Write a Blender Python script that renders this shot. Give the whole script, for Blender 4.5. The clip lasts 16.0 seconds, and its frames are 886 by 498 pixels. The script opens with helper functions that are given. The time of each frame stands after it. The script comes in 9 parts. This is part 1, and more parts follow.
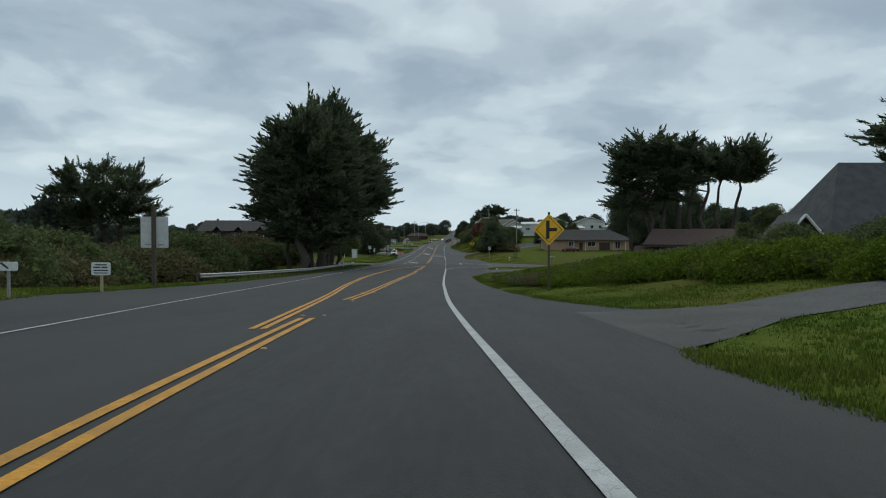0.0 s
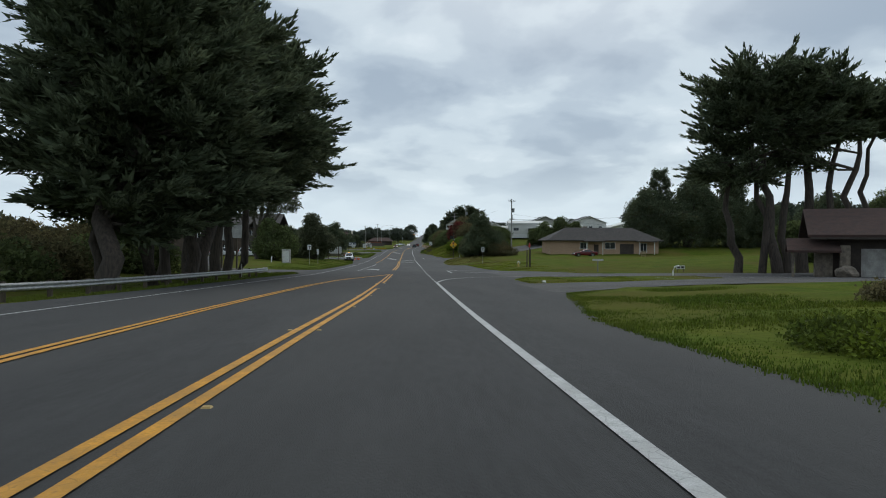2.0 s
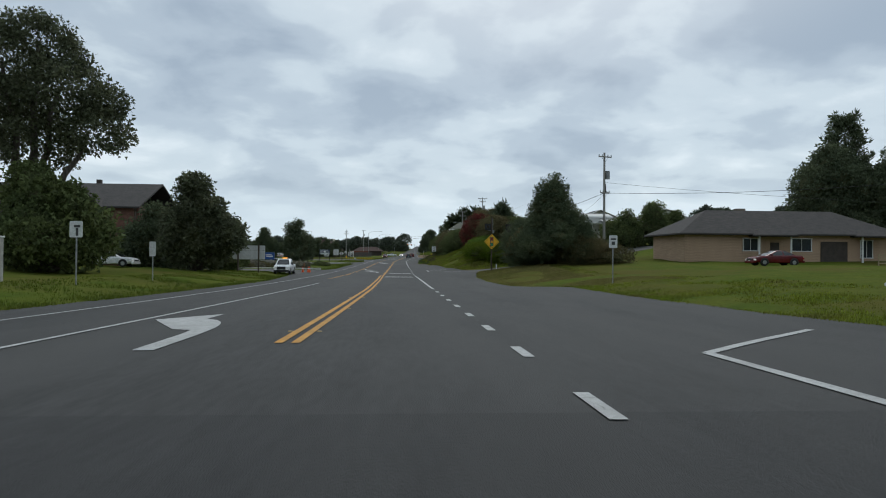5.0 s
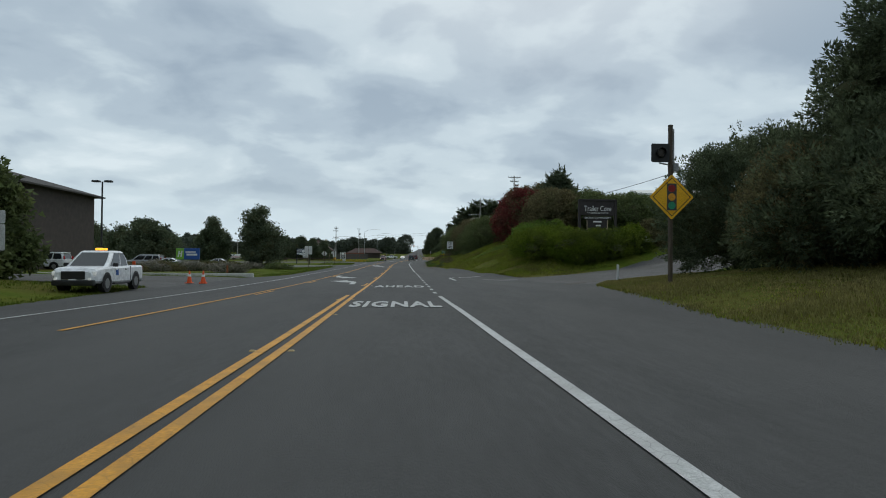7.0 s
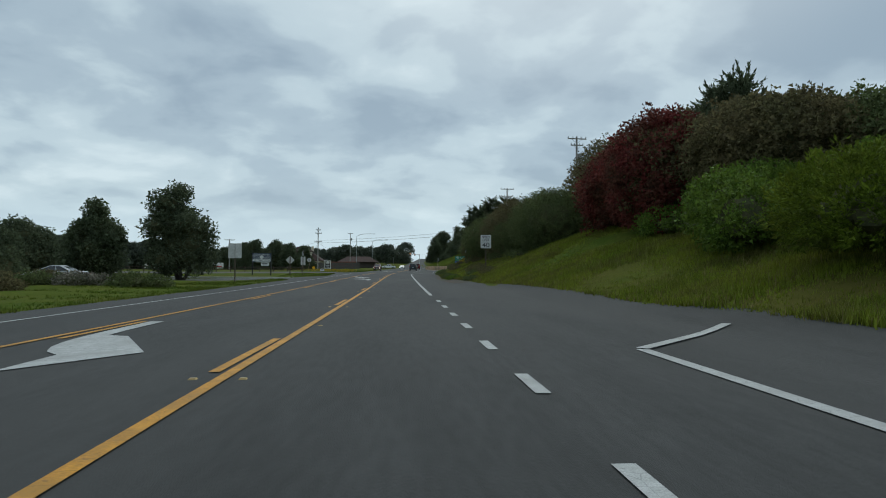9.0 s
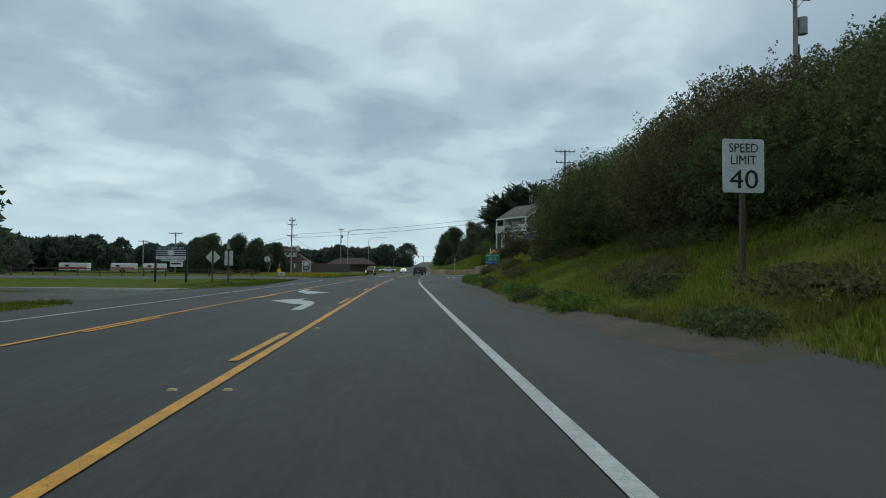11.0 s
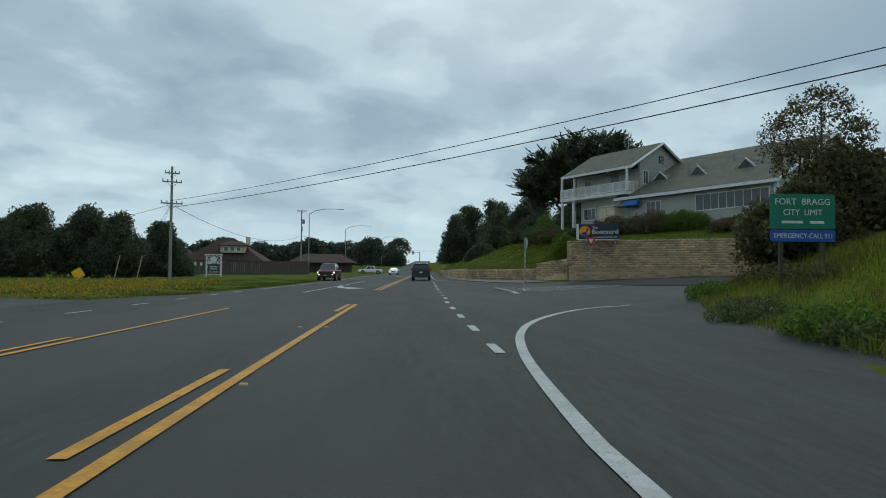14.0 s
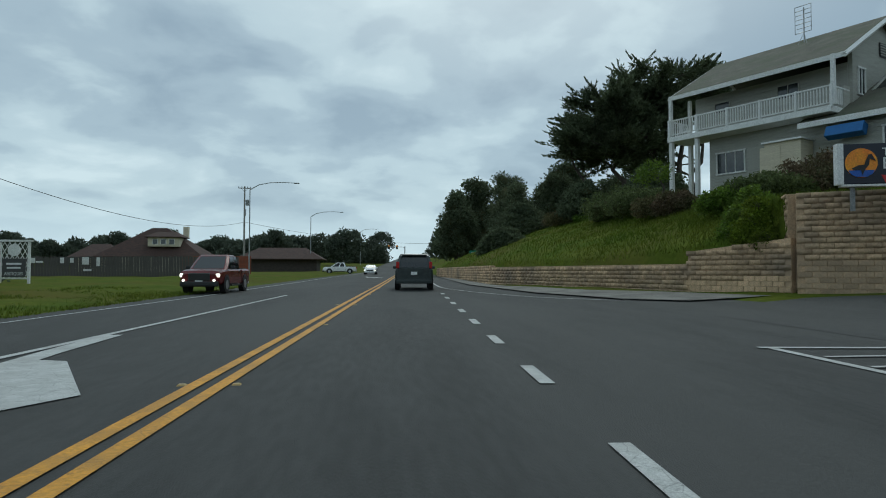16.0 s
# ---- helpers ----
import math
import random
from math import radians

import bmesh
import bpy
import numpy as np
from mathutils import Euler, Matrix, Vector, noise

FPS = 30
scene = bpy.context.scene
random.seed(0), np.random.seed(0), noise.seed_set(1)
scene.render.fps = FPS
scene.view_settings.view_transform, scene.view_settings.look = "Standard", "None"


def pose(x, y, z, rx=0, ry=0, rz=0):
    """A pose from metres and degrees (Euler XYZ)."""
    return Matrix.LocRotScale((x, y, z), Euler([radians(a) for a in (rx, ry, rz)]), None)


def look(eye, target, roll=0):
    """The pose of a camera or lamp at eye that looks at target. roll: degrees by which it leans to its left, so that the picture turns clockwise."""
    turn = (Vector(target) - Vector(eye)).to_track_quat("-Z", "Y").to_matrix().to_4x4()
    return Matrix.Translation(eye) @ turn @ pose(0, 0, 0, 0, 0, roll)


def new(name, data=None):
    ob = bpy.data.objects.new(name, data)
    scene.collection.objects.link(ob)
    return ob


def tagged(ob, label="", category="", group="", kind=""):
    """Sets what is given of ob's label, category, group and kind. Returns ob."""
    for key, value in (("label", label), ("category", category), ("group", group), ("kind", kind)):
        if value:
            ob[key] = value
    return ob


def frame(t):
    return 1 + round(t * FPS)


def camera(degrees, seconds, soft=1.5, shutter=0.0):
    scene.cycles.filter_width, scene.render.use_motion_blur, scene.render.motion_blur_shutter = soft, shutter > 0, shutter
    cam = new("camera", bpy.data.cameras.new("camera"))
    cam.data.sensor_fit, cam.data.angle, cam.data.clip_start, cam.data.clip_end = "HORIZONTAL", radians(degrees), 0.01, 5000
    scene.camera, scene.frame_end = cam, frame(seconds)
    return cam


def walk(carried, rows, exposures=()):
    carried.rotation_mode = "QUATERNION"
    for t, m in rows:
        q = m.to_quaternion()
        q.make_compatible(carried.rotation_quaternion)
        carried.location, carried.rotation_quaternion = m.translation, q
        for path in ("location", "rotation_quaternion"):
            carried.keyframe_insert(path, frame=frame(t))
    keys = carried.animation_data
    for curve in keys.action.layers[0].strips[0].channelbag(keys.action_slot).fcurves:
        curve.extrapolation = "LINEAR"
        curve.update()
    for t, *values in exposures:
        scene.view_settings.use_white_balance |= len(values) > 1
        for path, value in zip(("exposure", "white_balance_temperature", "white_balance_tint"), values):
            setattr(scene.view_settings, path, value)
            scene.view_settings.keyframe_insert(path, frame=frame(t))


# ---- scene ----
cam = camera(68.0, 16.0, soft=1.0)
PATH = [
    (0.0, 1.690, -0.000, 1.300, 0.15, -1.33, -0.08),
    (0.5, 0.953, 12.035, 0.655, -0.62, -1.24, 0.12),
    (1.0, 0.425, 24.150, 0.052, -1.47, -1.06, 0.11),
    (1.5, 0.084, 36.305, -0.506, -2.30, -0.87, -0.06),
    (2.0, -0.096, 48.415, -1.016, -3.01, -0.60, -0.36),
    (2.5, -0.151, 60.555, -1.479, -3.47, -0.25, -0.54),
    (3.0, -0.133, 72.783, -1.898, -3.68, -0.12, -0.58),
    (3.5, -0.097, 85.019, -2.270, -3.78, 0.02, -0.59),
    (4.0, -0.063, 97.238, -2.604, -3.79, 0.24, -0.74),
    (4.5, -0.031, 109.429, -2.900, -3.67, 0.47, -0.61),
    (5.0, 0.001, 121.577, -3.160, -3.63, 0.62, -0.46),
    (5.5, 0.025, 133.632, -3.390, -3.59, 0.71, -0.38),
    (6.0, 0.035, 145.546, -3.593, -3.54, 0.76, -0.36),
    (6.5, 0.023, 157.262, -3.770, -3.47, 0.77, -0.39),
    (7.0, -0.000, 168.850, -3.919, -3.51, 0.97, -0.42),
    (7.5, -0.011, 180.298, -4.034, -3.60, 1.32, -0.61),
    (8.0, -0.002, 191.871, -4.119, -3.65, 1.54, -0.45),
    (8.5, 0.028, 203.647, -4.171, -3.68, 1.75, -0.36),
    (9.0, 0.050, 214.985, -4.193, -3.55, 1.90, -0.35),
    (9.5, 0.053, 226.229, -4.187, -3.48, 2.02, -0.37),
    (10.0, 0.045, 237.410, -4.154, -3.46, 2.07, -0.40),
    (10.5, 0.033, 248.548, -4.100, -3.44, 2.14, -0.48),
    (11.0, 0.023, 259.664, -4.037, -3.42, 2.24, -0.61),
    (11.5, 0.018, 270.817, -3.965, -3.48, 2.23, -0.67),
    (12.0, 0.000, 281.754, -3.887, -3.42, 2.22, -0.39),
    (12.5, -0.007, 292.834, -3.806, -3.51, 2.25, -0.27),
    (13.0, 0.009, 303.882, -3.727, -3.67, 2.29, -0.39),
    (13.5, 0.057, 314.813, -3.651, -3.89, 2.30, -0.37),
    (14.0, 0.158, 325.155, -3.580, -4.20, 2.24, -0.37),
    (14.5, 0.330, 334.837, -3.509, -4.59, 2.09, -0.36),
    (15.0, 0.564, 344.096, -3.437, -4.92, 2.00, -0.31),
    (15.5, 0.828, 353.031, -3.363, -5.24, 2.05, -0.27),
    (16.0, 1.142, 361.909, -3.285, -5.60, 2.02, -0.09),
]
EXPOSURES = [(0.0, 0.06, 6350, 5), (2.0, 0.24, 6450, 9), (4.0, 0.26, 6400, 9), (7.0, 0.16, 6450, 7), (9.0, 0.10, 6250, 3), (11.5, 0.06, 6100, -1), (16.0, 0.08, 6100, -1)]
walk(cam, [(t, pose(x, y, z, 90 + p, r, yw)) for t, x, y, z, yw, p, r in PATH], EXPOSURES)

# ---- world, sun, exposure ----
scene.view_settings.exposure = 0.0
world = bpy.data.worlds.new("overcast")
scene.world = world
world.use_nodes = True
wn, wl = world.node_tree.nodes, world.node_tree.links
wn.clear()


def wnode(kind, **values):
    n = wn.new(kind)
    for k, v in values.items():
        n.inputs[k].default_value = v
    return n


def wmath(op, a, b=None, c=None):
    n = wn.new("ShaderNodeMath")
    n.operation = op
    for i, v in enumerate((a, b, c)):
        if v is None:
            continue
        if isinstance(v, (int, float)):
            n.inputs[i].default_value = v
        else:
            wl.new(v, n.inputs[i])
    return n.outputs[0]


def wmix(fac, a, b):
    n = wn.new("ShaderNodeMix")
    n.data_type = "RGBA"
    for i, v in ((0, fac), (6, a), (7, b)):
        if isinstance(v, tuple):
            n.inputs[i].default_value = v
        elif isinstance(v, float):
            n.inputs[i].default_value = v
        else:
            wl.new(v, n.inputs[i])
    return n.outputs[2]


def wramp(fac, stops):
    n = wn.new("ShaderNodeValToRGB")
    while len(n.color_ramp.elements) < len(stops):
        n.color_ramp.elements.new(0.5)
    for e, (p, c) in zip(n.color_ramp.elements, stops):
        e.position, e.color = p, c
    n.color_ramp.interpolation = "EASE"
    wl.new(fac, n.inputs[0])
    return n.outputs[0]


SUN_EL, SUN_AZ = radians(48), radians(14)
sky = wn.new("ShaderNodeTexSky")
sky.sky_type, sky.sun_disc, sky.sun_elevation, sky.sun_rotation = "NISHITA", False, SUN_EL, SUN_AZ
tc = wn.new("ShaderNodeTexCoord")
sp = wn.new("ShaderNodeSeparateXYZ")
wl.new(tc.outputs["Generated"], sp.inputs[0])
den = wmath("ADD", wmath("MAXIMUM", sp.outputs[2], 0.0), 0.26)
cb = wn.new("ShaderNodeCombineXYZ")
wl.new(wmath("DIVIDE", sp.outputs[0], den), cb.inputs[0])
wl.new(wmath("DIVIDE", sp.outputs[1], den), cb.inputs[1])
big = wnode("ShaderNodeTexNoise", Scale=1.1, Detail=3.0, Roughness=0.5)
mid = wnode("ShaderNodeTexNoise", Scale=2.7, Detail=7.0, Roughness=0.5, Distortion=0.2)
for n in (big, mid):
    wl.new(cb.outputs[0], n.inputs["Vector"])
cloud = wmath("ADD", wmath("MULTIPLY", big.outputs[0], 0.45), wmath("MULTIPLY", mid.outputs[0], 0.55))
tone = wramp(cloud, [(0.39, (0.300, 0.365, 0.440, 1)), (0.47, (0.385, 0.455, 0.525, 1)), (0.535, (0.50, 0.575, 0.63, 1)), (0.63, (0.655, 0.72, 0.76, 1))])
# thin veil low over the horizon, and a brighter patch where the sun stands behind the cloud
low = wramp(sp.outputs[2], [(0.0, (1, 1, 1, 1)), (0.035, (0.85, 0.85, 0.85, 1)), (0.12, (0.12, 0.12, 0.12, 1)), (0.3, (0, 0, 0, 1))])
tone = wmix(low, tone, (0.56, 0.66, 0.74, 1))
glow = wn.new("ShaderNodeVectorMath")
glow.operation = "DOT_PRODUCT"
wl.new(tc.outputs["Generated"], glow.inputs[0])
glow.inputs[1].default_value = (math.sin(SUN_AZ) * math.cos(SUN_EL), math.cos(SUN_AZ) * math.cos(SUN_EL), math.sin(SUN_EL))
patch = wramp(glow.outputs["Value"], [(0.80, (0, 0, 0, 1)), (0.97, (1, 1, 1, 1))])
tone = wmix(wmath("MULTIPLY", patch, 0.55), tone, (0.85, 0.87, 0.88, 1))
clear = wn.new("ShaderNodeVectorMath")
clear.operation = "SCALE"
wl.new(sky.outputs[0], clear.inputs[0])
clear.inputs["Scale"].default_value = 0.12
tone = wmix(0.06, tone, clear.outputs[0])
bg = wn.new("ShaderNodeBackground")
wl.new(tone, bg.inputs[0])
bg.inputs[1].default_value = 1.0
wl.new(bg.outputs[0], wn.new("ShaderNodeOutputWorld").inputs[0])

sun = new("sun", bpy.data.lights.new("sun", "SUN"))
sun.data.energy, sun.data.angle, sun.data.color = 0.7, radians(25), (1.0, 0.96, 0.9)
sun.matrix_world = look((0, 0, 60), (-60 * math.sin(SUN_AZ) * math.cos(SUN_EL), -60 * math.cos(SUN_AZ) * math.cos(SUN_EL), 60 - 60 * math.sin(SUN_EL)))


# ---- materials ----
def mat(name, c1, c2=None, scale=4.0, rough=0.8, bump=0.0, bscale=60.0, metal=0.0, stretch=(1, 1, 1), island=0.0, spec=0.5, stain=None, stain_scale=0.3, emit=0.0, glow=0.0, crack=None, each=0.0):
    m = bpy.data.materials.new(name)
    m.use_nodes = True
    nt = m.node_tree
    b = nt.nodes["Principled BSDF"]
    b.inputs["Roughness"].default_value = rough
    b.inputs["Metallic"].default_value = metal
    b.inputs["Specular IOR Level"].default_value = spec
    c2 = c2 or tuple(v * 0.8 for v in c1)
    co = nt.nodes.new("ShaderNodeTexCoord")
    mp = nt.nodes.new("ShaderNodeMapping")
    mp.inputs["Scale"].default_value = stretch
    nt.links.new(co.outputs["Object"], mp.inputs[0])

    def noise_at(s, detail=5.0):
        n = nt.nodes.new("ShaderNodeTexNoise")
        n.inputs["Scale"].default_value, n.inputs["Detail"].default_value = s, detail
        nt.links.new(mp.outputs[0], n.inputs["Vector"])
        return n.outputs[0]

    def ramp(f, a, z, lo=0.35, hi=0.65):
        r = nt.nodes.new("ShaderNodeValToRGB")
        r.color_ramp.elements[0].position, r.color_ramp.elements[1].position = lo, hi
        r.color_ramp.elements[0].color, r.color_ramp.elements[1].color = (*a, 1), (*z, 1)
        nt.links.new(f, r.inputs[0])
        return r.outputs[0]

    def blend(f, a, z, kind="MIX"):
        x = nt.nodes.new("ShaderNodeMix")
        x.data_type, x.blend_type = "RGBA", kind
        for i, v in ((0, f), (6, a), (7, z)):
            if isinstance(v, (float, tuple)):
                x.inputs[i].default_value = v
            else:
                nt.links.new(v, x.inputs[i])
        return x.outputs[2]

    col = ramp(noise_at(scale), c1, c2)
    grain = ramp(noise_at(scale * 9, 3.0), (0.82, 0.82, 0.82), (1.12, 1.12, 1.12))
    col = blend(1.0, col, grain, "MULTIPLY")
    if stain:
        col = blend(ramp(noise_at(stain_scale, 4.0), (0, 0, 0), (1, 1, 1), 0.45, 0.7), col, (*stain, 1))
    if crack:
        # fine dark cracks and worn-through flecks
        vo = nt.nodes.new("ShaderNodeTexVoronoi")
        vo.feature = "DISTANCE_TO_EDGE"
        vo.inputs["Scale"].default_value = 4.2
        wob = nt.nodes.new("ShaderNodeMix")
        wob.data_type = "VECTOR"
        wob.inputs[0].default_value = 0.12
        wn_ = nt.nodes.new("ShaderNodeTexNoise")
        wn_.inputs["Scale"].default_value = 3.0
        nt.links.new(mp.outputs[0], wn_.inputs["Vector"])
        nt.links.new(mp.outputs[0], wob.inputs[4])
        nt.links.new(wn_.outputs["Color"], wob.inputs[5])
        nt.links.new(wob.outputs[1], vo.inputs["Vector"])
        col = blend(ramp(vo.outputs["Distance"], (0.42, 0.42, 0.42), (0, 0, 0), 0.0, 0.022), col, (*crack, 1))
        col = blend(ramp(noise_at(16.0, 6.0), (0, 0, 0), (0.5, 0.5, 0.5), 0.62, 0.72), col, (*crack, 1))
    if island:
        g = nt.nodes.new("ShaderNodeNewGeometry")
        col = blend(1.0, col, ramp(g.outputs["Random Per Island"], (1 - island,) * 3, (1 + island,) * 3, 0.0, 1.0), "MULTIPLY")
    if each:
        oi = nt.nodes.new("ShaderNodeObjectInfo")
        col = blend(1.0, col, ramp(oi.outputs["Random"], (1 - each,) * 3, (1 + each,) * 3, 0.0, 1.0), "MULTIPLY")
    nt.links.new(col, b.inputs["Base Color"])
    if bump:
        bp = nt.nodes.new("ShaderNodeBump")
        bp.inputs["Strength"].default_value, bp.inputs["Distance"].default_value = bump, 0.02
        nt.links.new(noise_at(bscale, 3.0), bp.inputs["Height"])
        nt.links.new(bp.outputs[0], b.inputs["Normal"])
    if glow:
        # light that passes through thin leaves
        tl = nt.nodes.new("ShaderNodeBsdfTranslucent")
        nt.links.new(col, tl.inputs[0])
        mx = nt.nodes.new("ShaderNodeMixShader")
        mx.inputs[0].default_value = glow
        nt.links.new(b.outputs[0], mx.inputs[1])
        nt.links.new(tl.outputs[0], mx.inputs[2])
        nt.links.new(mx.outputs[0], nt.nodes["Material Output"].inputs[0])
    if emit:
        nt.links.new(col, b.inputs["Emission Color"])
        b.inputs["Emission Strength"].default_value = emit
    return m


def flat(name, c, rough=0.6, metal=0.0, spec=0.5, **k):
    return mat(name, c, tuple(v * 0.9 for v in c), 3.0, rough, metal=metal, spec=spec, **k)


ASPHALT = mat("asphalt", (0.044, 0.045, 0.044), (0.032, 0.033, 0.032), 1.3, 0.9, 0.6, 120, stretch=(1, 0.16, 1), stain=(0.053, 0.053, 0.051), stain_scale=0.3)
# ASPHALT darkened to about three quarters, for the road before y 127.5
ASPHALT_DARK = mat("darkened asphalt copy", (0.032, 0.033, 0.033), (0.023, 0.024, 0.024), 1.3, 0.9, 0.6, 120, stretch=(1, 0.16, 1), stain=(0.040, 0.040, 0.038), stain_scale=0.3)
ASPHALT_NEW = mat("fresh asphalt", (0.017, 0.018, 0.021), (0.022, 0.022, 0.025), 2.0, 0.9, 0.5, 140, spec=0.25)
ASPHALT_OLD = mat("worn asphalt", (0.085, 0.083, 0.08), (0.062, 0.061, 0.06), 0.7, 0.92, 0.6, 90, stain=(0.05, 0.047, 0.043), stain_scale=0.2)
DIRT = mat("roadside dirt", (0.085, 0.062, 0.042), (0.052, 0.039, 0.028), 1.5, 0.95, 0.8, 25, stain=(0.04, 0.045, 0.02), stain_scale=0.5)
WHITE_PAINT = mat("white road paint", (0.50, 0.51, 0.50), (0.40, 0.41, 0.40), 7.0, 0.75, 0.3, 120, stain=(0.36, 0.36, 0.35), stain_scale=1.6, crack=(0.09, 0.09, 0.09))
YELLOW_PAINT = mat("yellow road paint", (0.62, 0.29, 0.016), (0.48, 0.22, 0.014), 3.0, 0.7, 0.3, 120, stain=(0.40, 0.20, 0.024), stain_scale=1.5, crack=(0.16, 0.09, 0.025))
GROUND = mat("grassy ground", (0.064, 0.096, 0.012), (0.098, 0.114, 0.018), 0.5, 1.0, 0.9, 8, spec=0.03, stain=(0.095, 0.085, 0.022), stain_scale=0.12)
GRASS = mat("grass blades", (0.082, 0.126, 0.014), (0.125, 0.150, 0.020), 0.25, 0.75, island=0.35, spec=0.2, glow=0.25)
BANKGRASS = mat("bank grass blades", (0.160, 0.212, 0.020), (0.220, 0.242, 0.030), 0.25, 0.75, island=0.4, spec=0.2, stain=(0.125, 0.122, 0.032), stain_scale=0.45, glow=0.3)
DRYGRASS = mat("dry grass blades", (0.25, 0.215, 0.08), (0.19, 0.18, 0.055), 0.3, 0.8, island=0.35, spec=0.2, glow=0.25)
MUSTARD = mat("yellow wildflowers", (0.42, 0.30, 0.01), (0.30, 0.22, 0.01), 1.0, 0.8, island=0.3)
BARK = mat("bark", (0.094, 0.075, 0.060), (0.047, 0.039, 0.033), 2.0, 0.95, 1.0, 14, stretch=(4, 4, 0.6))
PALE_BARK = mat("pale bark", (0.14, 0.12, 0.10), (0.07, 0.06, 0.05), 2.0, 0.95, 0.6, 14, stretch=(4, 4, 0.6))
CYPRESS = mat("cypress foliage", (0.088, 0.112, 0.066), (0.116, 0.138, 0.078), 0.35, 0.8, island=0.45, spec=0.15, glow=0.4)
# distance haze is put into this leaf colour as a bluish tint
HAZED_LEAVES = mat("far foliage with haze tint", (0.080, 0.098, 0.074), (0.104, 0.120, 0.088), 0.12, 0.85, island=0.35, spec=0.1, glow=0.3)
PINE = mat("pine foliage", (0.088, 0.114, 0.066), (0.118, 0.142, 0.076), 0.35, 0.8, island=0.45, spec=0.15, glow=0.4)
EUCA = mat("grey-green broad leaves", (0.088, 0.104, 0.060), (0.118, 0.128, 0.072), 0.5, 0.7, island=0.45, spec=0.25, glow=0.4)
SHRUB = mat("dark shrub leaves", (0.092, 0.122, 0.048), (0.126, 0.152, 0.056), 0.6, 0.75, island=0.5, spec=0.2, glow=0.4)
SHRUB_BROWN = mat("olive-brown shrub leaves", (0.118, 0.114, 0.054), (0.148, 0.124, 0.062), 0.5, 0.8, island=0.5, spec=0.15, glow=0.4)
SHRUB_GREEN = mat("bright green shrub leaves", (0.096, 0.165, 0.022), (0.136, 0.195, 0.028), 0.8, 0.7, island=0.45, spec=0.25, glow=0.4)
MOUND = mat("yellow-green bramble leaves", (0.105, 0.160, 0.014), (0.150, 0.180, 0.022), 0.4, 0.8, island=0.45, spec=0.15, stain=(0.060, 0.085, 0.018), stain_scale=0.35, glow=0.35)
SHRUB_RED = mat("dark red shrub leaves", (0.185, 0.040, 0.036), (0.100, 0.056, 0.034), 0.5, 0.75, island=0.5, spec=0.2, glow=0.4)
CORE = mat("twiggy inside", (0.080, 0.090, 0.046), (0.105, 0.102, 0.055), 2.0, 1.0, spec=0.0)


# ---- the road's line: how far it bends sideways and how high it lies ----
STATION = 20.0
BEND = [5.6, 3.4, 1.69, 0.58, 0.01, -0.15, -0.11, -0.06, 0.0, 0.03, 0.02, -0.01, 0.02, 0.05, 0.04, 0.02, 0.0, 0.0, 0.10, 0.45, 1.07, 1.95, 2.93, 3.91, 4.89, 5.87]
RISE = [2.48, 1.17, 0.0, -1.05, -1.97, -2.76, -3.42, -3.97, -4.43, -4.80, -5.11, -5.33, -5.46, -5.49, -5.44, -5.34, -5.20, -5.05, -4.92, -4.77, -4.60, -4.42, -4.21, -4.01, -3.82, -3.65]


def glide(table, y):
    v = np.array([2 * table[0] - table[1], *table, 2 * table[-1] - table[-2]])
    u = (np.asarray(y, float) + 40) / STATION
    over = np.maximum(u - (len(table) - 1), 0) * (table[-1] - table[-2]) + np.minimum(u, 0) * (table[1] - table[0])
    u = np.clip(u, 0, len(table) - 1.000001)
    i = u.astype(int)
    a = u - i
    p0, p1, p2, p3 = v[i], v[i + 1], v[i + 2], v[i + 3]
    return p1 + 0.5 * a * (p2 - p0 + a * (2 * p0 - 5 * p1 + 4 * p2 - p3 + a * (3 * (p1 - p2) + p3 - p0))) + over


def bend(y):
    return glide(BEND, y)


def rise(y):
    return glide(RISE, y)


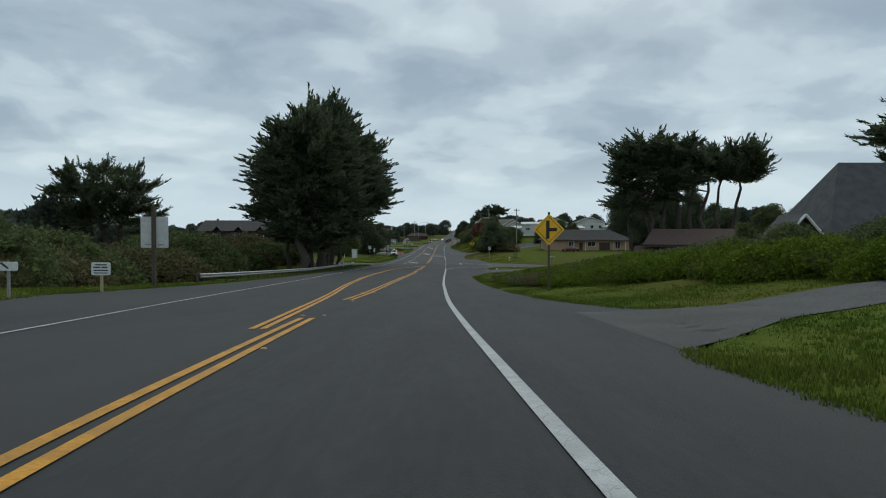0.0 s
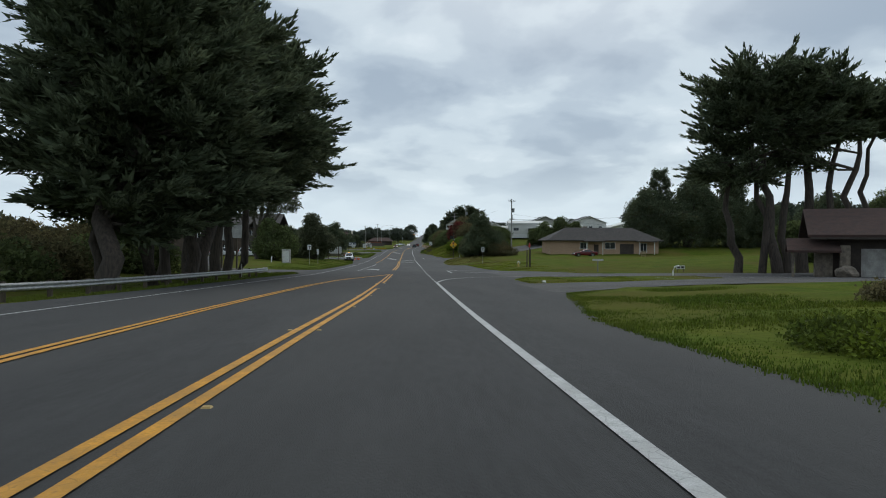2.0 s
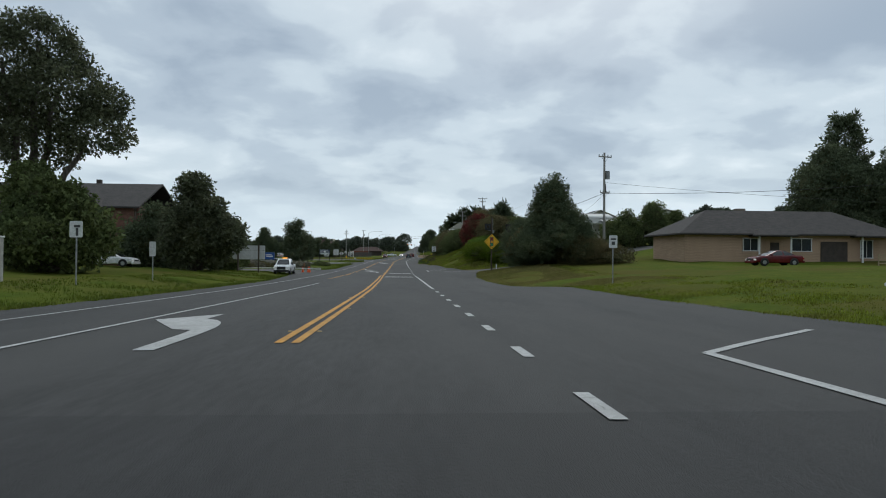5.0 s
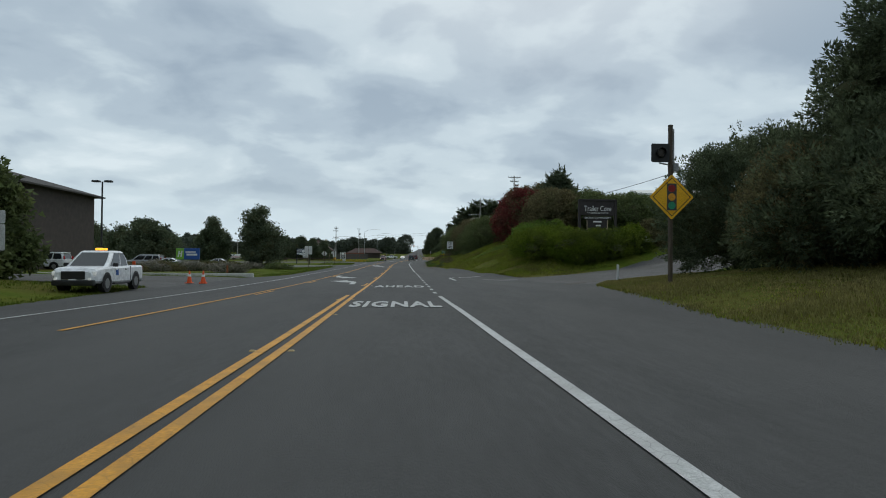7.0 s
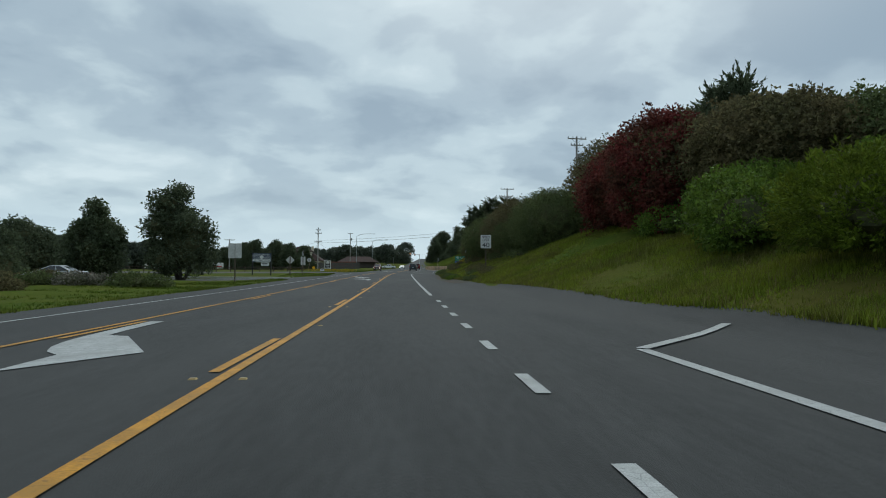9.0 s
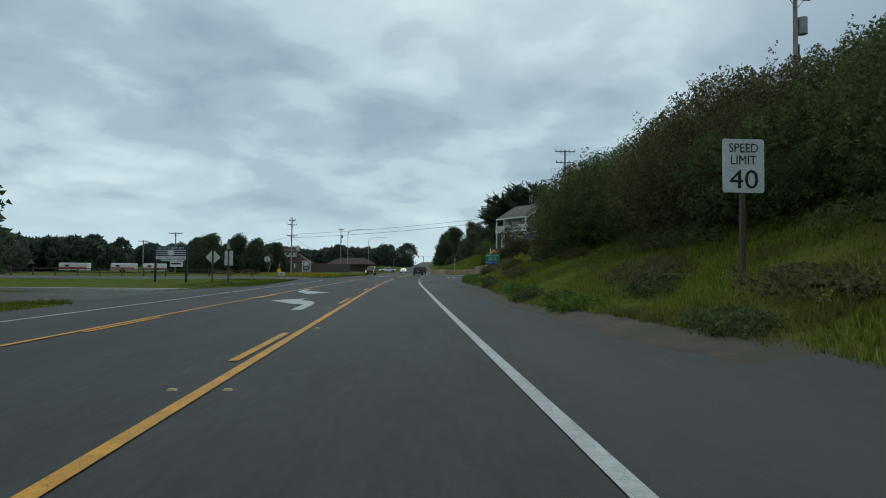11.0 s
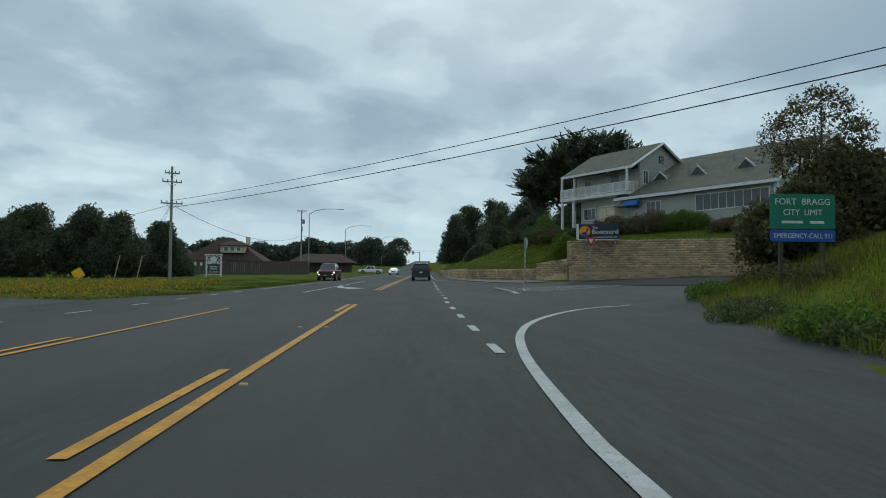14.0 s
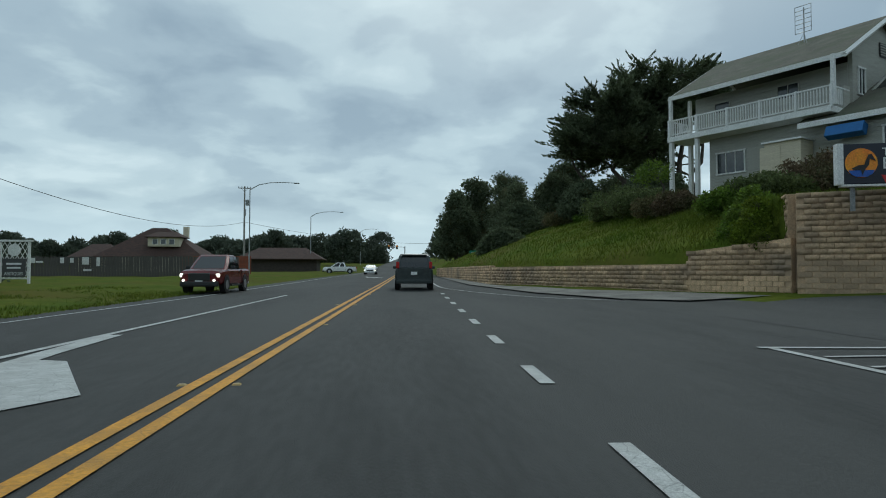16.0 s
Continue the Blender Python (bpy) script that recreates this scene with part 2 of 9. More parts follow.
# height over the road at distances from the camera's lane, station by station along the road
SIDE_D = np.array([-400, -120, -60, -40, -25, -17, -13, -10, 4.2, 6, 8, 10, 12, 15, 20, 27, 40, 60, 120, 400.0])
SIDE_H = {
    -60: [-3, -2, -2, -2, -1.6, -0.8, 0, 0, 0, 0, 0.3, 0.6, 1.0, 1.5, 2.3, 3, 4, 4, 4, 4],
    0: [-3, -2, -2, -2, -1.6, -0.8, 0, 0, 0, 0, 0.1, 0.2, 0.4, 0.8, 1.5, 2.5, 3, 3, 3, 3],
    24: [-3, -2, -2, -2, -1.0, 0.4, 0.25, 0, 0, 0.1, 0.35, 0.6, 0.85, 1.05, 1.4, 1.9, 2.5, 3, 3, 3],
    44: [-3, -2, -2, -2, -1.0, 0.0, 0.05, 0, 0, 0.1, 0.4, 0.7, 0.9, 1.1, 1.4, 1.8, 2.5, 3, 3, 3],
    54: [-3, -2, -2, -2, -0.9, -0.1, 0.04, 0, 0, 0.05, 0.2, 0.3, 0.45, 0.6, 0.8, 1.1, 1.6, 2, 3, 3],
    78: [-3, -2, -2, -1.6, -0.7, -0.4, 0, 0, 0, 0, 0, 0.1, 0.2, 0.3, 0.4, 0.5, 0.6, 1, 2, 3],
    120: [-2, -1, 0, 0.3, 0.1, -0.2, 0, 0, 0, 0, 0, 0, 0, 0, 0, 0.1, 0.2, 0.5, 2, 4],
    150: [-1, 0, 1.0, 1.2, 0.8, 0.4, 0, 0, 0, 0, 0, 0.05, 0.2, 0.5, 0.8, 1.0, 1.3, 1.5, 3, 5],
    172: [-1, 0, 1.2, 1.2, 0.85, 0.45, 0, 0, 0, 0, 0.1, 0.3, 0.5, 0.8, 1.1, 1.3, 1.4, 1.6, 3.5, 5.5],
    188: [-1, 0, 1.3, 1.2, 0.9, 0.5, 0, 0, 0, 0, 0.35, 0.9, 1.25, 1.5, 1.7, 1.7, 1.5, 1.6, 4, 6],
    214: [-1, 0, 0.5, 0.4, 0.2, 0.1, 0, 0, 0, 0, 0, 0.1, 0.15, 0.4, 0.9, 2.0, 4.1, 4.5, 5, 6],
    226: [-1, 0, 0.4, 0.3, 0.2, 0.1, 0, 0, 0, 0, 0, 0.1, 0.25, 0.5, 1.0, 2.1, 4.2, 4.5, 5, 6],
    231.5: [-1, 0, 0.3, 0.2, 0.2, 0.1, 0, 0, 0, 0, 0.2, 0.8, 1.5, 2.2, 2.9, 3.5, 4.3, 4.6, 5, 6],
    237: [-1, 0, 0.3, 0.2, 0.2, 0.1, 0, 0, 0, 0, 0.3, 0.9, 1.6, 2.6, 3.8, 4.2, 4.4, 4.6, 5, 6],
    262: [-1, -0.3, 0, 0, 0, 0, 0, 0, 0, 0.2, 1.2, 2.2, 3.2, 4.3, 5.2, 5.6, 6, 6, 6, 6],
    300: [-1, -0.5, -0.5, -0.5, -0.5, -0.4, -0.1, 0, 0.05, 0.7, 1.6, 2.5, 3.3, 4.3, 5.2, 5.6, 6, 6, 6, 6],
    330: [-1, -0.5, -0.5, -0.5, -0.3, -0.1, 0, 0, 0, 0, 0.9, 1.8, 2.5, 3.4, 4.6, 5.2, 6, 6, 6, 6],
    345: [-1, -0.3, 0, 0, 0.1, 0.1, 0, 0, 0, 0, 0.0, 0.7, 1.7, 2.6, 3.6, 4.2, 5, 6, 6, 6],
    352: [-1, -0.3, 0, 0, 0.1, 0.1, 0, 0, 0, 0, 0, 0.05, 0.15, 0.3, 0.6, 0.9, 1.6, 3, 5, 6],
    383: [-1, -0.3, 0, 0, 0.1, 0.1, 0, 0, 0, 0, 0, 0.1, 0.2, 0.4, 0.7, 1.0, 1.8, 3.2, 5, 6],
    500: [-1, -0.3, 0, 0, 0.1, 0.1, 0, 0, 0, 0, 1.0, 2.0, 2.8, 3.5, 4.5, 5.5, 6.5, 7, 7, 7],
    900: [8, 8, 8, 8, 8, 8, 8, 8, 8, 8, 8, 8, 8, 8, 8, 8, 9, 10, 10, 10],
}
SIDE_Y = np.array(sorted(SIDE_H), float)
SIDE = np.array([SIDE_H[k] for k in sorted(SIDE_H)], float)


def side(y, d):
    y, d = np.broadcast_arrays(np.asarray(y, float), np.asarray(d, float))
    u = np.clip(np.interp(y, SIDE_Y, np.arange(len(SIDE_Y))), 0, len(SIDE_Y) - 1.001)
    i = u.astype(int)
    a = u - i
    w = np.clip(np.interp(d, SIDE_D, np.arange(len(SIDE_D))), 0, len(SIDE_D) - 1.001)
    j = w.astype(int)
    b = w - j
    return (SIDE[i, j] * (1 - b) + SIDE[i, j + 1] * b) * (1 - a) + (SIDE[i + 1, j] * (1 - b) + SIDE[i + 1, j + 1] * b) * a


def land(x, y):
    return rise(y) + side(y, np.asarray(x, float) - bend(y))


def P(y, d, up=0.0):
    """A place from its distance along the road and its offset from the camera's lane."""
    x = float(bend(y)) + d
    return Vector((x, y, float(land(x, y)) + up))


# ---- helpers for things ----
def mesh_from(name, verts, faces, material=None, smooth=False):
    me = bpy.data.meshes.new(name)
    verts, faces = np.asarray(verts, np.float32), np.asarray(faces, np.int32)
    me.vertices.add(len(verts))
    me.vertices.foreach_set("co", verts.ravel())
    n, k = faces.shape
    me.loops.add(n * k)
    me.loops.foreach_set("vertex_index", faces.ravel())
    me.polygons.add(n)
    me.polygons.foreach_set("loop_start", np.arange(0, n * k, k, dtype=np.int32))
    me.update(calc_edges=True)
    me.validate()
    if smooth:
        me.polygons.foreach_set("use_smooth", np.ones(n, bool))
    if material:
        me.materials.append(material)
    return me


def thing(name, at, label, category, group="", turn=0.0):
    ob = new(name)
    ob.empty_display_size = 0.2
    ob.matrix_basis = Matrix.Translation(at) @ Matrix.Rotation(turn, 4, "Z")
    return tagged(ob, label, category, group)


def part(name, bm, material, parent, label=""):
    if isinstance(bm, bmesh.types.BMesh):
        me = bpy.data.meshes.new(name)
        bmesh.ops.recalc_face_normals(bm, faces=bm.faces)
        bm.to_mesh(me)
        bm.free()
        me.materials.append(material)
    else:
        me = bm
        if material and not me.materials:
            me.materials.append(material)
    ob = new(name, me)
    ob.parent = parent
    return tagged(ob, label) if label else ob


def setting(name, me, label, category=""):
    return tagged(new(name, me), label, category, kind="structure")


def box(cx, cy, cz, sx, sy, sz, bevel=0.0, bm=None, turn=None):
    own = bm or bmesh.new()
    m = Matrix.Translation((cx, cy, cz))
    if turn is not None:
        m = m @ turn
    g = bmesh.ops.create_cube(own, size=1.0, matrix=m @ Matrix.Diagonal((sx, sy, sz, 1)))
    if bevel:
        es = list({e for v in g["verts"] for e in v.link_edges})
        bmesh.ops.bevel(own, geom=es, offset=bevel, segments=2, affect="EDGES", profile=0.6)
    return own


def rod(a, b, r, r2=None, n=10, bm=None):
    own = bm or bmesh.new()
    a, b = Vector(a), Vector(b)
    d = b - a
    m = Matrix.Translation((a + b) / 2) @ d.to_track_quat("Z", "Y").to_matrix().to_4x4()
    bmesh.ops.create_cone(own, cap_ends=True, segments=n, radius1=r, radius2=r if r2 is None else r2, depth=d.length, matrix=m)
    return own


def tube(points, radii, n=7):
    """A bent, tapering tube as verts and faces."""
    pts = np.array(points, float)
    tan = np.gradient(pts, axis=0)
    tan /= np.linalg.norm(tan, axis=1)[:, None] + 1e-9
    ref = np.where(np.abs(tan[:, 2:3]) > 0.9, np.array([[1.0, 0, 0]]), np.array([[0, 0, 1.0]]))
    u = np.cross(tan, ref)
    u /= np.linalg.norm(u, axis=1)[:, None] + 1e-9
    w = np.cross(tan, u)
    a = np.linspace(0, 2 * np.pi, n, endpoint=False)
    r = np.broadcast_to(np.asarray(radii, float), (len(pts),))[:, None, None]
    v = pts[:, None] + r * (np.cos(a)[None, :, None] * u[:, None] + np.sin(a)[None, :, None] * w[:, None])
    k = np.arange(len(pts) - 1)[:, None] * n
    i, j = np.arange(n)[None], (np.arange(n) + 1)[None] % n
    f = np.stack([k + i, k + j, k + n + j, k + n + i], -1).reshape(-1, 4)
    return v.reshape(-1, 3), f


def join(pieces):
    vs, fs, o = [], [], 0
    for v, f in pieces:
        vs.append(v)
        fs.append(np.asarray(f) + o)
        o += len(v)
    return np.concatenate(vs), np.concatenate(fs)


def polyplate(points, thick, bm=None):
    """A flat plate in the xz plane from its outline, thick along y."""
    own = bm or bmesh.new()
    vs = [own.verts.new((x, -thick / 2, z)) for x, z in points]
    f = own.faces.new(vs)
    g = bmesh.ops.extrude_face_region(own, geom=[f])
    bmesh.ops.translate(own, vec=(0, thick, 0), verts=[v for v in g["geom"] if isinstance(v, bmesh.types.BMVert)])
    return own


def words(text, width, height, material, name="lettering", bold=0.0):
    cu = bpy.data.curves.new(name, "FONT")
    cu.body, cu.align_x, cu.extrude, cu.resolution_u = text, "CENTER", 0.02, 3
    cu.offset, cu.space_character = bold, 1.0 + 4 * bold
    ob = bpy.data.objects.new(name, cu)
    me = bpy.data.meshes.new_from_object(ob)
    bpy.data.objects.remove(ob)
    co = np.empty(len(me.vertices) * 3, np.float32)
    me.vertices.foreach_get("co", co)
    co = co.reshape(-1, 3)
    lo, hi = co.min(0), co.max(0)
    co = (co - (lo + hi) / 2) / np.maximum(hi - lo, 1e-6) * np.array([width, height, 0.006], np.float32)
    me.vertices.foreach_set("co", co.ravel())
    me.materials.clear()
    me.materials.append(material)
    me.update()
    return me


# ---- ground and roads ----
DRIVES = [
    ("road_side_street_first", 9, 75, [(9, 106), (25, 107.5), (75, 108)], [(9, 133), (20, 121), (75, 114)], ASPHALT_OLD, "worn grey asphalt side street"),
    ("road_parking_apron", 7, 46, [(7, 80), (18, 84), (46, 86)], [(7, 92), (14, 91), (24, 97), (26, 107.5), (46, 107.5)], ASPHALT_OLD, "worn asphalt apron before the brown house"),
    ("road_driveway_lower", 5.5, 40, [(5.5, 10.5), (9, 14), (40, 24)], [(5.5, 19), (9, 17.5), (40, 30)], ASPHALT_OLD, "worn asphalt driveway"),
    ("road_mobile_home_drive", 9.5, 60, [(9.5, 201), (16, 206), (24, 214), (60, 224)], [(9.5, 224), (14, 224), (24, 228), (60, 240)], ASPHALT_OLD, "worn asphalt drive to the mobile home park"),
    ("road_side_street_uphill", 10, 75, [(10, 350), (16, 353), (75, 345)], [(10, 381), (15.5, 382.5), (40, 367), (75, 346.2)], ASPHALT, "asphalt side street climbing a hill"),
    ("road_motel_drive", -70, -12, [(-70, 176), (-40, 176), (-24, 126), (-12, 121)], [(-70, 186), (-40, 186), (-24, 131.5), (-12, 133)], ASPHALT_OLD, "asphalt motel drive and parking"),
    ("road_hotel_drive", -60, -12.5, [(-60, 206), (-12.5, 204)], [(-60, 222), (-12.5, 223.5)], ASPHALT_OLD, "asphalt hotel driveway"),
    ("road_lot_drive", -60, -12, [(-60, 288), (-12, 286)], [(-60, 304), (-12, 304)], ASPHALT_OLD, "asphalt driveway to a sales lot"),
    ("road_ocean_street", -60, -12, [(-60, 340), (-12, 338)], [(-60, 350), (-12, 352)], ASPHALT_OLD, "asphalt side street"),
]


def ground_mesh():
    xs = np.concatenate([[-1500, -900, -500, -300, -200, -150], np.arange(-120, -40, 8), np.arange(-40, -16, 2), np.arange(-16, 30, 0.75), np.arange(30, 60, 2), np.arange(60, 120, 8), [120, 150, 200, 300, 500, 900, 1500]])
    ys = np.concatenate([[-900, -400, -200, -120, -80], np.arange(-60, 440, 1.5), np.arange(440, 560, 5), [580, 640, 720, 850, 1000, 1400, 2500, 4000]])
    gx, gy = np.meshgrid(xs, ys)
    wx = gx + bend(np.clip(gy, -60, 480))
    z = rise(np.clip(gy, -60, 600)) + side(gy, gx)
    edge = np.interp(gy, [r[0] for r in RIGHT_EDGE], [r[1] for r in RIGHT_EDGE])
    ledge = np.interp(gy, [r[0] for r in LEFT_EDGE], [r[1] for r in LEFT_EDGE])
    under = (gx > ledge + 0.8) & (gx < edge - 0.8)
    bumpy = np.array([noise.noise((a * 0.25, b * 0.25, 3.1)) for a, b in zip(wx.ravel(), gy.ravel())]).reshape(z.shape)
    off = np.clip(np.maximum(gx - edge, ledge - gx) / 3, 0, 1)
    z = z + bumpy * 0.22 * off - np.where(under, 0.12, 0.0) - np.where((off <= 0) & ~under, 0.03, 0)
    for _, x0, x1, lo, hi, _, _ in DRIVES:
        a = np.interp(wx, [p[0] for p in lo], [p[1] for p in lo])
        b = np.interp(wx, [p[0] for p in hi], [p[1] for p in hi])
        inside = (wx > x0) & (wx < x1) & (gy > a - 0.3) & (gy < b + 0.3)
        deep = (wx > x0) & (wx < x1) & (gy > a + 0.9) & (gy < b - 0.9)
        flat_z = rise(np.clip(gy, -60, 600)) + side(gy, gx)
        z = np.where(inside, np.minimum(z, flat_z - 0.02), z)
        z = np.where(deep, flat_z - 0.3, z)
    n, m = z.shape
    i = np.arange(n - 1)[:, None] * m + np.arange(m - 1)[None]
    f = np.stack([i, i + 1, i + m + 1, i + m], -1).reshape(-1, 4)
    return mesh_from("ground", np.stack([wx, gy, z], -1).reshape(-1, 3), f, GROUND, True)


RIGHT_EDGE = [(-60, 4.2), (6, 4.25), (9.5, 4.3), (12, 5.2), (14, 7.5), (15.5, 8.6), (19.5, 6.4), (26, 5.3), (32, 4.9), (45, 4.6), (64, 4.7), (70, 5.8), (79, 7.6), (81, 9.0), (88, 9.0), (93, 8.3), (100, 8.6), (104, 9.8), (108, 11), (123, 11), (131, 11.5), (140, 10.6), (160, 10.2), (165, 7.5), (174, 7.2), (184, 7.4), (199, 9.2), (204, 11), (222, 11), (225, 10.4), (229, 9.0), (235, 8.0), (247, 7.3), (262, 6.2), (277, 5.2), (284, 4.5), (296, 4.9), (308, 5.2), (315, 5.5), (323, 6.1), (332, 6.4), (339, 7.3), (346, 9.5), (352, 12), (380, 12), (384, 11), (388, 9.5), (396, 7.4), (410, 5.2), (425, 3.6), (500, 3.2), (900, 3.2)]
LEFT_EDGE = [(-60, -11), (12, -12.6), (24, -13.6), (60, -13.8), (85, -13.2), (105, -12.4), (117, -11.6), (121.5, -13), (132.5, -13), (136, -11.6), (150, -11.3), (165, -11.1), (176, -11), (195, -12.6), (204, -13.5), (223, -13.5), (227, -12.0), (234, -11.2), (254, -11.4), (283, -11.5), (286, -13), (304, -13), (306, -11.3), (311, -10.9), (328, -12.0), (338, -13), (352, -13), (358, -10.8), (379, -9.9), (390, -9.8), (500, -9.6), (900, -9.6)]


def ribbon(name, left, right, material, lift=0.0, step=1.5, across=10, ragged=0.0, sunk=False):
    """A paved strip between two edges, each a list of (distance along the road, offset)."""
    y0, y1 = max(left[0][0], right[0][0]), min(left[-1][0], right[-1][0])
    ys = np.arange(y0, y1 + 0.01, step)
    a = np.interp(ys, [p[0] for p in left], [p[1] for p in left])
    b = np.interp(ys, [p[0] for p in right], [p[1] for p in right])
    if ragged:
        a = a + ragged * np.array([noise.noise((0.4 * y, 1.7, 0)) + 0.5 * noise.noise((1.9 * y, 1.7, 0)) for y in ys])
        b = b + ragged * np.array([noise.noise((0.4 * y, 7.7, 0)) + 0.5 * noise.noise((1.9 * y, 7.7, 0)) for y in ys])
    t = np.linspace(0, 1, across + 1)
    d = a[:, None] + (b - a)[:, None] * t
    y = np.broadcast_to(ys[:, None], d.shape)
    x = bend(y) + d
    up = np.full(d.shape, lift)
    if sunk:
        up[:, 0], up[:, -1] = -0.04, -0.04
        up[0], up[-1] = -0.04, -0.04
    v = np.stack([x, y, rise(y) + side(y, d) + up], -1)
    n, m = d.shape
    i = np.arange(n - 1)[:, None] * m + np.arange(m - 1)[None]
    f = np.stack([i, i + 1, i + m + 1, i + m], -1).reshape(-1, 4)
    return mesh_from(name, v.reshape(-1, 3), f, material, True)


def sheet(name, x0, x1, edge_lo, edge_hi, material, lift, step=1.0, across=8):
    """A side street: a strip across x between two edges in y, given as (x, y)."""
    xs = np.arange(x0, x1 + 0.01, step)
    lo = np.interp(xs, [p[0] for p in edge_lo], [p[1] for p in edge_lo])
    hi = np.interp(xs, [p[0] for p in edge_hi], [p[1] for p in edge_hi])
    t = np.linspace(0, 1, across + 1)
    y = lo[:, None] + (hi - lo)[:, None] * t
    x = np.broadcast_to(xs[:, None], y.shape)
    z = land(x, y) + lift
    n, m = y.shape
    i = np.arange(n - 1)[:, None] * m + np.arange(m - 1)[None]
    f = np.stack([i, i + m, i + m + 1, i + 1], -1).reshape(-1, 4)
    return mesh_from(name, np.stack([x, y, z], -1).reshape(-1, 3), f, material, True)


setting("ground", ground_mesh(), "rolling green grassy ground beside the highway", "ground")
def clipped(edge, y0, y1):
    q = [p[0] for p in edge]
    return [(y0, float(np.interp(y0, q, [p[1] for p in edge])))] + [p for p in edge if y0 < p[0] < y1] + [(y1, float(np.interp(y1, q, [p[1] for p in edge])))]


setting("road", ribbon("road", clipped(LEFT_EDGE, 127.5, 900), clipped(RIGHT_EDGE, 127.5, 900), ASPHALT, 0.0, 0.75, 40, 0.12), "dark grey asphalt highway with painted lines", "road")
setting("road_resurfaced", ribbon("road", clipped(LEFT_EDGE, -60, 127.5), clipped(RIGHT_EDGE, -60, 127.5), ASPHALT_DARK, 0.0, 0.75, 40, 0.12), "darker asphalt highway with painted lines", "road")
for name_, x0_, x1_, lo_e, hi_e, m_a, label_ in DRIVES:
    setting(name_, sheet("side_road", x0_, x1_, lo_e, hi_e, m_a, 0.006, 0.75, 20), label_, "road")
setting("road_fresh_patch", sheet("road_fresh_patch", 13.5, 74, [(13.5, 373.5), (15.2, 369), (18, 361.5), (24, 357), (74, 345.6)], [(13.5, 376), (15.6, 379.5), (17, 380.6), (40, 366.3), (74, 345.9)], ASPHALT_NEW, 0.035, 0.5, 26), "fresh black asphalt on the uphill street", "road")
setting("dirt_verge", ribbon("dirt_verge", [(268, 4.4), (284, 3.8), (298, 4.2), (309, 4.8)], [(268, 6.0), (284, 5.2), (298, 5.6), (309, 5.9)], DIRT, 0.022, 0.5, 12, 0.25, True), "bare brown dirt along the bank's foot", "ground")


setting("wet_patch", ribbon("wet_patch", [(203.6, 8.6), (205, 8.7), (207.6, 10.6)], [(203.6, 9.6), (205, 11.2), (207.6, 12.0)], flat("damp brown earth", (0.040, 0.032, 0.024), 0.85), 0.015, 0.3, 10, 0.4, True), "damp brown earth at the drive's mouth", "ground")


setting("road_patch", ribbon("road_patch", [(359.2, 3.9), (360.7, 4.2)], [(359.2, 7.6), (360.7, 8.2)], ASPHALT_OLD, 0.01, 0.15, 16, 0.12, True), "pale repaired patch in the asphalt", "road")
setting("road_stain", ribbon("road_stain", [(365.5, 5.35), (367.9, 5.0)], [(365.5, 5.75), (367.9, 5.6)], ASPHALT_NEW, 0.01, 0.15, 8, 0.15, True), "dark tar stain on the asphalt", "road")


# ---- painted lines ----
def stripe(name, points, width, material, label, lift=0.014):
    ys = np.array([p[0] for p in points], float)
    n = max(2, int(abs(ys[-1] - ys[0]) + abs(points[-1][1] - points[0][1])) + 2) if len(points) < 12 else 60
    s = np.linspace(0, len(points) - 1, n)
    k = np.arange(len(points))
    y, d = np.interp(s, k, ys), np.interp(s, k, [p[1] for p in points])
    if len(points) > 2:
        pad = np.r_[y[0], y[0], y, y[-1], y[-1]]
        padd = np.r_[d[0], d[0], d, d[-1], d[-1]]
        ker = np.ones(5) / 5
        y2, d2 = np.convolve(pad, ker, "valid"), np.convolve(padd, ker, "valid")
        y[2:-2], d[2:-2] = y2[2:-2], d2[2:-2]
    x = bend(y) + d
    tx, ty = np.gradient(x), np.gradient(y)
    ln = np.hypot(tx, ty) + 1e-9
    nx, ny = ty / ln * width / 2, -tx / ln * width / 2
    ax, ay, bx, by = x - nx, y - ny, x + nx, y + ny
    za, zb = land(ax, ay) + lift, land(bx, by) + lift
    v = np.concatenate([np.stack([ax, ay, za], 1), np.stack([bx, by, zb], 1)])
    i = np.arange(n - 1)
    f = np.stack([i, i + n, i + n + 1, i + 1], 1)
    return setting(name, mesh_from(name, v, f, material, True), label, "road marking")


W = "white painted line on the asphalt"
Y = "yellow painted line on the asphalt"
WIDE = 0.17
stripe("edge_line", [(-50, 1.0), (-20, 1.1), (0, 1.2), (5, 1.27), (9, 1.33), (15, 1.38), (25, 1.46), (36, 1.63), (60, 1.79), (93, 1.93)], WIDE, WHITE_PAINT, W)
stripe("edge_line_corner", [(93, 1.93), (95.8, 2.23), (98.8, 2.68), (101.4, 3.33), (103, 4.00), (104.8, 4.85), (106.4, 6.10), (107.5, 7.60), (108.3, 9.50), (108.6, 12), (108.6, 20)], WIDE, WHITE_PAINT, W)
for k in range(-1, 15):
    y = 98.95 + 4.03 * k
    stripe("dash", [(y, 1.88), (y + 1.25, 1.88)], WIDE, WHITE_PAINT, W)
stripe("edge_line", [(160, 1.86), (175, 1.82), (187, 1.72), (196.4, 1.55)], WIDE, WHITE_PAINT, W)
for k in range(12):
    y = 198.9 + 3.83 * k
    stripe("dash", [(y, 1.50), (y + 1.3, 1.49)], WIDE, WHITE_PAINT, W)
stripe("edge_line", [(247, 1.43), (280, 1.38), (330, 1.44)], WIDE, WHITE_PAINT, W)
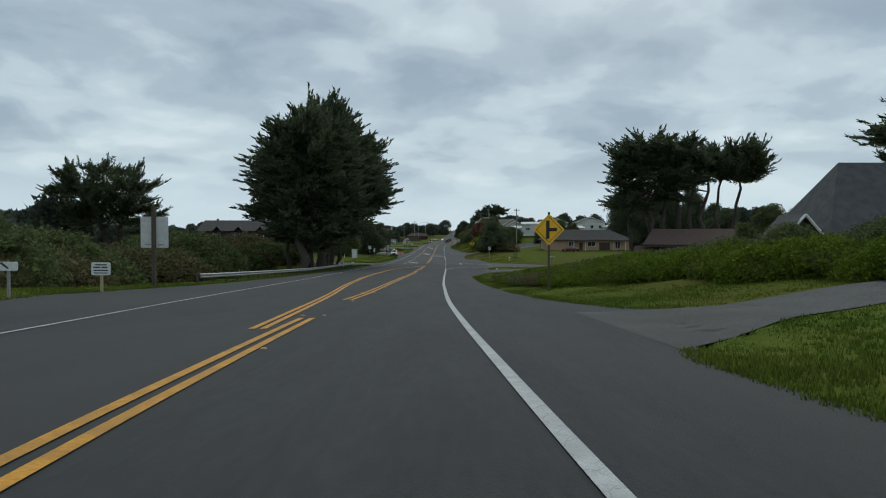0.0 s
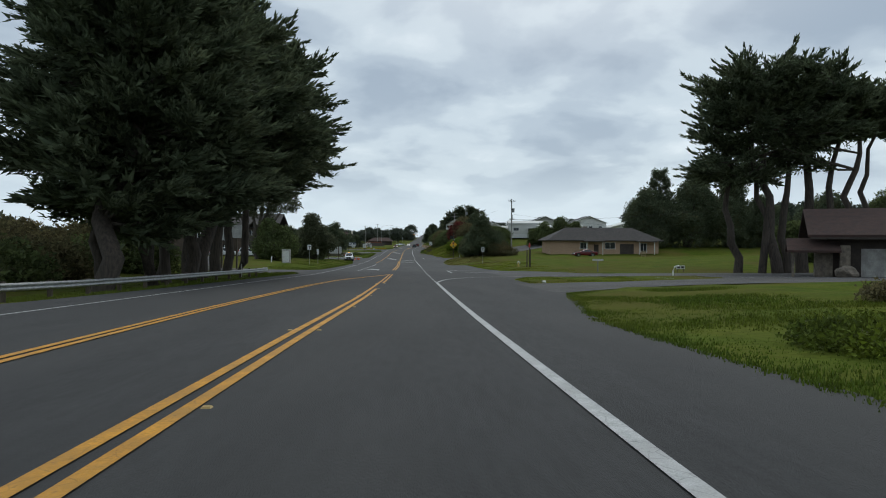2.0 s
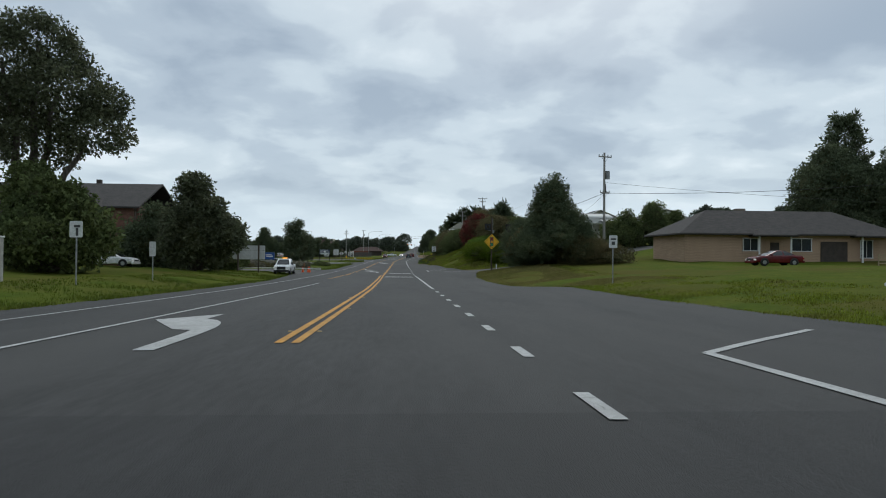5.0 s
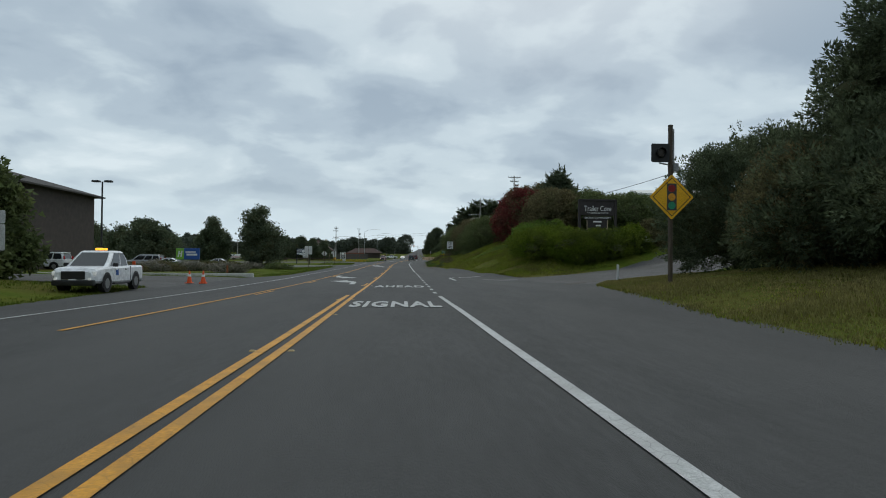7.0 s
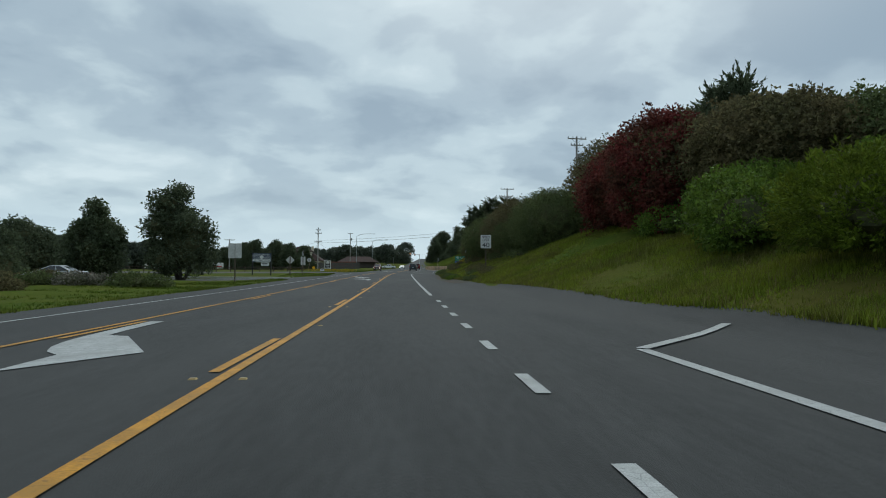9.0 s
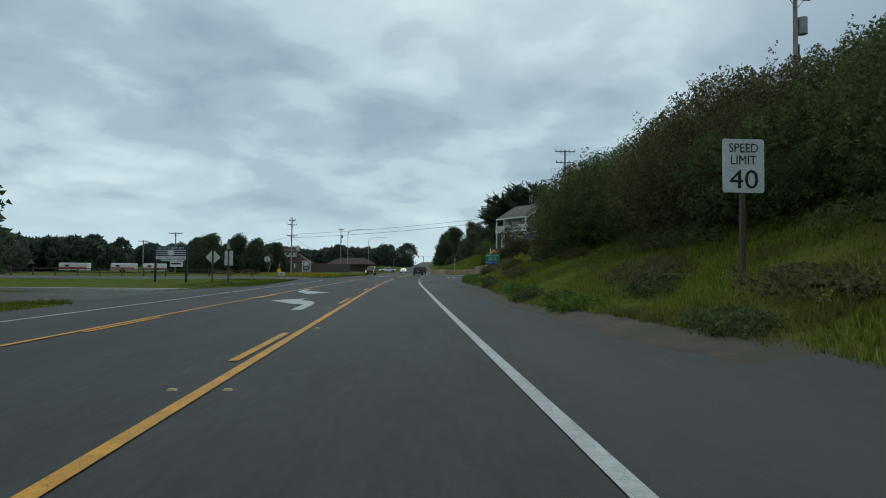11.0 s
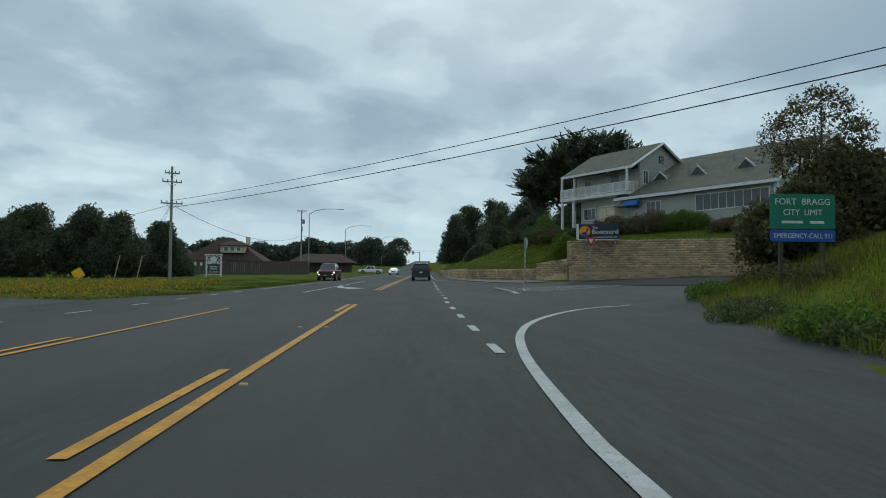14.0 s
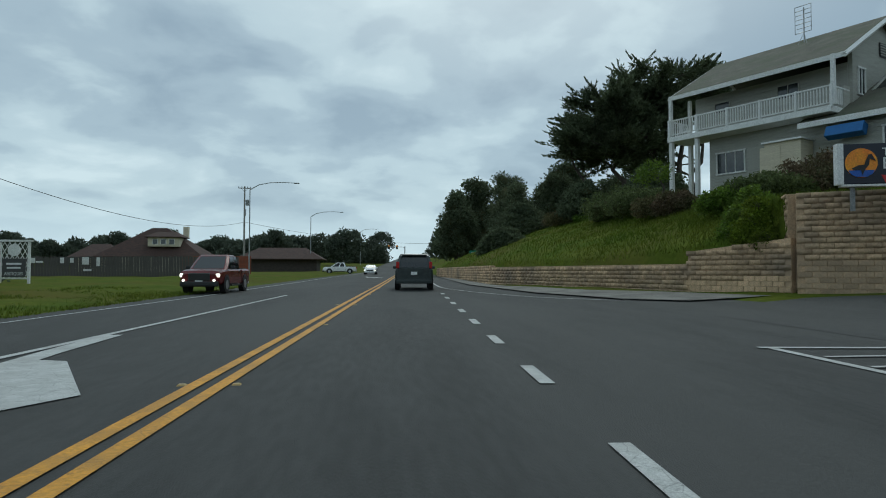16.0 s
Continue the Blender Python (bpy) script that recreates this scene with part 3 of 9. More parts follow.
stripe("edge_line_corner", [(330, 1.44), (333.5, 1.63), (336.5, 1.95), (339, 2.39), (341.4, 3.05), (343.9, 4.10), (346.3, 5.35), (348.4, 7.00), (349, 8.20)], WIDE, WHITE_PAINT, W)
for k in range(16):
    y = 335.35 + 3.745 * k
    long_ = 0.4 if k in (6, 7) else 1.3
    stripe("dash", [(y, 1.47 if k < 5 else 1.56), (y + long_, 1.47 if k < 5 else 1.56)], WIDE, WHITE_PAINT, W)
stripe("edge_line_corner", [(425, 1.63), (410, 1.68), (400, 1.83), (394, 3.13), (389, 5.20), (386, 7.50), (384.6, 10), (384.4, 14)], 0.12, WHITE_PAINT, W)
stripe("edge_line", [(425, 1.63), (520, 1.63)], WIDE, WHITE_PAINT, W)
stripe("left_edge_line", [(-50, -6.0), (0, -7.3), (12.7, -7.95), (24, -8.85), (40, -9.65), (65, -10.4), (85, -10.7), (100, -10.3), (112, -9.5), (125, -9.5), (150, -9.3), (185, -9.3), (215, -9.3)], 0.12, WHITE_PAINT, W)
stripe("left_edge_line", [(215, -9.3), (243, -9.4), (270, -9.2), (286, -9.05), (310, -9.0), (331, -9.2), (338, -9.9)], 0.12, WHITE_PAINT, W)
for k in range(6):
    y = 340 + 4.2 * k
    stripe("dash", [(y, -9.5), (y + 1.3, -9.45)], 0.12, WHITE_PAINT, W)
stripe("left_edge_line", [(366, -9.3), (380, -9.0), (390, -8.6), (520, -8.2)], 0.12, WHITE_PAINT, W)
stripe("turn_lane_line", [(129.8, -6.3), (150, -6.2), (171, -6.05)], 0.13, WHITE_PAINT, W)
stripe("turn_lane_line", [(361, -5.85), (372, -5.65), (391, -5.3)], 0.15, WHITE_PAINT, W)


def double(points, apart=0.29):
    for o in (-apart / 2, apart / 2):
        stripe("centre_line", [(y, d + o) for y, d in points], 0.15, YELLOW_PAINT, Y)


double([(-50, -1.47), (-20, -2.07), (0, -2.47), (6, -2.57), (17, -2.59)])
double([(14, -3.17), (24, -3.52), (32, -3.92), (41, -4.62), (50, -5.17), (60, -5.67), (72, -6.02), (85, -5.97), (95, -5.57), (102, -4.62), (108, -3.27), (114.6, -1.92)], 0.24)
stripe("centre_line", [(26, -2.665), (32, -2.435), (44, -2.315), (60, -2.215), (75, -1.995), (95, -1.965), (115, -1.965)], 0.15, YELLOW_PAINT, Y)
stripe("centre_line", [(26, -2.375), (32, -2.145), (44, -2.025), (60, -1.925), (75, -1.705), (83.5, -1.69)], 0.15, YELLOW_PAINT, Y)
stripe("centre_line", [(92, -1.675), (103, -1.675), (115, -1.675)], 0.15, YELLOW_PAINT, Y)
double([(133, -1.97), (160, -1.87), (180, -1.97), (196, -2.17)])
stripe("centre_line", [(196, -2.04), (215, -2.12), (245, -2.12), (275, -2.07), (310, -2.02), (349.3, -1.95)], 0.15, YELLOW_PAINT, Y)
for k in range(10):
    y = 193.0 + 15.2 * k
    stripe("centre_dash", [(y, -2.34), (y + 4.0, -2.31)], 0.14, YELLOW_PAINT, Y)
stripe("centre_dash", [(345.4, -2.22), (349.3, -2.19)], 0.14, YELLOW_PAINT, Y)
stripe("left_centre_line", [(182, -6.6), (203, -6.5), (235, -6.5), (282, -6.4), (315, -6.1), (347, -5.8)], 0.13, YELLOW_PAINT, Y)
for k in range(10):
    y = 197 + 15.2 * k
    stripe("left_centre_dash", [(y, -6.22), (y + 4.0, -6.2)], 0.12, YELLOW_PAINT, Y)
double([(365.2, -2.17), (380, -2.07), (413, -1.87), (520, -1.87)])

stripe("gore_line", [(122.2, 4.8), (131.6, 4.78)], 0.2, WHITE_PAINT, W)
stripe("gore_line", [(131.6, 4.78), (133.4, 6.6), (135.4, 8.9)], 0.18, WHITE_PAINT, W)
stripe("gore_line", [(122.2, 4.8), (121.6, 7.5), (121, 12)], 0.08, WHITE_PAINT, W)
stripe("limit_line", [(124.8, 6.6), (124.4, 10.5)], 0.4, WHITE_PAINT, W)
stripe("gore_line", [(219.4, 4.05), (225.7, 3.98)], 0.22, WHITE_PAINT, W)
stripe("gore_line", [(225.7, 3.98), (228, 6.0), (229.6, 7.4)], 0.22, WHITE_PAINT, W, 0.03)
stripe("limit_line", [(221.8, 6.45), (220.3, 9.0)], 0.4, WHITE_PAINT, W)
stripe("gore_line", [(371.9, 5.6), (371.1, 13.9)], 0.16, WHITE_PAINT, W, 0.02)
stripe("gore_line", [(371.9, 5.8), (364.7, 6.0)], 0.16, WHITE_PAINT, W)
stripe("gore_line", [(364.7, 6.0), (368.4, 13.9)], 0.16, WHITE_PAINT, W, 0.02)
for k in range(6):
    y = 370.8 - 0.95 * k
    stripe("gore_line", [(y, 6.0), (y + 0.15 - 0.02 * k, 13.7 - 1.55 * max(0, k - 1))], 0.11, WHITE_PAINT, W, 0.02)
stripe("limit_line", [(360.8, 5.8), (364.0, 5.95)], 0.3, WHITE_PAINT, W)


def arrow(y, d, back=False):
    """A curved turn arrow, its tail at y."""
    s = -1 if back else 1
    pts = [(-0.165, 0), (0.165, 0), (0.13, 2.4), (0.06, 3.7), (-0.04, 4.5), (-0.2, 5.2), (-0.45, 5.8), (-0.8, 6.2), (-0.82, 7.85), (-1.95, 5.9), (-0.72, 3.45), (-0.76, 4.9), (-0.55, 4.55), (-0.40, 4.0), (-0.29, 3.3), (-0.22, 2.4)]
    vs = [(float(bend(y)) + d + s * a, y + s * b, float(land(float(bend(y)) + d + s * a, y + s * b)) + 0.013) for a, b in pts]
    me = bpy.data.meshes.new("turn_arrow")
    bm = bmesh.new()
    f = bm.faces.new([bm.verts.new(v) for v in vs])
    bmesh.ops.triangulate(bm, faces=[f])
    bm.normal_update()
    for q in bm.faces:
        if q.normal.z < 0:
            q.normal_flip()
    bm.to_mesh(me)
    bm.free()
    me.materials.append(WHITE_PAINT)
    return setting("turn_arrow", me, "white painted left-turn arrow on the asphalt", "road marking")


# raised reflective markers beside the centre lines
MARKER = mat("amber raised marker", (0.5, 0.34, 0.09), (0.36, 0.25, 0.09), 8, 0.35)
CENTRE_D = [(-10, -2.2), (0, -2.47), (6, -2.57), (17, -2.59), (26, -2.52), (32, -2.29), (44, -2.17), (60, -2.07), (75, -1.85), (115, -1.82), (133, -1.97), (160, -1.87), (180, -1.97), (196, -2.17), (349, -2.1), (365, -2.17), (413, -1.87)]
for k in range(56):
    y = -4 + 7.32 * k
    if 115 < y < 133 or 349 < y < 365:
        continue
    d = float(np.interp(y, [q[0] for q in CENTRE_D], [q[1] for q in CENTRE_D]))
    for o in (-0.29, 0.29) if k % 2 else (0.29,):
        x = float(bend(y)) + d + o
        s = tagged(new("road_marker"), "small amber reflective marker glued to the asphalt", "road marker", "raised markers")
        s.matrix_basis = Matrix.Translation((x, y, float(land(x, y))))
        bm = bmesh.new()
        g = bmesh.ops.create_cube(bm, size=1.0, matrix=Matrix.Translation((0, 0, 0.008)) @ Matrix.Diagonal((0.1, 0.1, 0.02, 1)))
        for v in g["verts"]:
            if v.co.z > 0:
                v.co.x *= 0.7
                v.co.y *= 0.55
        me = bpy.data.meshes.new("body")
        bm.to_mesh(me)
        bm.free()
        me.materials.append(MARKER)
        q = new("body", me)
        q.parent = s


arrow(132.0, -4.0)
arrow(210.5, -3.25)
arrow(231.3, -5.9, True)
arrow(280.3, -3.3)
arrow(300.6, -5.8, True)
arrow(374.7, -5.45, True)
arrow(438.0, -5.0, True)
for text, y, wide_, long_ in (("SIGNAL", 189.3, 2.95, 3.1), ("AHEAD", 205.8, 2.85, 2.65)):
    me = words(text, wide_, long_, WHITE_PAINT, "road_lettering", 0.032)
    ob = setting("road_lettering", me, "white painted word on the asphalt lane", "road marking")
    ob.matrix_basis = pose(float(bend(y)) - 0.22, y + long_ / 2, float(rise(y + long_ / 2)) + 0.02, math.degrees(math.atan2(float(rise(y + 3)) - float(rise(y)), 3)))


# ---- plants ----
rng = np.random.default_rng(7)


def unit(v):
    return v / (np.linalg.norm(v, axis=-1, keepdims=True) + 1e-9)


def spray_proto(n, length, leaf, spread=0.5, flat_=0.5, seed=1):
    """Triangles of one leafy twig that points along +x: verts (n, 3, 3)."""
    r = np.random.default_rng(seed)
    s = r.uniform(0.05, 1, n)
    side_ = r.normal(0, 1, (n, 2)) * np.array([1, flat_])
    w = spread * length * (0.15 + 0.85 * s * (1.15 - s) * 2.2)
    base = np.stack([s * length, side_[:, 0] * w * 0.45, side_[:, 1] * w * 0.45], 1)
    d = unit(np.stack([np.full(n, 0.9), side_[:, 0] * 0.75, side_[:, 1] * 0.75 + 0.15], 1))
    up = unit(r.normal(0, 1, (n, 3)))
    across = unit(np.cross(d, up))
    L = leaf * r.uniform(0.6, 1.3, n)[:, None]
    return np.stack([base - across * L * 0.22, base + across * L * 0.22, base + d * L], 1)


def tuft_proto(n, radius, leaf, seed=1, wide=0.42):
    """Triangles of one rounded clump of leaves."""
    r = np.random.default_rng(seed)
    dirs = unit(r.normal(0, 1, (n, 3)))
    base = dirs * radius * r.uniform(0.25, 1, (n, 1)) ** 0.5
    d = unit(dirs + r.normal(0, 0.7, (n, 3)))
    across = unit(np.cross(d, r.normal(0, 1, (n, 3))))
    L = leaf * r.uniform(0.6, 1.3, n)[:, None]
    return np.stack([base - across * L * wide, base + across * L * wide, base + d * L], 1)


def strew(protos, pos, dirs, scale, r):
    """Copies of the protos at places, turned to directions, as verts and triangles."""
    out = []
    which = r.integers(0, len(protos), len(pos))
    for k, p in enumerate(protos):
        m = which == k
        if not m.any():
            continue
        f = unit(dirs[m])
        ref = unit(r.normal(0, 0.35, f.shape) + np.array([0, 0, 1.0]))
        s = unit(np.cross(ref, f))
        u = np.cross(f, s)
        R = np.stack([f, s, u], 2)
        v = np.einsum("nij,tkj->ntki", R, p) * scale[m][:, None, None, None] + pos[m][:, None, None, :]
        out.append(v.reshape(-1, 3))
    v = np.concatenate(out)
    return v, np.arange(len(v)).reshape(-1, 3)


def core_blob(lobes, n=2, shrink=0.8):
    """Dark twiggy insides: one bumpy ball for each lobe."""
    bm = bmesh.new()
    for c, rad in lobes:
        g = bmesh.ops.create_icosphere(bm, subdivisions=n, radius=1.0)
        for v in g["verts"]:
            q = v.co.copy()
            k = shrink * (1 + 0.35 * noise.noise(q * 1.7 + Vector(c)))
            v.co = Vector((c[0] + q.x * rad[0] * k, c[1] + q.y * rad[1] * k, c[2] + q.z * rad[2] * k))
    return bm


def on_lobes(lobes, n, r, inner=0.65, lowest=-0.85):
    """Places and outward directions over the outside of a union of ellipsoids."""
    vol = np.array([a[1][0] * a[1][1] + a[1][0] * a[1][2] + a[1][1] * a[1][2] for a in lobes])
    k = r.choice(len(lobes), n * 2, p=vol / vol.sum())
    c, rad = np.array([a[0] for a in lobes])[k], np.array([a[1] for a in lobes])[k]
    d = unit(r.normal(0, 1, (n * 2, 3)))
    d = d[:, :] * np.where(d[:, 2:3] < lowest, -1, 1)
    out = r.uniform(inner, 1.05, (n * 2, 1)) * np.where(r.random((n * 2, 1)) < 0.10, r.uniform(1.02, 1.16, (n * 2, 1)), 1.0)
    p = c + d * rad * out
    keep = np.ones(n * 2, bool)
    for j, (cc, rr) in enumerate(lobes):
        keep &= (k == j) | (np.sum(((p - np.array(cc)) / np.array(rr)) ** 2, 1) > 0.55)
    keep &= p[:, 2] > 0.02
    p, d = p[keep][:n], unit((d / rad)[keep][:n])
    return p, d


SPRAY = [spray_proto(26, 1.45, 0.36, 0.26, 0.45, s) for s in (1, 2, 3)]


def plume_proto(n, length, leaf, wide, seed):
    """A long feathery branch end along +x that tapers to a point, with side sprigs that lean forward."""
    r = np.random.default_rng(seed)
    s = r.uniform(0, 1, n) ** 0.8
    w = wide * (1 - s) ** 0.75 + 0.03
    a = r.uniform(0, 2 * np.pi, n)
    q = r.uniform(0, 1, n) ** 0.6
    base = np.stack([s * length, np.cos(a) * w * q, np.sin(a) * w * q * 0.55 + 0.10 * length * s * s], 1)
    d = unit(np.stack([np.full(n, 1.0), np.cos(a) * 0.6 * q, np.sin(a) * 0.5 * q + 0.35], 1))
    across = unit(np.cross(d, r.normal(0, 1, (n, 3))))
    L = leaf * r.uniform(0.6, 1.35, n)[:, None]
    return np.stack([base - across * L * 0.2, base + across * L * 0.2, base + d * L], 1)


PLUME = [plume_proto(58, 3.1, 0.42, 0.25, s) for s in (31, 32, 33, 34)]
NEEDLE = [spray_proto(30, 1.0, 0.26, 0.6, 0.8, s) for s in (4, 5)]
TUFT = [tuft_proto(18, 0.55, 0.27, s) for s in (6, 7, 8, 11)]
FINE = [tuft_proto(20, 0.5, 0.21, s) for s in (9, 10, 12)]
FAR = [tuft_proto(9, 0.55, 0.5, s) for s in (13, 14, 15)]


def limb(a, b, sag, r, k=6):
    t = np.linspace(0, 1, k)[:, None]
    a, b = np.array(a), np.array(b)
    p = a + (b - a) * t
    p[:, 2] += sag * (t[:, 0] * (1 - t[:, 0])) * 4
    p[1:-1] += r.normal(0, 0.02 * np.linalg.norm(b - a), (k - 2, 3))
    return p


def cypress(name, at, label, trunks, tips, foliage=CYPRESS, bark=BARK, density=1.0, group="", seed=1, size=1.0, plumes=2, fan=1.0, lift=0.0, grow=1.0):
    """Tall tree: trunks as (foot x, foot y, top x, top y, top z, radius); tips as (count, centre, radii, up)."""
    r = np.random.default_rng(seed)
    ob = thing(name, at, label, "tree", group)
    wood, pos, dirs, scl = [], [], [], []
    lines, tip_p, tip_d, tip_s = [], [], [], []
    for fx, fy, tx, ty, tz, rad in trunks:
        p = limb((fx, fy, -0.6), (tx, ty, tz), 0, r, 9)
        p[1:-1, :2] += r.normal(0, min(0.25, 0.3 * rad), (7, 2))
        wood.append(tube(p, np.linspace(rad * 1.15, rad * 0.25, 9), 9))
        lines.append(p)
    for count, c, rad, up in tips:
        c, rad = np.array(c, float), np.array(rad, float)
        d = unit(r.normal(0, 1, (count, 3)))
        ends = c + d * rad * r.uniform(0.72, 1.08, (count, 1))
        for e, dd in zip(ends, d):
            if e[2] < 1.5:
                continue
            ln = lines[r.integers(len(lines))]
            best = min(lines, key=lambda q: np.min(np.linalg.norm(q[:, :2] - e[:2], axis=1))) if r.random() < 0.7 else ln
            zz = e[2] - r.uniform(0.1, 0.45) * np.linalg.norm(e[:2] - best[-1, :2]) - up * 1.2
            j = int(np.clip(np.searchsorted(best[:, 2], zz), 1, len(best) - 1))
            q = limb(best[j], e, r.uniform(-0.6, 0.5), r, 6)
            wood.append(tube(q, np.linspace(0.13, 0.03, 6) * size, 5))
            L = np.linalg.norm(e - best[j])
            m = max(4, int(density * (5 + L * 2.2)))
            t = 1 - r.uniform(0, 1, m) ** 1.6 * 0.85
            i0 = np.clip((t * 5).astype(int), 0, 4)
            a = (t * 5 - i0)[:, None]
            pp = q[i0] * (1 - a) + q[i0 + 1] * a
            pos.append(pp + r.normal(0, 0.28 * size, (m, 3)))
            dirs.append(unit(unit(e - best[j]) * np.array([1, 1, 0.6]) + r.normal(0, 0.4, (m, 3)) * np.array([1, 1, 0.5]) + np.array([0, 0, up * 0.5])))
            scl.append(r.uniform(0.8, 1.9, m) * (0.75 + 0.5 * (1 - t)) * size)
            # a fan of long sprays, level at the sides and steeper towards the top
            away = e[:2] - (0.6 * best[j, :2] + 0.4 * c[:2])
            heading = math.atan2(away[1], away[0])
            steep = 0.04 + 1.15 * max(dd[2], 0.0) ** 1.5 * fan + lift - 0.12 * max(-dd[2], 0.0)
            for k in range(plumes):
                a, el = heading + r.normal(0, 0.42), steep + r.normal(0, 0.11)
                g = np.array([math.cos(a) * math.cos(el), math.sin(a) * math.cos(el), math.sin(el)])
                tip_p.append(e - g * r.uniform(0.2, 2.3) * size + r.normal(0, 1, 3) * np.array([0.35, 0.35, 0.14]) * size)
                tip_d.append(g)
                tip_s.append(size * r.uniform(0.75, 1.25))
    v, f = join(wood)
    part("trunk", mesh_from("trunk", v, f, bark, True), None, ob)
    v, f = strew(SPRAY, np.concatenate(pos), np.concatenate(dirs), np.concatenate(scl), r)
    if plumes:
        v2, f2 = strew(PLUME, np.array(tip_p), np.array(tip_d), np.array(tip_s), r)
        f = np.concatenate([f, f2 + len(v)])
        v = np.concatenate([v, v2])
    part("crown", mesh_from("crown", v, f, foliage), None, ob)
    ob.scale = (grow, grow, grow)
    return ob


def lobed(name, at, label, category, lobes, n, scale, leaf=TUFT, foliage=SHRUB, trunk=None, group="", seed=1, core=0.62, bark=BARK):
    """A shrub or a broad tree: leaf clumps over lobes (centre, radii), with dark insides."""
    r = np.random.default_rng(seed)
    ob = thing(name, at, label, category, group)
    if trunk:
        w = []
        for c, rad in lobes[: trunk[2] if len(trunk) > 2 else 6]:
            q = limb((r.normal(0, 0.15), r.normal(0, 0.15), -0.4), (c[0] * 0.9, c[1] * 0.9, c[2]), r.uniform(0, 0.6), r, 7)
            w.append(tube(q, np.linspace(trunk[0], trunk[1], 7), 7))
        v, f = join(w)
        part("trunk", mesh_from("trunk", v, f, bark, True), None, ob)
    if core:
        tagged(part("inner_growth", core_blob(lobes, 2, core), CORE, ob), kind="stuff")
    p, d = on_lobes(lobes, n, r)
    d = unit(d + r.normal(0, 0.5, d.shape) + np.array([0, 0, 0.3]))
    v, f = strew(leaf, p, d, scale * r.uniform(0.6, 1.4, len(p)), r)
    part("crown" if trunk else "leaves", mesh_from("leaves", v, f, foliage), None, ob)
    return ob


def conifer(name, at, label, h, w, foliage=PINE, n=900, seed=1, group="", start=0.12):
    r = np.random.default_rng(seed)
    ob = thing(name, at, label, "tree", group)
    part("trunk", mesh_from("trunk", *tube([(0, 0, -0.5), (0.1, 0, h * 0.5), (0, 0.05, h * 0.98)], [0.028 * h, 0.018 * h, 0.03], 8), BARK, True), None, ob)
    z = r.uniform(start, 1, n) ** 0.85
    z = np.maximum(z, start)
    prof_ = (1 - z) ** 1.1 * np.minimum(1, (z - start) * 5 + 0.55) * (0.78 + 0.3 * np.sin(z * 31 + 1))
    a = r.uniform(0, 2 * np.pi, n)
    rad = w * (prof_ * r.uniform(0.35, 1.08, n) + 0.03)
    p = np.stack([np.cos(a) * rad, np.sin(a) * rad, z * h + 0.1 * rad], 1)
    d = unit(np.stack([np.cos(a), np.sin(a), r.uniform(0.2, 0.9, n)], 1))
    v, f = strew(NEEDLE, p, d, h * 0.085 * r.uniform(0.6, 1.3, n), r)
    part("crown", mesh_from("crown", v, f, foliage), None, ob)
    bm = core_blob([((0, 0, h * (start + 0.02 + 0.1 * k)), (w * 0.34 * (1 - 0.13 * k),) * 2 + (h * 0.10,)) for k in range(7)], 2, 0.85)
    tagged(part("inner_growth", bm, CORE, ob), kind="stuff")
    return ob


def hedge_lobes(length, wide, high, n, r, along=(0, 1)):
    out = []
    for k in range(n):
        s = (k + 0.5) / n - 0.5
        h = high * r.uniform(0.75, 1.05)
        out.append(((along[0] * s * length + r.normal(0, wide * 0.12), along[1] * s * length + r.normal(0, 0.3), h * 0.48), (wide * 0.55 * r.uniform(0.85, 1.15) + abs(along[0]) * length / n * 0.35, wide * 0.4 + abs(along[1]) * length / n * 0.75, h * 0.55)))
    return out


def grass_strip(name, label, edge, reach, y0, y1, n, tall, material, side_sign, seed, power=1.6):
    """Blades beside a road edge, thickest near it."""
    r = np.random.default_rng(seed)
    y = r.uniform(y0, y1, n)
    e = np.interp(y, [q[0] for q in edge], [q[1] for q in edge])
    d = e + side_sign * (reach * r.uniform(0, 1, n) ** power - 0.12)
    x = bend(y) + d
    clear_ = np.ones(n, bool)
    for _, dx0, dx1, lo, hi, _, _ in DRIVES:
        a0 = np.interp(x, [p[0] for p in lo], [p[1] for p in lo])
        b0 = np.interp(x, [p[0] for p in hi], [p[1] for p in hi])
        clear_ &= ~((x > dx0) & (x < dx1) & (y > a0 - 0.1) & (y < b0 + 0.1))
    z = land(x, y)
    thick = np.array([noise.noise((a * 0.35, b * 0.35, 0.5)) for a, b in zip(x, y)])
    ok = (thick > r.uniform(-1.1, 0.5, n)) & clear_
    x, y, z, thick = x[ok], y[ok], z[ok], thick[ok]
    m = len(x)
    a = r.uniform(0, 2 * np.pi, (m, 5))
    h = tall * (0.7 + 0.7 * thick[:, None]) * r.uniform(0.45, 1.2, (m, 5))
    lean = h * r.uniform(0.15, 0.75, (m, 5))
    off = r.normal(0, 0.07, (m, 5, 2))
    bx, by = x[:, None] + off[..., 0], y[:, None] + off[..., 1]
    w = 0.012 + 0.012 * r.random((m, 5))
    px_, py_ = -np.sin(a) * w, np.cos(a) * w
    b0 = np.stack([bx - px_, by - py_, np.broadcast_to(z[:, None] - 0.03, bx.shape)], -1)
    b1 = np.stack([bx + px_, by + py_, np.broadcast_to(z[:, None] - 0.03, bx.shape)], -1)
    tp = np.stack([bx + np.cos(a) * lean, by + np.sin(a) * lean, z[:, None] + h], -1)
    v = np.stack([b0, b1, tp], 2).reshape(-1, 3)
    me = mesh_from(name, v, np.arange(len(v)).reshape(-1, 3), material)
    return tagged(new(name, me), label, "grass", kind="stuff")


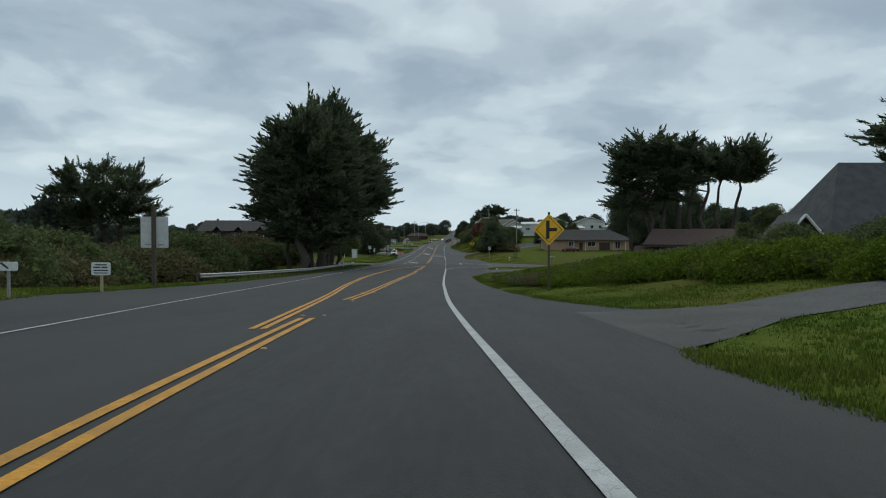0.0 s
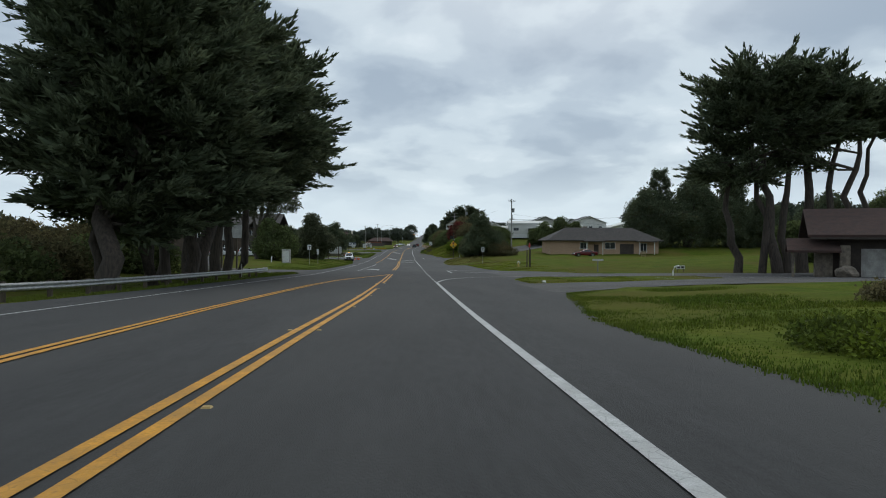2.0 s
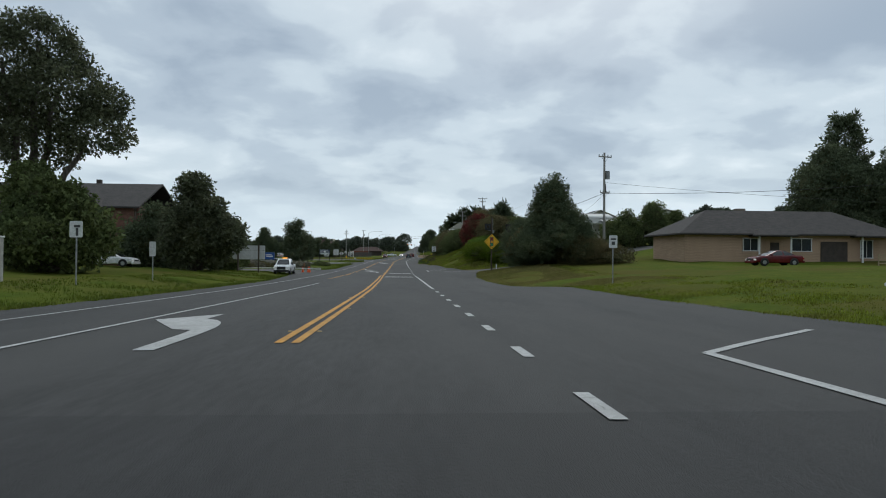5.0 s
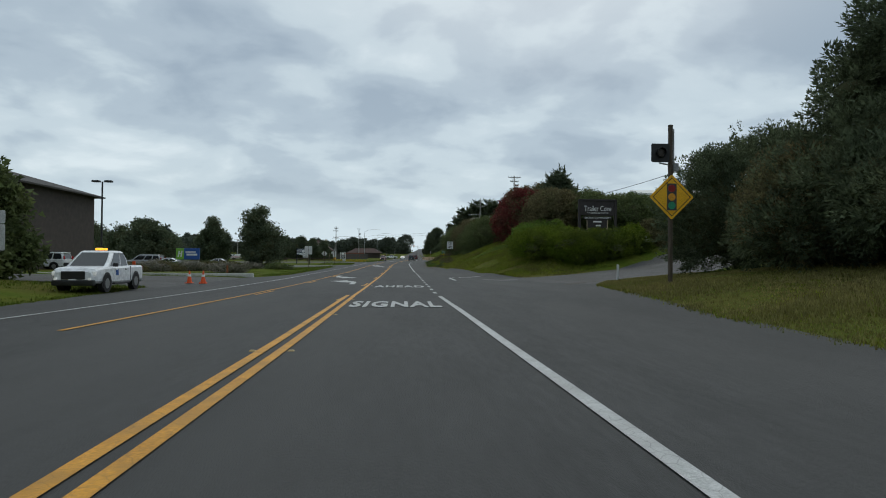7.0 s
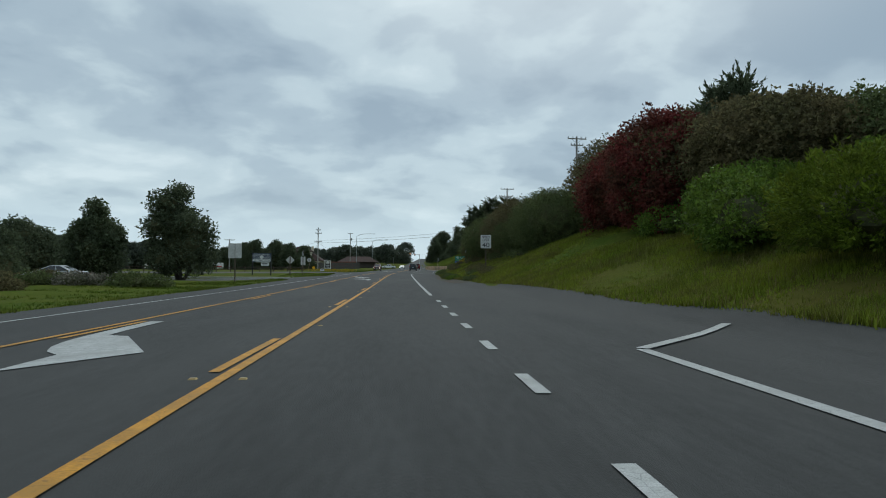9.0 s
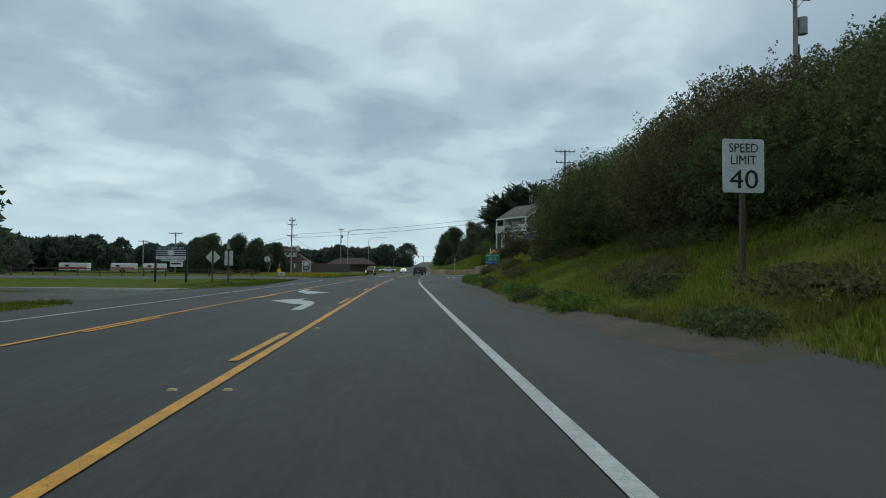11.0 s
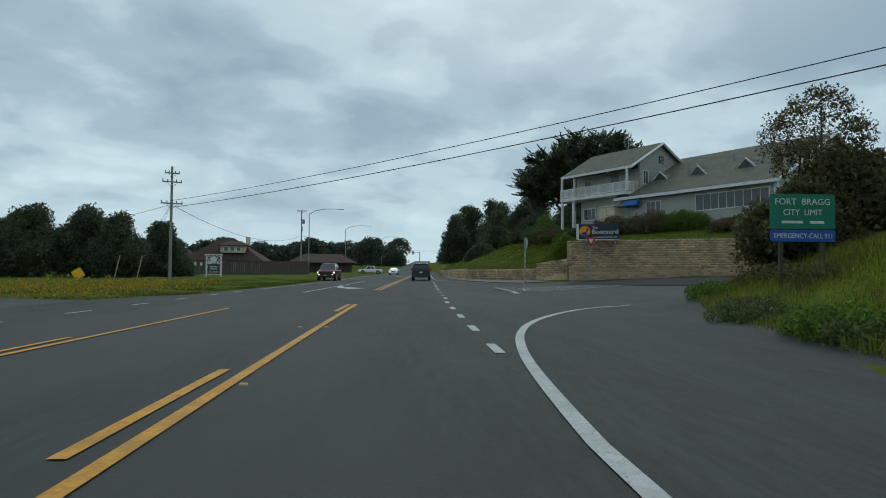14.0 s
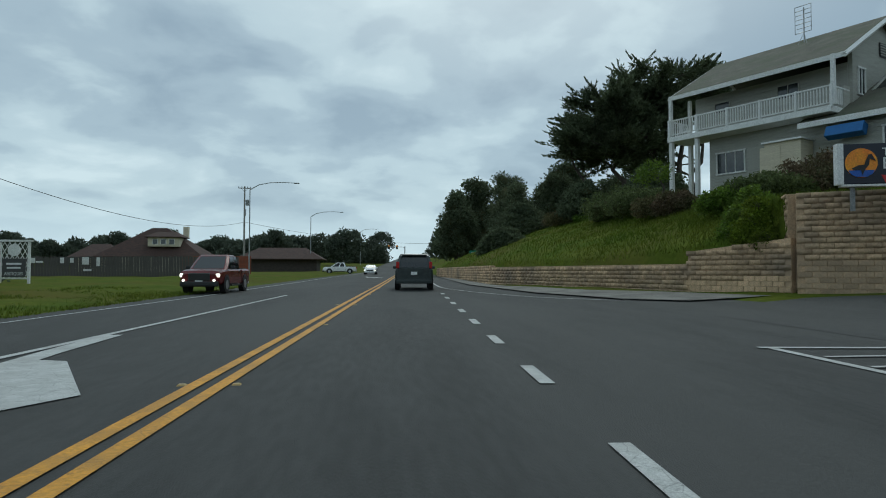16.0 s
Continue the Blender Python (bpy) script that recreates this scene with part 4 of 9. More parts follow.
def clump_lobes(w, h, n, seed, floor=0.0):
    """A ragged crown that reaches down to the floor: lobes of many sizes, the small ones high and outside."""
    r = np.random.default_rng(seed)
    out = [((0, 0, floor + (h - floor) * 0.36), (w * 0.78, w * 0.7, (h - floor) * 0.40))]
    for k in range(n):
        a, q = r.uniform(0, 2 * np.pi), r.uniform(0.15, 1.0)
        z = floor + (h - floor) * (0.15 + 0.72 * (1 - q ** 1.4) + r.uniform(-0.12, 0.12))
        s = r.uniform(0.22, 0.42)
        z = min(z, h - s * w * 0.8)
        out.append(((np.cos(a) * q * w * 0.8, np.sin(a) * q * w * 0.7, z), (w * s, w * s, w * s * r.uniform(0.7, 1.15))))
    top_s = w * 0.24
    out.append(((r.normal(0, w * 0.15), 0, h - top_s), (top_s * 1.2, top_s * 1.2, top_s)))
    return out


# ---- trees and shrubs ----
def T(x, y, up=0.0):
    return (x, y, float(land(x, y)) + up)


# the great cypress group beside the guardrail
for x, y, trunks, reach, low, high, top_z, lab, seed in (
        (-17.6, 92, [(0.1, -6, 0.5, -1, 19, 0.55), (-0.4, 3.5, -1, 2, 21, 0.5), (-2.6, 0.5, -3, 0, 15, 0.32)], 7.2, 3.6, 4.2, 22.6, "great dark Monterey cypress with a pale trunk behind the guardrail", 3),
        (-17.8, 103, [(-0.5, -4, 0, -2, 20, 0.35), (-0.6, 1, 0, 0, 25, 0.55), (-3.4, 2, -4, 1, 19, 0.38)], 8.6, 7.0, 4.0, 26.0, "tallest of the great dark Monterey cypresses behind the guardrail", 4),
        (-17.8, 115, [(-0.7, -7, 1, -4, 22, 0.6), (-0.9, -2, -1, -1, 25, 0.5), (-0.7, 0.5, 2.5, 0, 22, 0.42), (-0.5, 3, 1.5, 3, 20, 0.4), (-3.4, -3, -5, -2, 19, 0.35), (-2.8, 5, -4, 6, 17, 0.34)], 9.0, 8.3, 3.4, 25.4, "great dark Monterey cypress with many trunks by the guardrail's end", 5)):
    mid_z = 0.5 * (low + top_z)
    cypress("cypress_tree", T(x, y), lab, trunks,
            [(95, (0.4, 0, low + 4.6), (reach, reach, high + 1.0), 0.0), (85, (0, 0, mid_z), (reach * 0.93, reach * 0.93, 5.6), 0.15), (70, (0, 0, top_z - 5.4), (reach * 0.62, reach * 0.62, 4.6), 0.5), (26, (0, 0, mid_z), (reach * 0.5, reach * 0.5, 7), 0.2)],
            density=1.35, seed=seed, size=1.1, plumes=6, group="cypresses behind the guardrail")
cypress("cypress_tree", T(43, 117), "wind-shaped Monterey cypress with flat layered crown and bare trunks",
        [(-3, 0, -6, 0, 16, 0.5), (-4.4, 0.5, -5, 0, 15, 0.35), (-1.6, 1, -2, 1, 17, 0.4), (1.6, 0, 2, 0, 17, 0.4), (0, 1, 0, 1, 18, 0.55), (3, -1, 5, 0, 16, 0.45), (-6, 2, -8, 2, 13, 0.4)],
        [(62, (-3.4, 1, 17.6), (7.0, 5.6, 2.2), 0.1), (50, (-3.6, 1, 13.8), (7.6, 5.6, 2.2), 0.0), (32, (3, 1, 17.2), (4.8, 5, 2.2), 0.1), (26, (-7, 1, 10.2), (3.4, 4, 1.8), -0.1)], density=1.0, seed=5, size=0.9, plumes=5, lift=0.10, fan=0.5, grow=1.12)
cypress("cypress_tree", T(53.4, 119.5), "slender leaning Monterey cypress with a flat spreading crown",
        [(0, 0, 2, 0, 15, 0.4), (-3.5, 0, -1, 0, 16, 0.35)], [(60, (1.0, 0, 15.4), (5.0, 4.4, 2.6), 0.3)], seed=6, size=0.9, plumes=5, lift=0.34, fan=0.7, grow=1.17)
cypress("cypress_tree", T(52, 62), "dark cypress standing behind the steep-roofed house",
        [(0, 0, 0, 0, 14, 0.45), (-3, 1, -4, 1, 12, 0.35)], [(70, (-1, 0, 12.5), (8, 6, 4), 0.3)], seed=8)
cypress("pine_tree", T(-56, 111), "dark spreading pine above the roadside thicket",
        [(0, 0, 0, 0, 16, 0.5), (1, 0, 4, 0, 13, 0.35), (-1, 0, -4, 1, 12, 0.35)], [(90, (0, 0, 13), (8.5, 7, 5), 0.5), (30, (2, 0, 9), (7.5, 6, 3), 0.2)], foliage=PINE, seed=9, size=0.72, density=1.7, plumes=3, lift=0.35)
cypress("cypress_tree", (31.5, 432, 0.4), "broad Monterey cypress with arching limbs behind the restaurant",
        [(-2, 0, -5, 0, 13, 0.4), (0, 0, 0, 0, 19, 0.45), (2, 0, 4, 0, 17, 0.4), (3.5, 1, 7, 1, 15, 0.35), (-3.5, 1, -9, 1, 9, 0.3)],
        [(60, (-4.5, 0, 10.6), (6.6, 5.5, 2.4), 0.1), (60, (-2.5, 0, 14.0), (7.0, 5.5, 2.2), 0.1), (46, (1.5, 0, 17.2), (5.6, 5, 2.0), 0.2), (30, (7, 0, 15.6), (4.4, 4, 2.2), 0.2)], seed=12, size=0.75, density=1.5, plumes=5, lift=0.08, fan=0.5)
# broad tree by the motel and others on the left
lobed("eucalyptus_tree", T(-28, 172), "tall grey-green eucalyptus beside the motel", "tree",
      [((-1.8, 0, 15.6), (3.6, 4, 2.6)), ((2.8, 0, 13.2), (3.2, 4, 2.4)), ((-5.0, 0, 10.6), (2.8, 3.5, 2.0)), ((5.2, 0, 10.2), (2.4, 3, 1.9)), ((0.4, 1, 9.6), (3.0, 4, 2.1)), ((1, 0, 16.9), (2.4, 3, 2.0)), ((-3.2, 0, 13.4), (2.8, 3, 1.9)), ((-0.5, 0, 12.4), (2.4, 3, 1.7)), ((-5.6, 0, 13.0), (1.6, 2, 1.2)), ((5.9, 0, 12.6), (1.5, 2, 1.1)), ((2.6, 0, 15.6), (1.9, 2, 1.4))],
      2600, 0.8, TUFT, EUCA, (0.42, 0.12), seed=14, core=0.0, bark=PALE_BARK)
lobed("shrubby_tree", T(-24, 168), "dark bushy tree below the eucalyptus", "tree", clump_lobes(5.0, 7.4, 9, 15), 1500, 0.9, TUFT, SHRUB, (0.25, 0.1), seed=15)
lobed("shrubby_tree", T(-20, 187), "olive bushy tree by the lawn's end", "tree", clump_lobes(4.4, 9.2, 9, 16), 1300, 0.95, TUFT, EUCA, (0.25, 0.1), seed=16)
# right of the crossing
for k, (x, y, w, h, lab) in enumerate(((59.5, 209, 7.6, 14.5, "dense dark evergreen behind the ranch house"), (68, 205, 8.5, 17.0, "large dense dark evergreen with a rounded crown"), (77, 204, 8.5, 16.0, "large dense dark evergreen with a rounded crown"), (85, 203, 7.0, 12.5, "lower dense dark evergreen at the lawn's end"))):
    lobed("dark_tree", T(x, y, -0.3), lab, "tree", clump_lobes(w, h, 16, 617 + k), 2600, 1.0, TUFT, CYPRESS, (0.5, 0.2), "evergreens by the ranch house", 617 + k)
for x, y, h, w, n in ((63.5, 212, 18.0, 7.2, 620), (73.0, 211, 20.0, 5.6, 560), (81, 212, 18.5, 4.4, 420)):
    conifer("conifer", T(x, y), "tall dark conifer behind the rounded evergreens", h, w, CYPRESS, n, int(x))
for x, y, w, h in ((37, 229, 4.2, 6.4), (42, 230, 4.6, 7.4), (46.5, 232, 4.0, 6.0)):
    lobed("dark_tree", T(x, y, -0.2), "dark bushy evergreen on the rise beyond the drive", "tree", clump_lobes(w, h, 9, int(x)), 900, 0.9, TUFT, SHRUB, (0.2, 0.1), "evergreens beyond the drive", int(x))
r_p = np.random.default_rng(210)
PINE_LOBES = [((0, 0, 5.0), (1.5, 1.5, 3.0)), ((0, 0, 2.6), (2.6, 2.4, 1.8))]
for z, ring, n, q in ((1.6, 3.5, 9, 1.45), (2.9, 3.0, 8, 1.35), (4.2, 2.1, 7, 1.2), (5.4, 1.75, 6, 1.1), (6.6, 1.25, 5, 0.95), (7.7, 0.8, 4, 0.8), (8.7, 0.3, 2, 0.62)):
    for k in range(n):
        a = 6.283 * k / n + r_p.uniform(-0.4, 0.4)
        g = ring * r_p.uniform(0.78, 1.15)
        w = q * r_p.uniform(0.75, 1.15)
        PINE_LOBES.append(((math.cos(a) * g * 0.92 - (0.25 if z > 5 else 0), math.sin(a) * g, z + r_p.uniform(-0.35, 0.35)), (w, w, w * 0.62)))
lobed("pine_tree", T(15.6, 188, -0.4), "dense dark green pine with ragged tiers beside the warning sign", "tree", PINE_LOBES, 7600, 0.5, NEEDLE, PINE, (0.16, 0.05, 8), seed=21, core=0.62)
lobed("hedge", T(19, 190), "olive-brown hedge under the pine", "shrub", [((0, 0, 1.3), (3, 2, 1.6)), ((-5.6, -1, 1.4), (2.2, 2, 1.8)), ((-1.2, -4.4, 0.9), (2.6, 1.8, 1.3)), ((1.4, -5.2, 0.6), (2.2, 1.6, 1.0)), ((-2.6, -0.5, 1.6), (2.4, 2, 1.9)), ((-4.4, 2, 1.8), (2, 2.4, 2.1))], 5200, 0.42, NEEDLE, SHRUB_BROWN, seed=22)
lobed("hedge", T(17, 198), "tall dark hedge beside the drive", "shrub", [((0, 0, 2.9), (3.0, 2.8, 3.2)), ((-2.8, -0.5, 2.3), (2.4, 2.2, 2.8)), ((2.6, -1, 2.6), (2.6, 3, 3.0))], 7200, 0.42, NEEDLE, PINE, seed=23)
# hedges round the mobile home park's sign
lobed("hedge", T(14.8, 232), "clipped juniper hedge below the park sign", "shrub", [((-1.8, 0, 0.9), (2.6, 2.4, 1.3)), ((1, -2.2, 0.7), (2.4, 2, 1.2)), ((3.5, -2.5, 0.8), (2.6, 2, 1.2)), ((6, -2.2, 0.9), (2.4, 2, 1.2)), ((0.5, 2, 1.2), (3, 2.2, 1.3)), ((-2.6, -1.4, 0.5), (1.3, 1.2, 0.7)), ((2.2, -3.6, 0.5), (1.4, 1.0, 0.7)), ((4.8, -3.8, 0.55), (1.2, 1.0, 0.7))], 3600, 0.45, NEEDLE, MOUND, seed=24)
for k, (x, y, h) in enumerate(((16.5, 228.6, 1.7), (19.2, 229.6, 1.8), (21.8, 230.4, 2.0), (24.2, 231.3, 2.0), (26.2, 232.4, 1.9))):
    lobed("hedge", T(x, y, -0.2), "spreading juniper hedge along the park drive", "shrub", clump_lobes(2.1, h, 10, 620 + k), 1900, 0.42, NEEDLE, (MOUND, SHRUB, MOUND, SHRUB_BROWN)[k % 4], "", "junipers along the drive", 620 + k)
lobed("shrub", T(15.8, 236.2, -0.2), "bright green climbing shrub beside the park sign", "shrub", clump_lobes(1.9, 3.3, 9, 626), 1700, 0.4, FINE, SHRUB_GREEN, seed=626)
lobed("shrub", T(13, 239), "bright green shrub beside the park sign", "shrub", [((0, 0, 1.2), (1.6, 2, 1.5)), ((0.6, 2.4, 1.8), (1.7, 2, 1.6))], 650, 0.62, FINE, SHRUB_GREEN, seed=25)
r_h = np.random.default_rng(5)
for y0, ln, d, hi, m, lab, n in ((257, 9, 16.6, 6.6, SHRUB_RED, "dark red-leaved shrub on the bank", 2600), (248.5, 9, 18, 6.1, SHRUB_BROWN, "tall olive-brown hedge on the bank", 2400), (247, 9, 21.5, 5.5, SHRUB, "tall dark hedge tree on the bank", 1500), (266, 20, 19.5, 7.5, SHRUB_BROWN, "tall olive-brown hedge on the bank", 2100), (244, 7, 26.5, 4.8, SHRUB, "tall dark hedge tree on the bank", 1300)):
    lobed("bank_hedge", T(float(bend(y0)) + d, y0, -0.3), lab, "shrub", hedge_lobes(ln, 6.5, hi, 5, r_h), int(n * 2.6), 0.56, TUFT, m, seed=int(y0 + d))
cypress("cedar_tree", T(20.6, 254, -1.3), "dark feathery cedar rising above the bank hedges", [(0, 0, 0.2, 0, 9.0, 0.22)],
        [(40, (0, 0, 7.6), (1.6, 1.6, 1.6), 0.4), (50, (0, 0, 5.6), (2.8, 2.8, 1.8), 0.1), (40, (0, 0, 3.6), (3.2, 3.2, 1.6), 0.0)], seed=27, size=0.5, density=1.6, plumes=4, lift=0.25)
lobed("bank_hedge", T(15.4, 250.5, -0.3), "dark red-leaved shrub on the bank", "shrub", clump_lobes(2.4, 5.4, 9, 255), 1500, 0.62, TUFT, SHRUB_RED, seed=255)
lobed("shrub", T(16.0, 246), "bright green climbing shrub on the bank", "shrub", [((0, -3, 1), (2.4, 3, 1.6)), ((0.8, 1, 1.4), (2.4, 3, 1.7)), ((-1, 4, 0.4), (2, 2.6, 1.1))], 2400, 0.48, FINE, SHRUB_GREEN, seed=31)
for k, (y0, d, hi) in enumerate(((276, 13.8, 4.4), (284, 13.4, 4.7), (291.5, 12.9, 5.2), (299.5, 12.4, 4.9))):
    lobed("bank_hedge", T(d, y0, -1.5), "dense dark twiggy hedge along the top of the bank", "shrub", hedge_lobes(10, 7, hi + 1.2, 4, r_h), 9500, 0.38, FINE, SHRUB_BROWN if k % 2 else SHRUB, seed=40 + k)
for k, (x, y, h, m) in enumerate(((19.4, 340.5, 3.5, SHRUB_BROWN), (20.8, 338, 3.9, SHRUB_BROWN), (24.5, 335.5, 3.7, SHRUB_BROWN), (22.6, 341, 4.0, SHRUB_BROWN), (13.2, 345.2, 2.4, SHRUB_BROWN), (15.6, 346.2, 3.3, SHRUB_BROWN), (18.2, 345.5, 2.8, SHRUB), (28, 332, 3.6, SHRUB_BROWN))):
    lobed("shrub", T(x, y, -0.2), "dark shrub on the grassy bank", "shrub", clump_lobes(2.9 if h > 3 else 2.0, h, 8, 50 + k), 1700 if h > 3 else 800, 0.68, FINE, m, seed=50 + k)
lobed("sparse_tree", T(14.3, 346.3, -0.2), "small sparse olive tree with pale limbs on the bank", "tree", [((0, 0, 4.6), (1.5, 1.4, 0.9)), ((-0.9, 0, 4.1), (1.0, 1.0, 0.7)), ((1.0, 0, 4.2), (1.1, 1.0, 0.7)), ((0.3, 0, 5.3), (1.0, 1.0, 0.6)), ((-0.4, 0.3, 3.4), (0.8, 0.8, 0.5))], 420, 0.36, FINE, SHRUB_BROWN, (0.07, 0.025), seed=59, core=0.0, bark=PALE_BARK)
# thicket left of the road at the start
r_t = np.random.default_rng(11)
for k in range(26):
    y0 = 32 + 3.6 * k + r_t.uniform(-2, 2)
    d = -r_t.uniform(24, 36) - (4 if y0 > 76 else 0)
    h = r_t.uniform(3.4, 5.6)
    lobed("thicket_shrub", T(float(bend(y0)) + d, y0, -0.3), "dense olive shrub in the roadside thicket", "shrub", [((0, 0, h * 0.45), (4, 3.6, h * 0.55)), ((2.6, -1.5, h * 0.36), (3, 3, h * 0.42)), ((-3, 1, h * 0.5), (3.4, 3, h * 0.55))], 650, 1.0, TUFT, (SHRUB, SHRUB_BROWN, SHRUB)[k % 3], "", "roadside thicket", 60 + k)
# brambles on the right mound
for k, (y0, d, h, m) in enumerate(((24, 15, 1.5, MOUND), (29, 13, 1.3, MOUND), (33, 16, 1.7, SHRUB), (38, 13.5, 1.3, MOUND), (43, 17, 1.2, SHRUB_BROWN), (27, 20, 1.7, SHRUB), (35, 22, 1.4, SHRUB_BROWN), (47, 13, 0.8, MOUND), (52, 16, 0.9, MOUND), (58, 14, 0.6, MOUND), (42, 24, 2.0, SHRUB), (50, 25, 1.3, SHRUB_BROWN), (20, 24, 2.2, SHRUB_BROWN), (60, 20, 1.0, SHRUB), (65, 17, 0.8, SHRUB_BROWN))):
    lobed("bramble", T(float(bend(y0)) + d, y0, -0.2), "tangled green bramble on the grassy mound", "shrub", [((0, 0, h * 0.4), (2.6, 2.4, h * 0.6)), ((1.8, -1.2, h * 0.3), (2.0, 2.0, h * 0.45)), ((-2.0, 0.8, h * 0.28), (2.0, 2.0, h * 0.42))], 1700, 0.42, FINE, m, "", "brambles on the mound", 100 + k)
for k, (y0, d, h) in enumerate(((42, 8.4, 0.5), (45, 9.0, 0.6), (48, 8.6, 0.5), (50, 10, 0.7), (46.5, 11, 0.8), (39, 8.6, 0.5), (36, 9.0, 0.6), (43, 10, 0.7), (33, 9.6, 0.7), (52, 10.5, 0.7), (55.5, 11.5, 0.9), (57, 9.2, 0.6), (59, 13, 0.9), (53, 12.8, 0.8), (62, 15, 0.9), (37, 10.4, 0.7), (41, 11.2, 0.8), (44, 12.5, 0.9), (39, 12.5, 1.2), (45, 14.5, 1.0), (33, 11.5, 1.0), (50, 13.5, 0.7), (60, 14, 0.6))):
    lobed("bramble", T(float(bend(y0)) + d, y0, -0.2), "tangled green bramble on the grassy mound", "shrub", [((0, 0, h * 0.4), (2.2, 2.2, h * 0.6)), ((1.5, -1.2, h * 0.3), (1.7, 1.8, h * 0.45)), ((-1.6, 0.8, h * 0.28), (1.6, 1.8, h * 0.42))], 1700, 0.33, FINE, (MOUND, SHRUB, SHRUB_BROWN, MOUND)[k % 4], "", "brambles on the mound", 520 + k)
for k, (y0, d, h, m) in enumerate(((26, 16, 1.7, SHRUB), (30, 17, 1.8, SHRUB_BROWN), (23.5, 19, 2.2, SHRUB), (21, 16.5, 1.7, MOUND), (27.5, 21, 2.2, SHRUB), (33, 20, 1.7, SHRUB_BROWN), (24.5, 13.6, 1.3, MOUND))):
    lobed("bramble", T(float(bend(y0)) + d, y0, -0.3), "tall tangled bramble heap beside the drive", "shrub", clump_lobes(2.9, h, 8, 560 + k), 2800, 0.36, FINE, m, "", "brambles on the mound", 560 + k)
for k, (x, y, h, w) in enumerate(((38.5, 79, 5.6, 3.2), (42.5, 75, 6.4, 3.4), (47.5, 81, 6.6, 3.8), (52, 77, 6.0, 3.4))):
    lobed("dark_tree", T(x, y, -0.2), "dark bushy tree between the two houses", "tree", clump_lobes(w, h, 9, 640 + k), 1500, 0.55, TUFT, (SHRUB, CYPRESS)[k % 2], (0.2, 0.08), "trees between the houses", 640 + k)
# dark trees behind the brown house
for k, (x, y, h, w) in enumerate(((56, 141, 5.5, 4.5), (64, 146, 10, 6), (72, 143, 10.5, 6), (82, 148, 11, 7), (92, 146, 11, 7))):
    lobed("dark_tree", T(x, y, -0.2), "dark evergreen behind the brown house", "tree", clump_lobes(w, h, 10, 600 + k), 1500, 0.85, TUFT, CYPRESS if k % 2 else SHRUB, (0.25, 0.1), "evergreens behind the brown house", 600 + k)
lobed("broom_bush", T(9.8, 306, -0.1), "yellow-flowering bush on the grassy bank", "shrub", clump_lobes(0.9, 1.5, 5, 610), 260, 0.45, FINE, SHRUB_GREEN, seed=610, core=0.5)
lobed("broom_bush", T(10.1, 306.6, 0.1), "yellow-flowering bush on the grassy bank", "shrub", clump_lobes(0.7, 1.4, 4, 611), 60, 0.32, FINE, MUSTARD, seed=611, core=0.0)
for k, (x, y, h, w) in enumerate(((-45.5, 408, 7.4, 4.6), (-41, 404, 8.4, 4.8), (-36.5, 406, 8.2, 4.6), (-32, 404, 7.6, 4.2), (-28.6, 409, 6.4, 3.4), (-51, 412, 6.8, 4.2))):
    lobed("dark_tree", T(x, y, -0.2), "dark rounded evergreen before the board fence", "tree", clump_lobes(w, h, 9, 230 + k), 1300, 0.8, TUFT, CYPRESS, (0.25, 0.1), "evergreens before the fence", 230 + k)
# trees before the far town
for k, (x, y, h, w) in enumerate(((-62, 262, 9, 7), (-52, 270, 8, 6), (-44, 282, 7.6, 6), (-38, 270, 7.2, 5.4), (-35, 292, 9.0, 4.2), (-27, 297, 11.8, 5.2), (-74, 258, 8, 6), (-48, 300, 7.5, 6), (-57, 290, 7.5, 6))):
    lobed("dark_tree", T(x, y), "dark ragged tree behind the lot", "tree", clump_lobes(w, h, 9, 130 + k), 1100, 0.95, TUFT, CYPRESS if k % 2 else PINE, (0.25, 0.1), "trees behind the lot", 130 + k)
for k, (x, y, z, h, w) in enumerate(((12, 450, -1.6, 9.2, 3.4), (15.5, 456, -0.5, 10.5, 3.8), (19, 449, 0.6, 8, 4), (23, 441, 1.8, 7, 4.2), (17.5, 436, 0.0, 4.4, 3.6), (21.5, 425, 1.4, 4.0, 3.2), (26, 420, 2.2, 4.0, 3.4), (14, 470, -1.5, 11, 4.5), (22, 468, 1.0, 12, 5.5), (26, 446, 2.8, 8.5, 4.5), (14, 428, -1.6, 2.6, 2.6), (36, 452, 3.5, 9, 5))):
    lobed("dark_tree", (x, y, z), "dark evergreen on the slope behind the restaurant", "tree", clump_lobes(w, h, 8, 150 + k), 1000, 0.85, TUFT, CYPRESS, (0.25, 0.1), "evergreens on the slope", 150 + k)


def far_woods(name, label, y0, y1, x0, x1, n, h0, h1, seed, at_least=20.0):
    r = np.random.default_rng(seed)
    lobes = []
    for _ in range(n):
        y = r.uniform(y0, y1)
        x = r.uniform(x0, x1)
        if abs(x - float(bend(y)) + 3) < at_least:
            continue
        h = r.uniform(h0, h1)
        w = r.uniform(0.35, 0.6) * h
        z = float(land(x, min(y, 600)))
        for _ in range(4):
            lobes.append(((x + r.normal(0, w * 0.5), y + r.normal(0, w * 0.4), z + h * r.uniform(0.12, 0.75)), (w * 0.7, w * 0.7, h * 0.3)))
    p, d = on_lobes([((a[0], a[1], a[2] + 100), b) for a, b in lobes], len(lobes) * 105, r)
    p[:, 2] -= 100
    v, f = strew(FAR, p, d, r.uniform(1.0, 2.2, len(p)), r)
    me = mesh_from(name, v, f, HAZED_LEAVES)
    ob = tagged(new(name, me), label, "trees", kind="stuff")
    return ob


